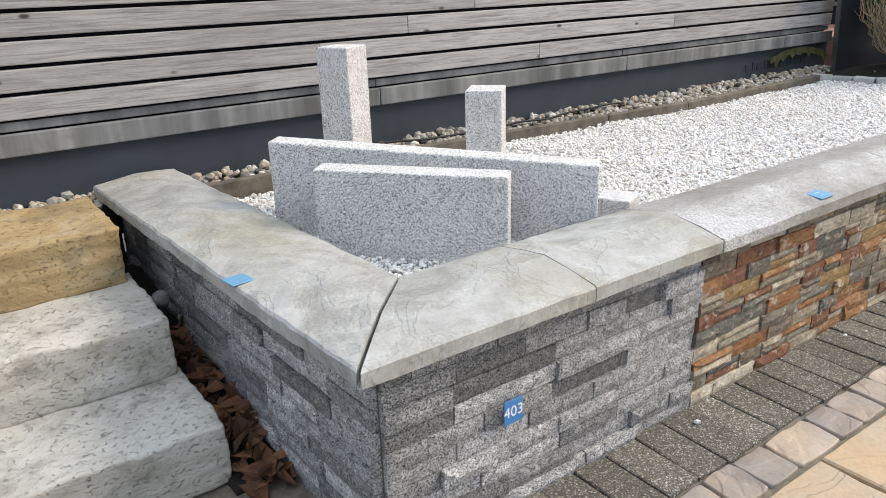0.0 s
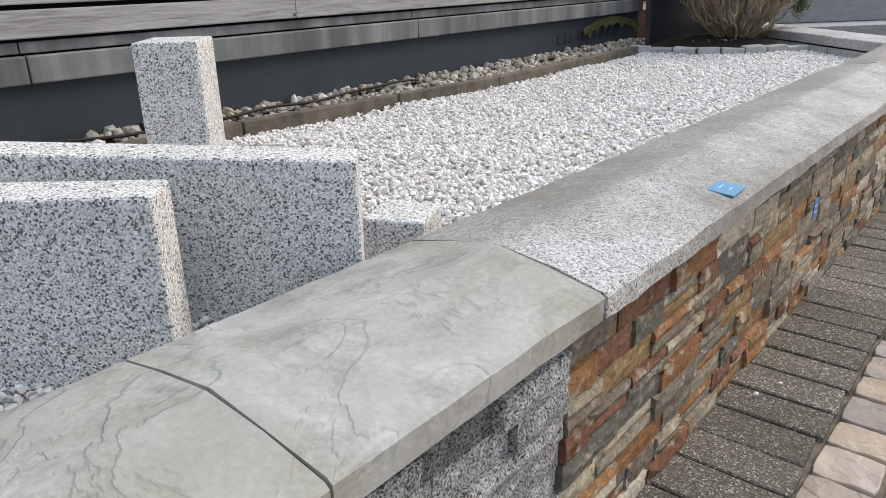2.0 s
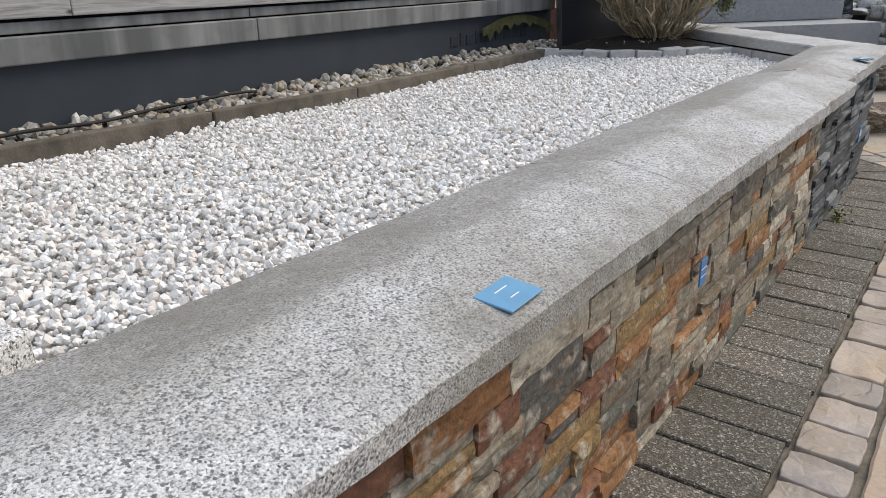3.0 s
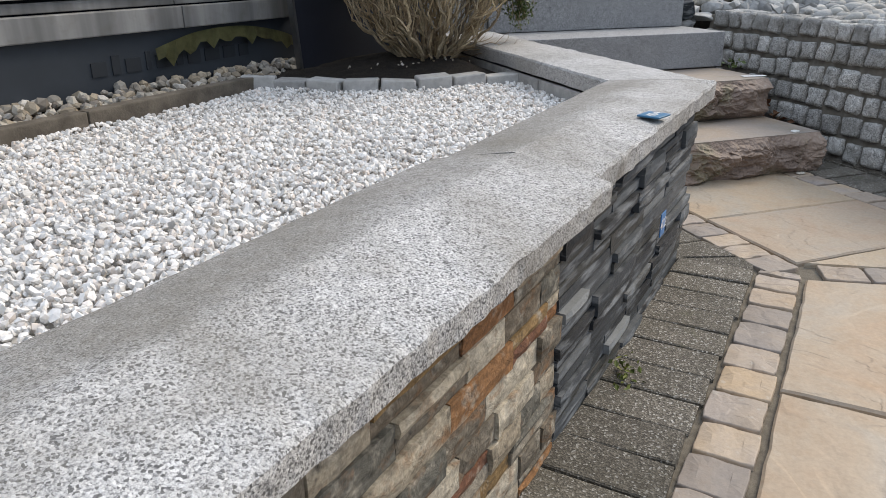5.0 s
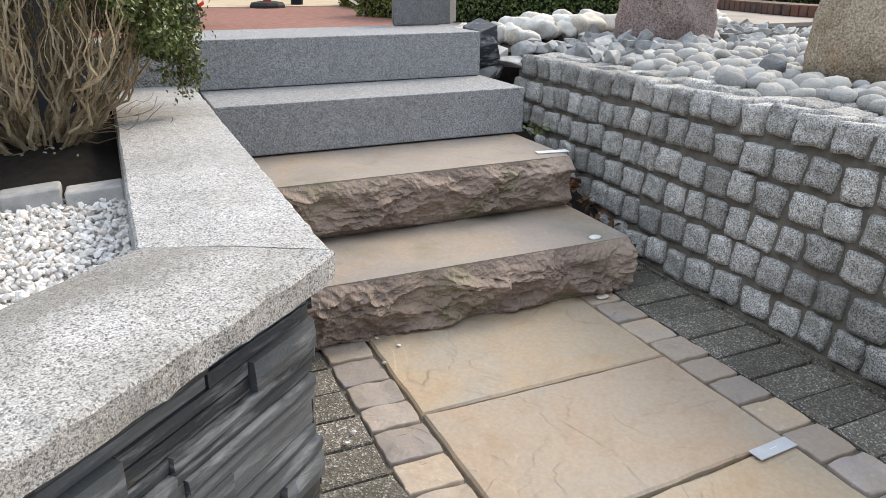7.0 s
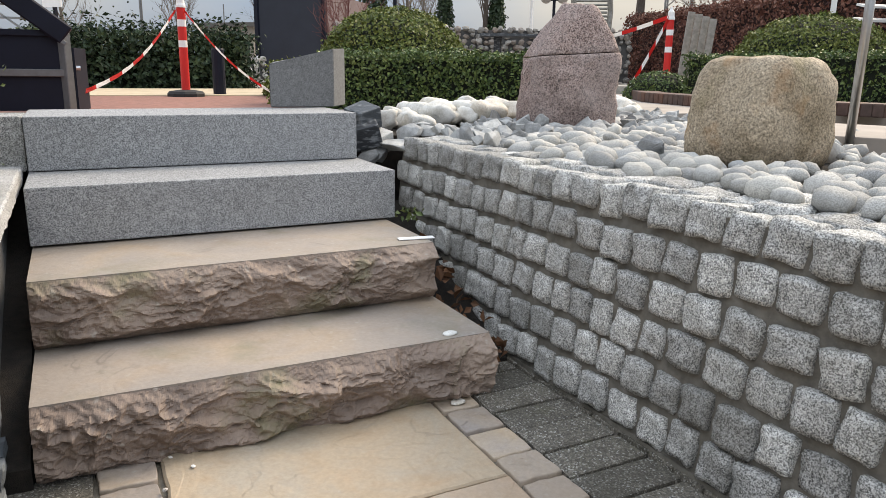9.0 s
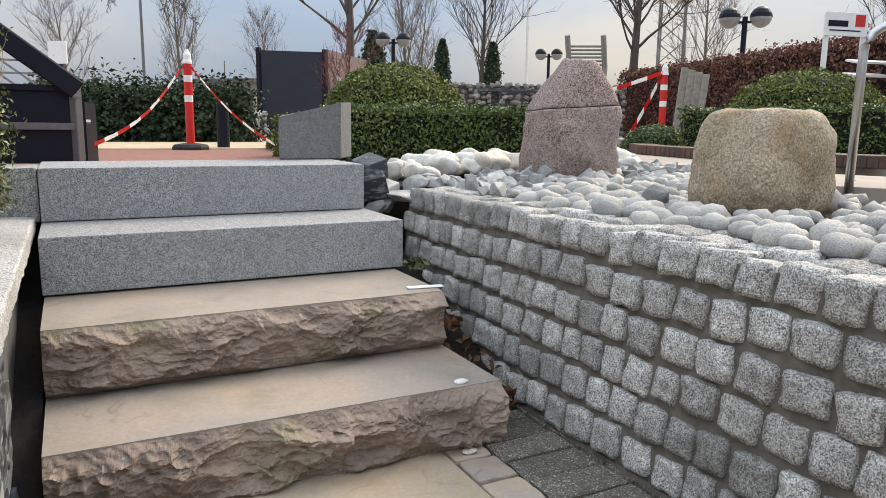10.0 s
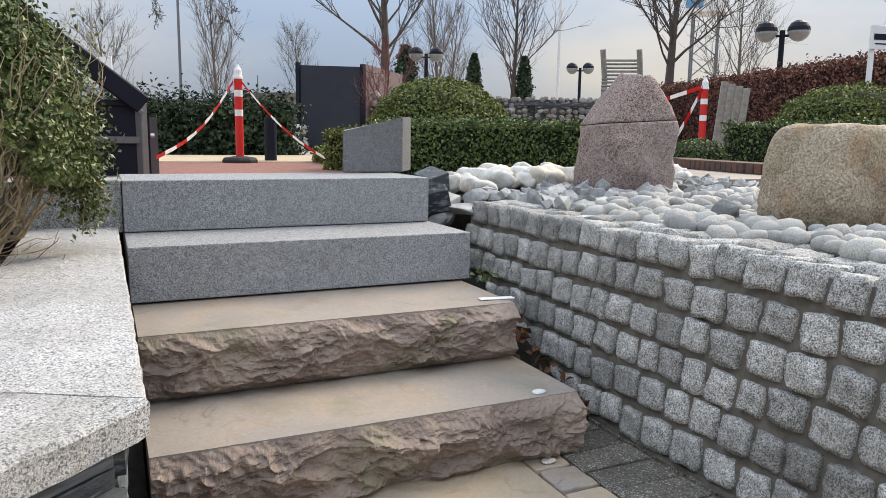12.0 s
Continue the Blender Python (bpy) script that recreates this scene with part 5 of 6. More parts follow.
dome("small rounded box shrub by the path", (12.1, 0.88, 0.62), 0.34, 0.24, 2500, 0.028, BOX_LEAF, 46)
dome("rounded box dome behind the kerbed bed", (12.05, -0.42, 0.92), 0.66, 0.44, 11000, 0.030, DOME_LEAF, 47)
hedge_box("tall copper beech hedge with dry brown leaves", (19.3, 2.25), (12.0, -2.1), 0.7, 0.60, 1.86, 38000, 0.048, BEECH_LEAF, 48, (0.5, -0.85), bump=0.05)
# the beech core takes a reddish near-black, its inner shade as colour
bpy.data.objects["hedge.004"].children[1].data.materials[0] = BEECH_SHADE
hedge_box("dark low planting beside the path", (9.85, 3.90), (9.35, 3.30), 0.45, 0.60, 0.72, 2600, 0.035, DOME_LEAF, 49, (0.8, 0.1), "ground_cover", 0.03, "plant")

# ---- trees ----
def bare_tree(label, x, y, height, radius, seed, spread, up, bark, first=0.22, kids=26):
    """A winter tree: a straight trunk, rising limbs under an oval outline, side shoots and fine twigs."""
    rng = np.random.default_rng(seed)
    ob = thing("tree", label, "tree", "bare winter trees")
    z = PZ - 0.03
    twig = 0.0032 + radius * 0.016

    def shoot(p, d, length, r0, r1, steps, bm, sides=3, sway=0.10):
        pts, q, e = [p.copy()], p.copy(), d.normalized()
        for _ in range(steps):
            e = (e + Vector(rng.normal(size=3)) * sway + Vector((0, 0, up * 0.10))).normalized()
            q = q + e * length / steps
            pts.append(q.copy())
        tube(pts, [r0 + (r1 - r0) * i / steps for i in range(steps + 1)], sides, bm, False)
        return pts

    bm = bmesh.new()
    main = shoot(Vector((x, y, z)), Vector((0.02 * rng.normal(), 0.02 * rng.normal(), 1)), height * 0.97, radius, twig * 1.2, 8, bm, 7, 0.035)
    trunk = part("trunk", bm, bark, ob)
    for k in range(kids):
        f = first + (0.96 - first) * (k + rng.uniform(0.1, 0.9)) / kids
        i = min(int(f * 8), 7)
        p = main[i].lerp(main[i + 1], f * 8 - i)
        g = (f - first) / (1 - first)
        turn = k * 2.4 + rng.uniform(-0.4, 0.4)
        out = Vector((math.cos(turn), math.sin(turn), 0))
        length = height * spread * (0.55 + 0.75 * math.sin(math.pi * min(1.0, 0.25 + 0.72 * g)) - 0.30 * g) * rng.uniform(0.8, 1.15)
        r = max(twig * 1.3, radius * (0.27 - 0.19 * g))
        b2 = bmesh.new()
        limb = shoot(p, out * (0.95 - 0.35 * up) + Vector((0, 0, 0.45 + 0.75 * up)), length, r, twig, 5, b2, 4)
        for j in range(11):
            h = rng.uniform(0.22, 0.98) * 5
            m = min(int(h), 4)
            q = limb[m].lerp(limb[m + 1], h - m)
            d = (limb[m + 1] - limb[m]).normalized() + Vector(rng.normal(size=3)) * 0.55 + Vector((0, 0, 0.25 + 0.3 * up))
            side = shoot(q, d, length * rng.uniform(0.25, 0.5), max(twig, r * 0.4), twig * 0.8, 3, b2)
            for _ in range(4):
                w = side[int(rng.integers(1, 4))]
                shoot(w, (side[-1] - side[0]).normalized() + Vector(rng.normal(size=3)) * 0.55 + Vector((0, 0, 0.3)), length * rng.uniform(0.12, 0.26), twig * 0.8, twig * 0.55, 2, b2)
        part("limb", b2, bark, trunk)
    return ob


bare_tree("bare upright tree against the clouds", 27.4, 19.6, 6.2, 0.09, 61, 0.27, 0.95, BARK_FAR, 0.10, 30)
bare_tree("bare spreading tree behind the container", 20.4, 8.7, 6.8, 0.14, 62, 0.36, 0.50, BARK, 0.28, 26)
bare_tree("bare upright tree with fine twigs", 30.2, 11.3, 6.6, 0.10, 63, 0.26, 0.90, BARK_FAR, 0.12, 28)
bare_tree("bare oval tree behind the stone wall", 29.2, 8.2, 6.4, 0.12, 64, 0.33, 0.75, BARK, 0.22, 28)
bare_tree("bare dark tree behind the beech hedge", 19.5, 2.05, 4.9, 0.12, 65, 0.38, 0.50, BARK, 0.30, 24)
bare_tree("bare many-stemmed tree far behind the hedge", 32.4, 1.1, 5.8, 0.10, 66, 0.36, 0.70, BARK_FAR, 0.12, 28)
bare_tree("bare tree far behind the shelter", 23.5, 20.9, 4.3, 0.08, 67, 0.34, 0.60, BARK_FAR, 0.15, 22)
bare_tree("bare pale tree far off", 33.5, 19.8, 5.0, 0.09, 68, 0.33, 0.75, BARK_FAR, 0.15, 22)
bare_tree("bare tree near the sign", 28.8, -4.2, 5.6, 0.10, 69, 0.36, 0.60, BARK, 0.2, 22)
bare_tree("bare tree far behind the lamp", 34.0, 12.6, 5.6, 0.09, 70, 0.28, 0.80, BARK_FAR, 0.14, 22)
bare_tree("small red-stemmed shrub beside the gabion", 13.6, 5.1, 1.45, 0.016, 72, 0.42, 0.60, plain("red_twig", (0.16, 0.06, 0.055), 0.85), 0.04, 12)
# a near tree whose boughs hang into view over the shelter
ob = thing("tree", "bare tree with boughs reaching over the shelter", "tree", "bare winter trees")
rng = np.random.default_rng(77)
bm = tube([(8.5, 9.4, 0.58), (8.6, 9.3, 1.6), (8.6, 9.2, 2.6), (8.7, 9.1, 4.6)], [0.16, 0.13, 0.11, 0.06], 8)
part("trunk", bm, BARK, ob)
for i, (h, tx, ty, tz) in enumerate(((3.25, 1.35, -2.6, 0.0), (3.4, 1.0, -2.9, 0.0), (3.55, 1.2, -2.2, 0.02), (3.3, 1.15, -2.7, 0.02), (3.48, 1.3, -2.5, 0.0))):
    b2 = branches((8.6, 9.2, h), 3.9, 0.05, rng, 0.45, 5, 6, 0.03, 0.09, 0.20, 6, 9, 0.36, None, (tx, ty, tz), 0.003)
    part("bough", b2, BARK, ob)


def conifer(x, y, z1, r, seed):
    rng = np.random.default_rng(seed)
    ob = thing("conifer", "narrow dark columnar conifer", "tree", "columnar conifers")
    part("trunk", tube([(x, y, PZ - 0.03), (x, y, z1 * 0.9)], [0.06, 0.02], 6), BARK, ob)
    pts, nrm = [], []
    for i in range(2600):
        f, th = rng.uniform() ** 0.8, rng.uniform(0, 2 * math.pi)
        rr = r * (math.sin(math.pi * min(0.97, 0.12 + 0.86 * f)) ** 0.6) * (1 + 0.22 * rng.normal())
        pts.append((x + rr * math.cos(th), y + rr * math.sin(th), 1.0 + (z1 - 1.0) * f))
        nrm.append((math.cos(th), math.sin(th), 0.6))
    foliage("crown", pts, nrm, 0.13, YEW_LEAF, ob, "", seed)


conifer(26.05, 10.82, 3.70, 0.36, 81)
conifer(28.79, 9.52, 3.70, 0.24, 82)
conifer(29.35, 7.87, 3.62, 0.24, 83)

# ---- bollards and barrier tape ----
def bollard(x, y, h, label):
    ob = thing("bollard", label, "bollard", "red and white bollards", (x, y, PZ))
    s = h / 0.8
    part("foot", lathe([(0.155 * s, 0.0), (0.155 * s, 0.022), (0.14 * s, 0.040), (0.06 * s, 0.052)], 10), RUBBER, ob, "black rubber foot")
    rad = 0.035 * s
    zs = [0.05, 0.40, 0.455, 0.565, 0.62, 0.715]
    for i, (z0, z1) in enumerate(zip(zs, zs[1:])):
        part("sleeve", lathe([(rad, z0 * s), (rad, z1 * s)], 16), WHITE if i % 2 else RED, ob, "white reflective band" if i % 2 else "")
    part("cap", lathe([(rad * 1.12, 0.715 * s), (rad * 1.12, 0.73 * s), (rad * 0.95, 0.75 * s), (rad * 0.9, 0.79 * s), (rad * 0.45, 0.815 * s), (rad * 0.3, 0.835 * s)], 14), WHITE, ob, "white plastic top")
    return ob


bollard(9.36, 4.28, 0.755, "red and white plastic bollard with tape on the brick paving")
bollard(13.95, 0.98, 0.95, "red and white plastic bollard beside grey boards")
bollard(15.6, 2.05, 0.85, "far red and white plastic bollard")


def tape(label, a, b, sag, pieces=9, width=0.035):
    ob = thing("barrier_tape", label, "tape", "barrier tapes")
    a, b = Vector(a), Vector(b)
    P = [a.lerp(b, i / (pieces * 3)) - Vector((0, 0, sag * math.sin(math.pi * i / (pieces * 3)))) for i in range(pieces * 3 + 1)]
    for j in range(pieces):
        bm = bmesh.new()
        seg_ = P[j * 3:j * 3 + 4]
        lo = [bm.verts.new(p - Vector((0, 0, width / 2))) for p in seg_]
        hi = [bm.verts.new(p + Vector((0.004 * math.sin(k * 2.0), 0.004, width / 2))) for k, p in enumerate(seg_)]
        for k in range(3):
            bm.faces.new((lo[k], lo[k + 1], hi[k + 1], hi[k]))
        bmesh.ops.solidify(bm, geom=bm.faces[:], thickness=0.001)
        part("stripe", bm, WHITE if j % 2 else RED, ob)


tape("red and white barrier tape from bollard to shelter", (9.34, 4.31, 1.27), (7.55, 3.45, 0.70), 0.10, 9, 0.022)
tape("red and white barrier tape from bollard to hedge", (9.37, 4.26, 1.27), (8.85, 3.02, 0.63), 0.08, 9, 0.022)
tape("red and white barrier tape falling to the ground", (13.93, 0.99, 1.50), (13.4, 1.35, 0.65), 0.03, 6, 0.07)
tape("red and white barrier tape across the seating corner", (13.95, 0.98, 1.50), (18.2, 3.6, 1.35), 0.12, 11, 0.05)

ob = thing("post", "short dark round post behind the bollard", "post", at=(9.78, 4.28, PZ))
part("shaft", lathe([(0.052, 0), (0.052, 0.37), (0.046, 0.385)], 14), BLACK, ob)

# ---- black shelter with mesh under a sloping roof ----
ob = thing("shelter", "small black metal shelter with a sloping roof and wire mesh", "shelter")
c_r = Vector((7.39, 3.36, 0))
dl = Vector((-0.72, 0.70, 0)).normalized()
db = Vector((0.80, 0.60, 0)).normalized()


def bar(a, b, r, m, name="frame_bar", label=""):
    a, b = Vector(a), Vector(b)
    d = (b - a)
    bm = box(-r, r, -r, r, 0, d.length, r * 0.15, 1)
    o = part(name, bm, m, ob, label)
    o.matrix_world = Matrix.Translation(a) @ d.to_track_quat("Z", "Y").to_matrix().to_4x4()


up = Vector((0, 0, 1))
for q in (c_r, c_r + dl * 1.3):
    bar(q + up * PZ, q + up * 1.0, 0.022, ALU, "corner_post", "dull aluminium post")
bar(c_r + up * 0.995, c_r + dl * 1.3 + up * 0.995, 0.015, BLACK)
bar(c_r + up * 0.805, c_r + dl * 1.3 + up * 0.805, 0.018, ALU)
for z0, z1 in ((0.62, 0.787), (0.823, 0.98)):
    a, b = c_r + dl * 0.022, c_r + dl * 1.28
    part("side_panel", prism([tuple(a[:2]), tuple((a + db * 0.02)[:2]), tuple((b + db * 0.02)[:2]), tuple(b[:2])], z0, z1), BLACK, ob, "black infill panel")
part("end_panel", prism([tuple((c_r - dl * 0.02 + db * 0.03)[:2]), tuple((c_r - dl * 0.035 + db * 0.03)[:2]), tuple((c_r - dl * 0.035 + db * 0.35)[:2]), tuple((c_r - dl * 0.02 + db * 0.35)[:2])], PZ, 0.93), BLACK, ob)
part("lock", lathe([(0.012, 0), (0.012, 0.02)], 10), STEEL, ob).matrix_world = pose(*(c_r - dl * 0.036 + db * 0.04 + up * 0.83), 90, 0, 45)
r0, r1 = c_r - dl * 0.015 + up * 0.985, c_r + dl * 0.9 + up * 1.70
for s in (0.0,):
    bar(r0 + db * s, r1 + db * s, 0.050, BLACK, "roof_rafter", "black roof edge")
bar(r0 + db * -0.035 - up * 0.04, r1 + db * -0.035 - up * 0.04, 0.010, ALU, "drip_strip", "bare metal strip")
d_r = r1 - r0
n_dl = (d_r - up * d_r.z).length
for i in range(1, 9):
    s0 = i * 0.095
    a_, b_ = c_r + dl * (s0 - 0.03) + up * 1.0, c_r + dl * 0.9 + up * (1.0 + (0.93 - s0) * d_r.z / n_dl)
    bar(a_, b_, 0.005, STEEL, "mesh_wire")
for i in range(1, 9):
    z = 1.0 + 0.062 * i
    p = r0.lerp(r1, (z - r0.z) / d_r.z)
    q = c_r + dl * 0.9
    bar(p, Vector((q.x, q.y, z)), 0.005, STEEL, "mesh_wire")

# ---- container, gabions, stone wall, far buildings ----
ob = thing("screen_wall", "anthracite flat screen wall beside a gabion", "wall panel")
part("panel", prism([(14.40, 7.05), (14.92, 6.22), (14.98, 6.26), (14.46, 7.09)], PZ - 0.03, 1.93), SHEET_DARK, ob)
for p in ((14.385, 7.07), (14.91, 6.21)):
    part("corner_post", box(p[0] - 0.03, p[0] + 0.03, p[1] - 0.03, p[1] + 0.03, PZ - 0.03, 1.97), BLACK, ob)
ob = thing("screen_wall", "reddish grey side of a flat screen wall", "wall panel")
part("panel", prism([(15.0, 6.20), (16.95, 6.50), (16.95, 6.56), (15.0, 6.26)], 1.0, 1.98), plain("mauve_board", (0.19, 0.135, 0.135), 0.8), ob)


def gabion(label, a, b, depth, z0, z1, pitch, seed, material=GABION):
    rng = np.random.default_rng(seed)
    a, b = Vector((*a, 0)), Vector((*b, 0))
    d = (b - a)
    w = Vector((-d.y, d.x, 0)).normalized()
    ob = thing("gabion_wall", label, "gabion", "dry stone walls")
    pts = []
    for s in np.arange(0, d.length, pitch):
        for z in np.arange(z0 + pitch * 0.4, z1, pitch * 0.8):
            pts.append(a + d.normalized() * (s + rng.uniform(-0.3, 0.3) * pitch) + w * rng.uniform(-0.02, 0.02) + Vector((0, 0, z + rng.uniform(-0.2, 0.2) * pitch)))
    scatter("stones", np.array(pts), rng.uniform(0.45, 0.68, len(pts)) * pitch, material, 0.75, 0.2, ob, "", seed)
    lo, hi = a + w * 0.03, b + w * 0.03
    bm = prism([tuple(lo[:2]), tuple(hi[:2]), tuple((hi + w * depth)[:2]), tuple((lo + w * depth)[:2])], z0, z1 - 0.05)
    bmesh.ops.recalc_face_normals(bm, faces=bm.faces[:])
    part("core", bm, CORE, ob)


gabion("gabion of brown rubble beside the dark screen", (15.15, 6.10), (16.2, 4.9), 0.5, 0.6, 1.50, 0.13, 91)
gabion("dry stone wall of grey rubble behind the dome", (16.4, 5.05), (17.7, 1.9), 0.6, 0.6, 1.56, 0.12, 92)
gabion("pale rubble gabion beyond the yew hedge", (13.6, 7.15), (14.1, 6.75), 0.3, 0.6, 1.02, 0.10, 93, islands("pale_rubble", ((0.0, (0.36, 0.35, 0.32)), (1.0, (0.62, 0.60, 0.56))), 0.85))
ob = thing("table_slab", "dark stone tabletop before the dry stone wall", "table")
part("top", prism([(15.6, 3.9), (16.1, 2.4), (16.6, 2.55), (16.1, 4.05)], 1.36, 1.40), SLATE, ob)
for p in ((15.9, 3.7), (16.3, 2.7)):
    part("leg", box(p[0] - 0.05, p[0] + 0.05, p[1] - 0.05, p[1] + 0.05, PZ - 0.02, 1.36), SLATE, ob)
ob = thing("building", "far low building with a flat roof beyond the trees", "building")
part("wall", box(36, 40, 22.3, 25.6, 0.5, 2.75), FAR_GREY, ob)
part("roof", box(35.8, 40.2, 22.1, 25.8, 2.75, 2.95), plain("roof_edge", (0.10, 0.095, 0.09), 0.8), ob)
for y in (22.8, 23.7, 24.6):
    part("window", box(35.95, 36.0, y, y + 0.6, 1.4, 2.2, 0.01), SHEET_DARK, ob)
ob = thing("building", "long low building far beyond the forecourt", "building")
part("wall", box(60, 66, -14, 13, 0.5, 3.0), plain("far_wall", (0.30, 0.29, 0.28), 0.85, 0, 0.15, 0.5), ob)
part("roof", box(59.6, 66.4, -14.4, 13.4, 3.0, 3.3), plain("far_roof", (0.16, 0.15, 0.15), 0.8), ob)

# ---- lamps, masts, sign, rail, seating ----
def globe_lamp(x, y, z1, label, s=1.0):
    ob = thing("street_lamp", label, "street lamp", "twin globe lamps")
    part("pole", lathe([(0.07 * s, PZ - 0.03), (0.06 * s, z1)], 10, None, (x, y)), BLACK, ob)
    side = Vector((y - 0.3, 4.5 - x, 0)).normalized()
    for k in (-1, 1):
        p = Vector((x, y, z1 - 0.02)) + side * 0.33 * s * k
        part("arm", tube([(x, y, z1 - 0.12 * s), tuple((Vector((x, y, z1 - 0.12 * s)) + side * 0.33 * s * k))], 0.03 * s, 6), BLACK, ob)
        r = 0.235 * s
        low = lathe([(0.01, p.z - r), (r * 0.4, p.z - r * 0.92), (r * 0.75, p.z - r * 0.66), (r * 0.96, p.z - r * 0.28), (r, p.z)], 16, None, (p.x, p.y))
        globe = part("globe", low, plain("milky_globe", (0.27, 0.265, 0.255), 0.35) if k < 0 else bpy.data.materials["milky_globe"], ob, "milky lower half of the globe", True)
        top = lathe([(r * 1.03, p.z), (r * 0.96, p.z + r * 0.35), (r * 0.72, p.z + r * 0.72), (r * 0.35, p.z + r * 0.95), (0.01, p.z + r)], 16, None, (p.x, p.y))
        part("hood", top, BLACK, globe, "dark upper half of the globe")


globe_lamp(24.5, 9.41, 3.25, "twin-globe street lamp behind the dome", 0.9)
globe_lamp(33.74, 6.91, 3.62, "far twin-globe street lamp", 0.95)
globe_lamp(21.47, 0.01, 3.12, "twin-globe street lamp behind the beech hedge", 0.92)


def mast(x, y, z1, r, label, m):
    ob = thing("mast", label, "mast", "far masts")
    part("shaft", lathe([(r, PZ - 0.03), (r * 0.6, z1)], 8, None, (x, y)), m, ob)
    return ob


mast(26.63, 20.53, 9.5, 0.06, "tall grey floodlight mast", ALU)
mast(31.6, 7.24, 10.0, 0.07, "tall white flagpole beyond the hedges", WHITE)
mast(40.0, 8.4, 3.6, 0.05, "far thin white pole", WHITE)
mast(40.0, 27.0, 4.2, 0.05, "far grey lamp post", ALU)
mast(33.0, -5.1, 7.5, 0.06, "tall grey pole behind the sign", ALU)

ob = thing("lattice_tower", "slender steel lattice tower with a blue and white banner box", "tower")
tc = Vector((44.4, 3.05, 0))
for i in (-1, 1):
    for j in (-1, 1):
        part("leg", tube([(tc.x + i * 0.6, tc.y + j * 0.6, PZ - 0.03), (tc.x + i * 0.6, tc.y + j * 0.6, 7.1)], 0.05, 5), ALU, ob)
for k in range(6):
    z = 0.8 + k * 1.05
    part("brace", tube([(tc.x - 0.6, tc.y - 0.6, z), (tc.x - 0.6, tc.y + 0.6, z + 1.05)], 0.03, 4), ALU, ob)
    part("brace", tube([(tc.x - 0.6, tc.y + 0.6, z), (tc.x - 0.6, tc.y - 0.6, z + 1.05)], 0.03, 4), ALU, ob)
part("banner_box", box(tc.x - 0.95, tc.x + 0.95, tc.y - 0.95, tc.y + 0.95, 7.1, 9.0, 0.03), WHITE, ob)
part("banner", box(tc.x - 0.97, tc.x - 0.955, tc.y + 0.1, tc.y + 0.9, 7.3, 8.9), PALE_TAG, ob, "blue banner panel")

ob = thing("sign", "white supplier sign with red mark on two posts", "sign")
sd = (Vector((13.55, -1.12, 0)) - Vector((13.25, -0.68, 0))).normalized()
s_a = Vector((13.28, -0.66, 0))
for k, zt in ((0.0, 2.03), (0.46, 2.03)):
    p = s_a + sd * k
    part("post", box(p.x - 0.025, p.x + 0.025, p.y - 0.025, p.y + 0.025, PZ - 0.03, zt), WHITE, ob)
bm = box(-0.03, 0.49, -0.012, 0.012, 1.80, 2.04, 0.004)
TURN_S = math.degrees(math.atan2(sd.y, sd.x))
face = part("board", bm, WHITE, ob)
face.matrix_world = pose(s_a.x - 0.04, s_a.y, 0, 0, 0, TURN_S)
for x0, x1, z0, z1, m in ((0.0, 0.24, 1.895, 1.955, BLACK), (0.33, 0.45, 1.90, 2.02, RED), (0.02, 0.40, 1.85, 1.862, BLACK)):
    o = part("print_bar", box(x0, x1, -0.016, -0.012, z0, z1), m, ob)
    o.matrix_world = pose(s_a.x - 0.04, s_a.y, 0, 0, 0, TURN_S)
for z in (1.42, 1.55):
    o = part("leaflet_shelf", box(0.0, 0.46, -0.14, 0.02, z, z + 0.02), WHITE, ob)
    o.matrix_world = pose(s_a.x, s_a.y, 0, 12, 0, TURN_S)

ob = thing("handrail", "curved brushed steel handrail beside the pebbles", "handrail")
pts = [(7.70, -0.20, 0.55), (7.72, -0.205, 1.10)]
for i in range(7):
    a = math.pi / 2 * i / 6
    pts.append((7.72 + 0.0, -0.205 - 0.10 * (1 - math.cos(a)), 1.13 + 0.10 * math.sin(a)))
pts.append((7.55, -0.75, 1.23))
part("tube", tube(pts, 0.0165, 12), STEEL, ob, "", True)

ob = thing("garden_bench", "curved slatted timber lounger behind the red boulder", "bench")
for k in (0.0, 0.62):
    part("side_frame", tube([(18.2 + k * 0.25, 3.05 - k, 0.62), (18.25 + k * 0.25, 3.0 - k, 1.9), (18.05 + k * 0.25, 3.02 - k, 2.45)], 0.05, 6), PATIO_TIMBER, ob)
for i in range(9):
    z = 1.75 + i * 0.065
    part("slat", tube([(18.2, 3.05, z), (18.36, 2.43, z)], 0.022, 5), PATIO_TIMBER, ob)
ob = thing("board_stack", "grey timber boards leaning upright beside the bollard", "boards")
for k in range(4):
    o = part("board", box(-0.042, 0.042, -0.015, 0.015, 0, 0.98 - 0.03 * k, 0.004), PATIO_TIMBER, ob)
    o.matrix_world = pose(14.50 - 0.02 * k, 0.86 - 0.09 * k, PZ, 3, 4, -70)
ob = thing("deck_step", "low grey timber deck by the path", "deck")
part("deck", prism([(13.6, 1.75), (13.4, 1.1), (14.5, 0.9), (14.7, 1.6)], PZ - 0.01, 0.69), PATIO_TIMBER, ob)
ob = thing("small_sign", "small white notice board on a post", "sign")
part("post", box(13.90, 13.95, 10.6, 10.65, PZ - 0.03, 1.8), BLACK, ob)
part("board", box(13.86, 13.885, 10.42, 10.82, 1.74, 2.1, 0.004), WHITE, ob)

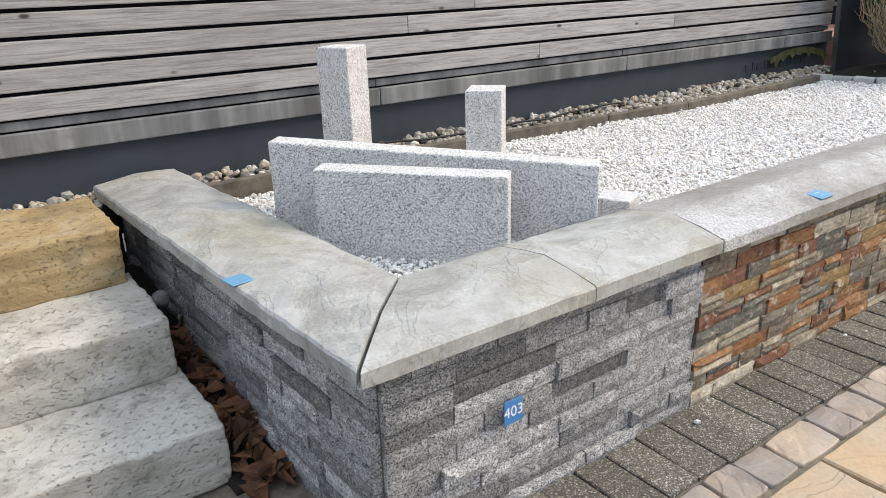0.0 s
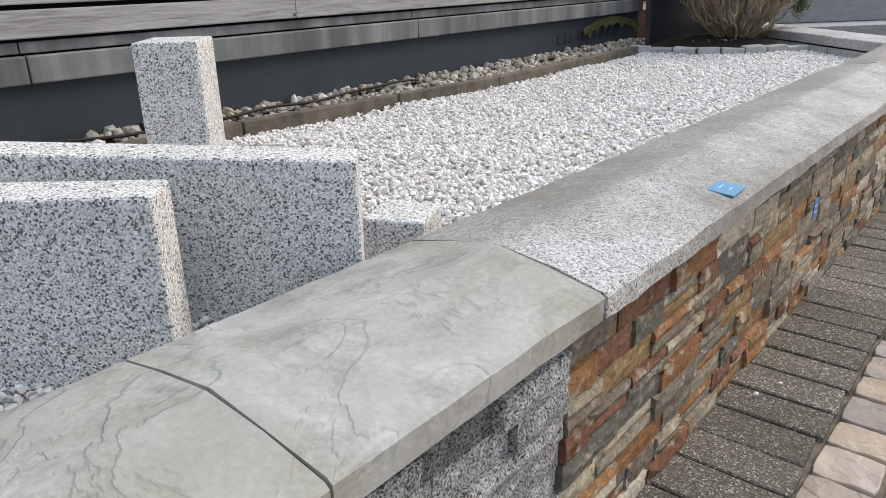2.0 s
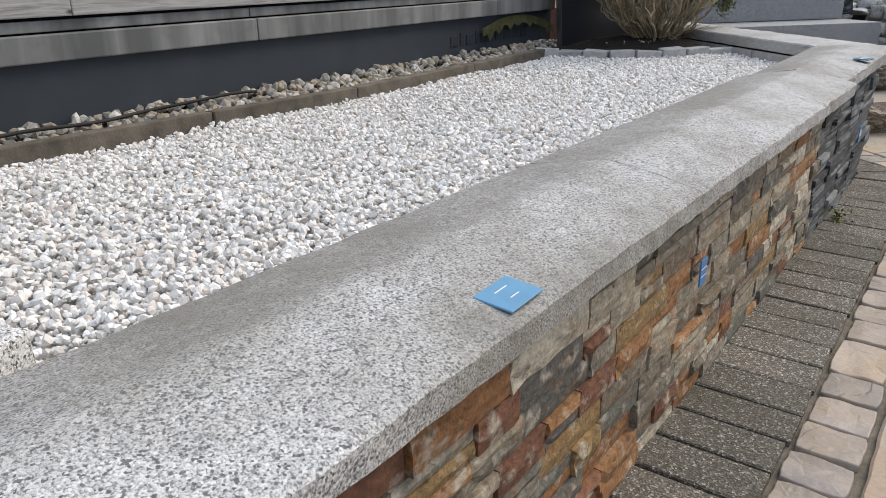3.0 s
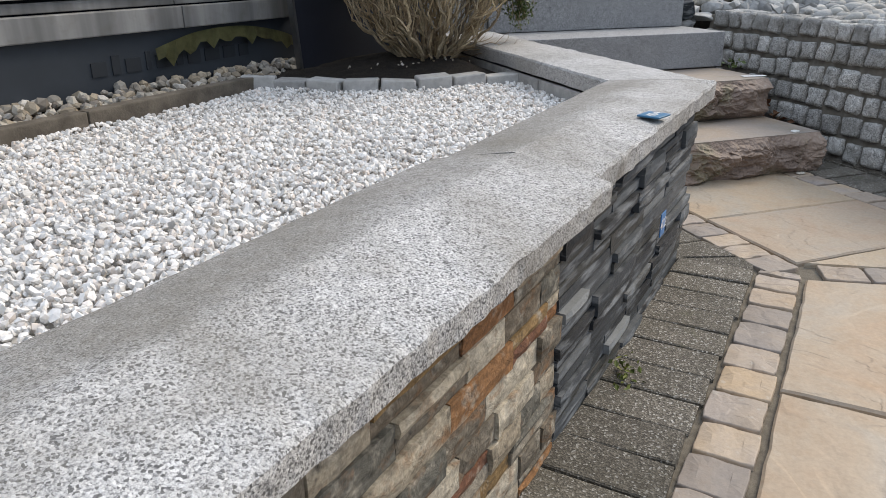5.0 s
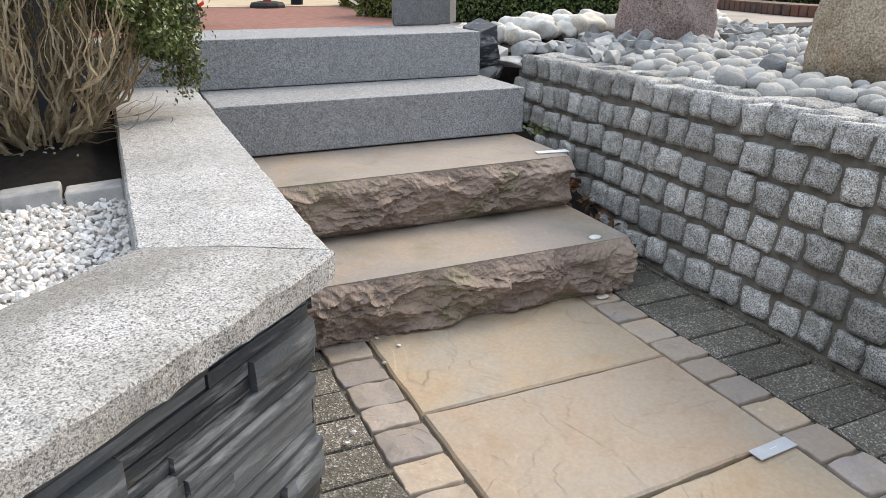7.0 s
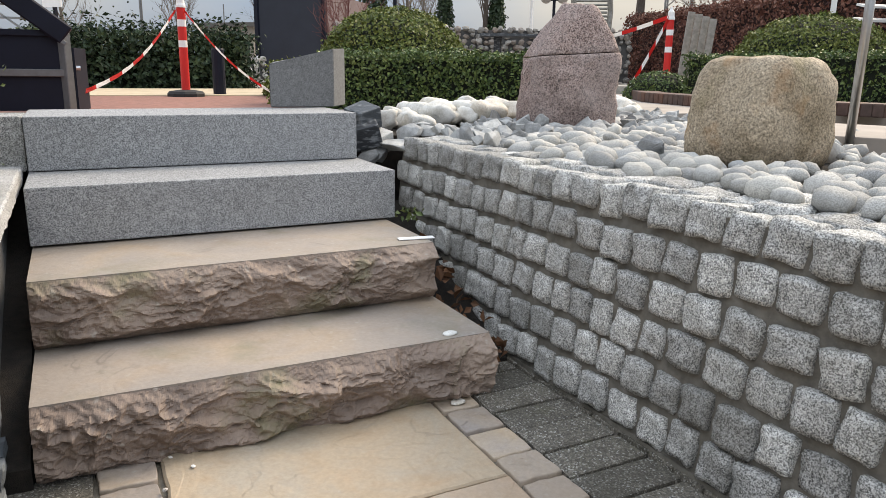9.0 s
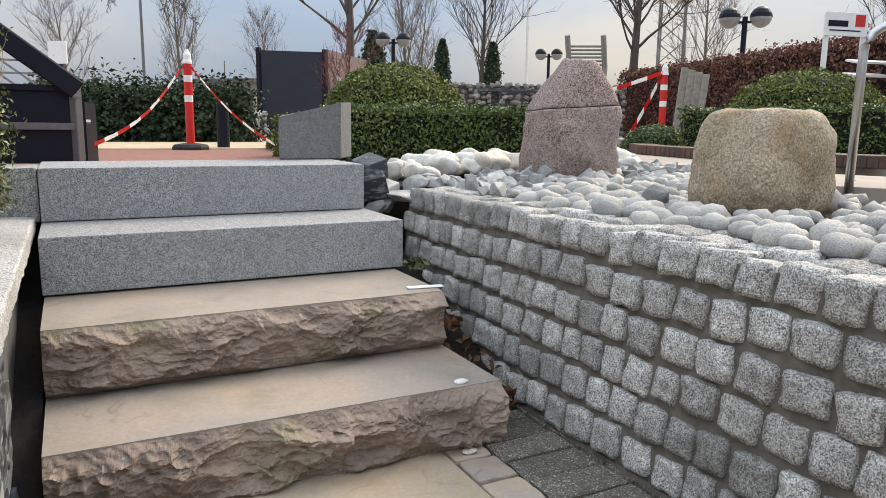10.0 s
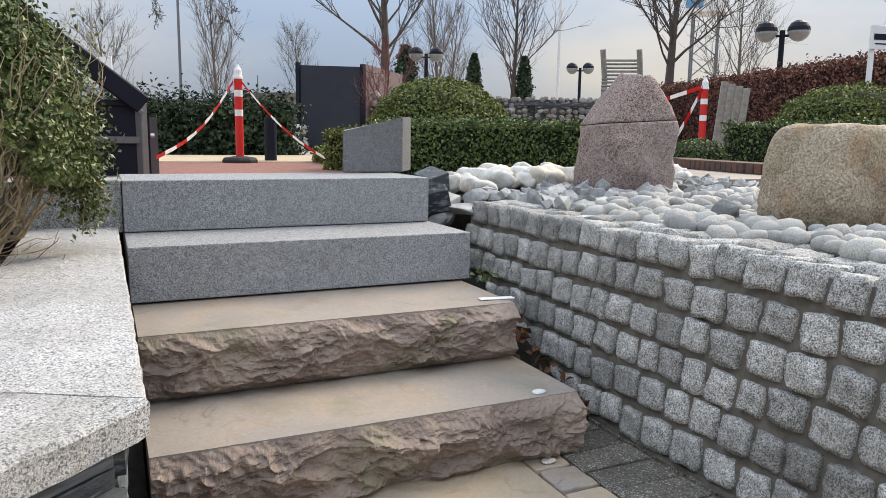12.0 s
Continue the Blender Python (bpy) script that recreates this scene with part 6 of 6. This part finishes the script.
# brick-on-edge kerb of the raised round bed
ring_k = thing("kerb_ring", "kerb of dark brown bricks on edge round a bed", "kerb", kind="structure")
bmk = box(-0.034, 0.034, -0.11, 0.11, 0, 0.085, 0.010, 2)
mk = bpy.data.meshes.new("brick")
bmk.to_mesh(mk)
bmk.free()
mk.materials.append(BRICK_KERB)
ctrl = [Vector(p) for p in ((11.95, 1.02), (11.3, 0.86), (10.55, 0.34), (10.0, -0.35), (9.7, -1.1), (9.55, -1.9))]
arc = []
for a, b in zip(ctrl, ctrl[1:]):
    for i in range(12):
        arc.append(a.lerp(b, i / 12))
for a, b in zip(arc, arc[1:]):
    o = new("brick", mk)
    o.parent = ring_k
    d = b - a
    o.matrix_world = pose(a.x, a.y, 0.60, 0, 0, math.degrees(math.atan2(d.y, d.x)))
bm = prism([(7.75, -0.05), (7.55, -0.85), (8.3, -1.0), (8.6, -0.2)], 0.40, 0.625, 0.004)
tagged(part("path_slab", bm, PLAZA), "pale stone path slab at the foot of the handrail", "slab")

# ---- pebbles, rubble and white rocks in the upper bed ----
def stone_meshes(name, material, count, subdiv, rough, flat, seed, smooth=True, power=2.0):
    out = []
    for k in range(count):
        bm = bmesh.new()
        bmesh.ops.create_icosphere(bm, subdivisions=subdiv, radius=1.0)
        for v in bm.verts:
            c = v.co.copy()
            s = (abs(c.x) ** power + abs(c.y) ** power + abs(c.z) ** power) ** (-1 / power)
            c = c * s * (1 + rough * noise.noise(c * 1.1 + Vector((seed + k * 3.1, 0, 0))) + rough * 0.4 * noise.noise(c * 3 + Vector((0, seed + k, 0))))
            v.co = Vector((c.x, c.y * (0.72 + 0.2 * ((k * 37) % 5) / 5), c.z * flat))
        me = bpy.data.meshes.new(name)
        bm.to_mesh(me)
        bm.free()
        if smooth:
            me.polygons.foreach_set("use_smooth", [True] * len(me.polygons))
        me.materials.append(material)
        out.append(me)
    return out


rng = np.random.default_rng(51)
PEB = stone_meshes("pebble", PEBBLE, 7, 2, 0.22, 0.62, 3)
RUB = []
for k in range(9):
    bm = bmesh.new()
    for _ in range(13):
        v = Vector(rng.normal(size=3)).normalized()
        bm.verts.new(Vector((v.x * 1.15, v.y * 0.85, v.z * 0.72)) * rng.uniform(0.82, 1.1))
    hull = bmesh.ops.convex_hull(bm, input=bm.verts[:])
    for v in [v for v in bm.verts if not v.link_faces]:
        bm.verts.remove(v)
    bmesh.ops.bevel(bm, geom=bm.edges[:], offset=0.045, segments=1, affect="EDGES")
    me = bpy.data.meshes.new("rubble_stone")
    bm.to_mesh(me)
    bm.free()
    me.materials.append(RUBBLE)
    RUB.append(me)
WHT = stone_meshes("white_rock", WHITE_ROCK, 6, 3, 0.38, 0.66, 15, True, 2.6)
bed_p = thing("pebble_bed", "bed of rounded grey beach pebbles", "pebbles", kind="structure")
bed_w = thing("rock_bed", "bed of white rocks and grey rubble under the hedge", "rocks", kind="structure")


def drop(mesh, parent, u, n, z, size, tilt=18):
    o = new(mesh.name.split(".")[0], mesh)
    o.parent = parent
    o.matrix_world = pose(*at(u, n, z), rng.uniform(-tilt, tilt), rng.uniform(-tilt, tilt), rng.uniform(0, 360)) @ Matrix.Diagonal((size, size, size, 1))


b1, b2 = (Vector((8.10, 0.955, 0)) - S0), (Vector((7.02, 0.135, 0)) - S0)
rocks = [(b1.dot(SU), b1.dot(SN), 0.20), (b2.dot(SU), b2.dot(SN), 0.22)]
far_peb = []
u = 1.50
while u < 3.3:
    n_ = -1.1
    while n_ < 1.9:
        q = (u + rng.uniform(-0.03, 0.03), n_ + rng.uniform(-0.03, 0.03))
        edge_n = 1.0 + 0.30 * (q[0] - 1.5) + 0.08 * math.sin(q[0] * 7)
        clear = all((q[0] - a) ** 2 + (q[1] - b) ** 2 > r * r for a, b, r in rocks)
        if clear and (q[0] < 2.5 or q[1] > 0.1 + 0.5 * (q[0] - 2.5)):
            if q[1] < edge_n - 0.30:
                size = rng.uniform(0.030, 0.058)
                if q[0] < 2.15:
                    drop(pick(rng, PEB), bed_p, *q, 0.586 + rng.uniform(-0.008, 0.02), size)
                else:
                    far_peb.append((*at(*q)[:2], 0.586 + rng.uniform(-0.008, 0.02), size))
            elif q[1] < edge_n + 0.34:
                drop(pick(rng, RUB), bed_w, *q, 0.594 + rng.uniform(-0.012, 0.022), rng.uniform(0.036, 0.070), 40)
        n_ += 0.073
    u += 0.073
for u0, u1, n0, n1, z, s0, s1, k in ((1.32, 3.0, 1.62, 1.90, 0.622, 0.055, 0.095, 46), (1.30, 1.60, 1.50, 1.66, 0.60, 0.05, 0.08, 7), (2.6, 3.3, 1.75, 2.2, 0.62, 0.06, 0.10, 12)):
    for i in range(k):
        drop(pick(rng, WHT), bed_w, rng.uniform(u0, u1), rng.uniform(n0, n1), z + rng.uniform(-0.01, 0.03), rng.uniform(s0, s1), 25)
for u, n_, z, s in ((1.30, 1.13, 0.56, 0.085), (1.24, 1.17, 0.52, 0.06), (1.37, 1.17, 0.59, 0.06), (1.18, 1.14, 0.50, 0.05)):
    drop(pick(rng, RUB), bed_w, u, n_, z, s, 40)
drop(RUB[2], bed_p, 1.78, 0.18, 0.615, 0.075, 30)

far_peb = np.array(far_peb)
tagged(scatter("beach_pebbles", far_peb[:, :3], far_peb[:, 3], islands("far_pebble", ((0.0, (0.26, 0.26, 0.255)), (0.35, (0.42, 0.41, 0.385)), (0.7, (0.35, 0.355, 0.35)), (1.0, (0.50, 0.485, 0.445))), 0.72, 150, 0.2), 0.62, 0.05, seed=17), "rounded grey beach pebbles round the tan boulder", "pebbles", kind="stuff")
bpy.data.objects["beach_pebbles"].data.polygons.foreach_set("use_smooth", [True] * len(bpy.data.objects["beach_pebbles"].data.polygons))

# ---- split-stone facings ----
def ledge_mesh(name, material, seed, rough=0.16):
    """A split stone of unit size: length on x, height on z, its rough front at y = -1."""
    bm = bmesh.new()
    nx, nz = 5, 2
    g = [[bm.verts.new((i / nx, -1 + rough * noise.noise(Vector((i * 0.9 + seed * 5.3, j * 1.3, seed))) + (0.20 if i in (0, nx) or j in (0, nz) else 0), j / nz)) for i in range(nx + 1)] for j in range(nz + 1)]
    for a, b in zip(g, g[1:]):
        for i in range(nx):
            bm.faces.new((a[i], a[i + 1], b[i + 1], b[i]))
    rim = g[0] + [r[-1] for r in g[1:]] + g[-1][-2::-1] + [r[0] for r in g[-2:0:-1]]
    back = [bm.verts.new((v.co.x, 0.35, v.co.z)) for v in rim]
    k = len(rim)
    for i in range(k):
        bm.faces.new((rim[(i + 1) % k], rim[i], back[i], back[(i + 1) % k]))
    bmesh.ops.recalc_face_normals(bm, faces=bm.faces[:])
    me = bpy.data.meshes.new(name)
    bm.to_mesh(me)
    bm.free()
    me.materials.append(material)
    return me


def facing(parent, a, b, meshes, seed, lengths, depths, z0=-0.012, z1=0.471, course=0.0484, split=0.0, merge=0.0):
    """Courses of split stones along a wall from a to b, seen from its right-hand side."""
    rng = np.random.default_rng(seed)
    a, b = Vector((*a, 0)), Vector((*b, 0))
    d = (b - a).normalized()
    turn = math.degrees(math.atan2(d.y, d.x))
    L = (b - a).length
    rows_ = int(round((z1 - z0) / course))
    h = (z1 - z0) / rows_
    for r in range(rows_):
        s = 0.0
        while s < L - 0.004:
            w = rng.uniform(*lengths)
            if r % 2 and s == 0.0:
                w *= 0.55
            if L - s - w < lengths[0] * 0.6:
                w = L - s
            pieces = ((0, h),) if rng.random() > split else ((0, h * 0.52), (h * 0.52, h))
            for lo, hi in pieces:
                o = new("split_stone", pick(rng, meshes))
                o.parent = parent
                dep = rng.choice(depths) + rng.uniform(-0.002, 0.003)
                p = a + d * (s + 0.0006)
                o.matrix_world = pose(p.x, p.y, z0 + r * h + lo + 0.0006, 0, rng.uniform(-0.4, 0.4), turn + rng.uniform(-0.5, 0.5)) @ Matrix.Diagonal((w - 0.0026, dep, hi - lo - 0.0026, 1))
            s += w


GREY_L = [ledge_mesh("split_granite", GRANITE_LEDGE, k) for k in range(6)]
RUST_L = [ledge_mesh("split_rusty_slate", RUSTY, k + 10, 0.22) for k in range(6)]
SLATE_L = [ledge_mesh("split_dark_slate", SLATE, k + 20, 0.10) for k in range(6)]
facing(wall, (0.575, 1.078), (1.560, 1.078), GREY_L, 101, (0.12, 0.30), (0.013, 0.017, 0.022, 0.029))
facing(wall, (1.563, 1.078), (3.968, 1.078), RUST_L, 102, (0.085, 0.22), (0.012, 0.015, 0.018, 0.022), split=0.32)
facing(wall, (3.972, 1.078), (5.028, 1.078), SLATE_L, 103, (0.13, 0.34), (0.010, 0.015, 0.020, 0.027), split=0.75)
facing(wall_w, (0.487, 2.655), (0.575, 1.080), GREY_L, 104, (0.13, 0.32), (0.012, 0.015, 0.018, 0.024))
facing(wall_e, tuple(at(-0.070, -0.652)[:2]), tuple(at(-0.070, 0.10)[:2]), SLATE_L, 105, (0.10, 0.24), (0.010, 0.014, 0.022), split=0.7)
q0, q1 = at(-0.285, 0.9), at(-0.285, -0.49)
for s in range(4):
    a, b = q0.lerp(q1, s / 4), q0.lerp(q1, (s + 1) / 4 - 0.006)
    w_ = SU * -0.012
    bm = prism([tuple(p[:2]) for p in (a, a + w_, b + w_, b)], 0.40, 0.474)
    bmesh.ops.recalc_face_normals(bm, faces=bm.faces[:])
    part("concrete_block", bm, KERB_GREY, wall_e)

# ---- granite setts of the retaining wall ----
def sett_mesh(name, material, seed, cuts=5):
    bm = bmesh.new()
    bmesh.ops.create_cube(bm, size=2.0)
    bmesh.ops.subdivide_edges(bm, edges=bm.edges[:], cuts=cuts, use_grid_fill=True)
    edge = 0.19
    for v in bm.verts:
        c = v.co.copy()
        core = Vector([max(-1 + edge, min(1 - edge, a)) for a in c])
        out = c - core
        q = core + (out.normalized() * edge if out.length > 1e-6 else out)
        q += noise.noise_vector(c * 0.9 + Vector((seed * 4.7, 0, seed))) * 0.15
        q += noise.noise_vector(c * 2.9 + Vector((seed, 2, 0))) * 0.05
        v.co = q * 0.5
    me = bpy.data.meshes.new(name)
    bm.to_mesh(me)
    bm.free()
    me.polygons.foreach_set("use_smooth", [True] * len(me.polygons))
    me.materials.append(material)
    return me


SETT = [sett_mesh("granite_sett", GRANITE_SETT, k) for k in range(8)]
rng = np.random.default_rng(53)
H_ROW = 0.0965
for r in range(6):
    n_ = 1.09 - (0.05 if r % 2 else 0.0)
    z = 0.012 + H_ROW * (r + 0.5)
    while n_ > -1.95:
        w = rng.uniform(0.084, 0.116)
        o = new("sett", pick(rng, SETT))
        o.parent = wall_c
        depth = 0.13
        o.matrix_world = pose(*at(face_u(z) + depth / 2 + rng.uniform(-0.005, 0.005), n_ - w / 2, z + rng.uniform(-0.006, 0.006)), rng.uniform(-5, 5), 6 + rng.uniform(-3, 3), STAIR_TURN + rng.uniform(-4, 4)) @ Matrix.Diagonal((depth, w - 0.012 - rng.uniform(0, 0.007), H_ROW - 0.013 + rng.uniform(-0.007, 0.003), 1))
        n_ -= w
for row_u in (1.44, 1.545):
    n_ = 1.07
    while n_ > -1.9:
        w = rng.uniform(0.085, 0.125)
        o = new("sett", pick(rng, SETT))
        o.parent = wall_c
        o.matrix_world = pose(*at(row_u + rng.uniform(-0.008, 0.008), n_ - w / 2, 0.545 + rng.uniform(-0.006, 0.006)), rng.uniform(-4, 4), rng.uniform(-4, 4), STAIR_TURN + rng.uniform(-5, 5)) @ Matrix.Diagonal((0.10, w - 0.007, 0.09, 1))
        n_ -= w

# ---- paving: concrete pavers, sandstone setts and slabs ----
paving = thing("pavement", "paving of sandstone slabs edged with setts and dark pavers", "pavement", kind="structure")


def paver_mesh(name, material, seed, bevel=0.035):
    bm = box(-0.5, 0.5, -0.5, 0.5, -1, 0)
    top = [e for e in bm.edges if e.verts[0].co.z > -0.1 and e.verts[1].co.z > -0.1]
    bmesh.ops.bevel(bm, geom=top, offset=bevel, segments=3, affect="EDGES")
    for v in bm.verts:
        v.co += noise.noise_vector(v.co * 1.5 + Vector((seed * 3.3, 0, 0))) * 0.051 * (1 if v.co.z > -0.5 else 0)
    me = bpy.data.meshes.new(name)
    bm.to_mesh(me)
    bm.free()
    me.polygons.foreach_set("use_smooth", [len(p.vertices) < 5 and p.area < 0.25 for p in me.polygons])
    me.materials.append(material)
    return me


def cobble_mesh(name, material, seed):
    """A worn sett of unit size: an uneven rounded outline and a slightly domed, riven top."""
    bm = bmesh.new()
    k = 24
    rings = []
    for scale, z in ((1.0, -1.0), (1.0, -0.10), (0.985, -0.03), (0.95, 0.0), (0.5, 0.02)):
        ring = []
        for i in range(k):
            a = 2 * math.pi * i / k + math.pi / 4
            c, t = math.cos(a), math.sin(a)
            r = 0.5 * (abs(c) ** 18 + abs(t) ** 18) ** (-1 / 18) * (1 + 0.075 * noise.noise(Vector((c * 1.2 + seed * 3.7, t * 1.2, seed))) + 0.03 * noise.noise(Vector((c * 4, t * 4 + seed, 0))))
            ring.append(bm.verts.new((c * r * scale, t * r * scale, z + (0.10 * noise.noise(Vector((c * scale * 1.5, t * scale * 1.5, seed))) if z > -0.5 else 0))))
        rings.append(ring)
    for a, b in zip(rings, rings[1:]):
        for i in range(k):
            bm.faces.new((a[i], a[(i + 1) % k], b[(i + 1) % k], b[i]))
    bm.faces.new(rings[-1])
    me = bpy.data.meshes.new(name)
    bm.to_mesh(me)
    bm.free()
    me.polygons.foreach_set("use_smooth", [p.normal.z < 0.6 for p in me.polygons])
    me.materials.append(material)
    return me


PAV = [paver_mesh("concrete_paver", PAVER, k) for k in range(4)]
BUF = [cobble_mesh("sandstone_sett", SETT_BUFF, k + 7) for k in range(9)]
rng = np.random.default_rng(54)


def lay(name, mesh, x, y, w, d, turn, z=0.0, thick=0.05):
    o = new(name, mesh)
    o.parent = paving
    o.matrix_world = pose(x, y, z + rng.uniform(-0.002, 0.003), rng.uniform(-0.6, 0.6), rng.uniform(-0.6, 0.6), turn + rng.uniform(-0.8, 0.8)) @ Matrix.Diagonal((w, d, thick, 1))


x = 0.42
while x < 4.93:
    lay("paver", pick(rng, PAV), x + 0.056, 0.958, 0.107, 0.222, 0)
    x += 0.1125
x = 0.50
while x < 5.03:
    w = rng.choice((0.105, 0.115, 0.12, 0.13, 0.19), p=(0.25, 0.3, 0.25, 0.14, 0.06))
    w = min(w, 5.06 - x)
    lay("sett", pick(rng, BUF), x + w / 2, 0.781 + rng.uniform(-0.003, 0.003), w - 0.010, 0.112, 0)
    x += w
n_ = -0.015
while n_ > -0.58:
    lay("paver", pick(rng, PAV), *at(0.018, n_ - 0.055)[:2], 0.175, 0.106, STAIR_TURN)
    n_ -= 0.111
n_ = -0.005
while n_ > -0.80:
    w = rng.uniform(0.095, 0.118)
    lay("sett", pick(rng, BUF), *at(0.170, n_ - w / 2)[:2], 0.117, w - 0.008, STAIR_TURN)
    n_ -= w
n_ = 0.005
while n_ > -2.4:
    w = rng.uniform(0.098, 0.130)
    lay("sett", pick(rng, BUF), *at(0.968, n_ - w / 2)[:2], 0.108, w - 0.009, STAIR_TURN)
    n_ -= w
n_ = 0.30
while n_ > -2.4:
    lay("paver", pick(rng, PAV), *at(1.137, n_ - 0.055)[:2], 0.218, 0.106, STAIR_TURN)
    n_ -= 0.111
n_ = 0.15
while n_ > -1.95:
    w = rng.uniform(0.05, 0.11)
    lay("paver", pick(rng, PAV), *at(face_u(0) + 0.022, n_ - w / 2)[:2], 0.034, w - 0.006, STAIR_TURN + rng.uniform(-4, 4), 0.010)
    n_ -= w
A0, A1 = Vector((5.095, 0.712, 0)), Vector((5.335, 0.020, 0))
dd = (A1 - A0).normalized()
s = 0.03
while s < 2.2:
    w = rng.uniform(0.105, 0.135)
    p = A0 + dd * (s + w / 2)
    lay("sett", pick(rng, BUF), p.x, p.y, w - 0.010, 0.106, math.degrees(math.atan2(dd.y, dd.x)))
    s += w
for k, poly in enumerate(([(4.93, 0.848), (5.03, 0.850), (5.022, 1.066), (4.93, 1.066)], [(5.036, 0.852), (5.086, 0.862), (5.125, 0.90), (5.026, 1.060)], [(5.131, 0.908), tuple(at(0.105, -0.590)[:2]), tuple(at(-0.066, -0.590)[:2]), (5.040, 1.062)])):
    part("paver", prism(poly, -0.05, 0.0, 0.003), PAVER, paving)


def slab(poly, seed, z=0.002):
    bm = bmesh.new()
    pts = [Vector((*p, 0)) for p in poly]
    edge = []
    for a, b in zip(pts, pts[1:] + pts[:1]):
        m = max(2, int((b - a).length / 0.05))
        inward = Vector((-(b - a).y, (b - a).x, 0)).normalized()
        for i in range(m):
            q = a.lerp(b, i / m)
            edge.append(q + inward * (0.004 * noise.noise(q * 22 + Vector((seed, 0, 0))) + 0.002))
    lo = [bm.verts.new((q.x, q.y, -0.05)) for q in edge]
    c = sum(edge, Vector()) / len(edge)
    mid = [bm.verts.new((q.x, q.y, z - 0.005)) for q in edge]
    hi = [bm.verts.new((*(q + (c - q).normalized() * 0.006)[:2], z + 0.0015 * noise.noise(q * 9))) for q in edge]
    k = len(edge)
    for i in range(k):
        j = (i + 1) % k
        bm.faces.new((lo[i], lo[j], mid[j], mid[i]))
        bm.faces.new((mid[i], mid[j], hi[j], hi[i]))
    bm.faces.new(hi)
    part("slab", bm, SLAB, paving)


g = 0.005
slab(plan((0.236, -0.4105), (0.910, -0.4105), (0.910, -0.004), (0.236, -0.004)), 1)
slab(plan((0.240, -0.834), (0.910, -0.802), (0.910, -0.4135), (0.237, -0.4135)), 2)
slab([(5.160, 0.705), (5.398, 0.018), tuple(at(0.905, -1.22)[:2]), tuple(at(0.905, -0.808)[:2]), tuple(at(0.262, -0.842)[:2])], 3)
slab([(5.405, 0.005), (5.64, -0.70), tuple(at(0.905, -2.1)[:2]), tuple(at(0.905, -1.232)[:2])], 4)
xs = [0.30, 1.02, 1.615, 2.50, 3.42, 4.372]
for i, (a, b) in enumerate(zip(xs, xs[1:])):
    y0 = 0.10 + (0.08 if i % 2 else -0.04)
    slab([(a + g, y0 + g), (b - g, y0 + g), (b - g, 0.712), (a + g, 0.712)], 10 + i)
    slab([(a + g - 0.2, y0 - 0.62), (b - g - 0.2, y0 - 0.62), (b - g - 0.2, y0 - g), (a + g - 0.2, y0 - g)], 20 + i)
slab([(4.377, 0.05), (5.262, 0.03), (5.028, 0.712), (4.377, 0.712)], 30)
slab([(4.20, -0.62), (5.48, -0.62), (5.265, 0.02), (4.20, 0.04)], 31)
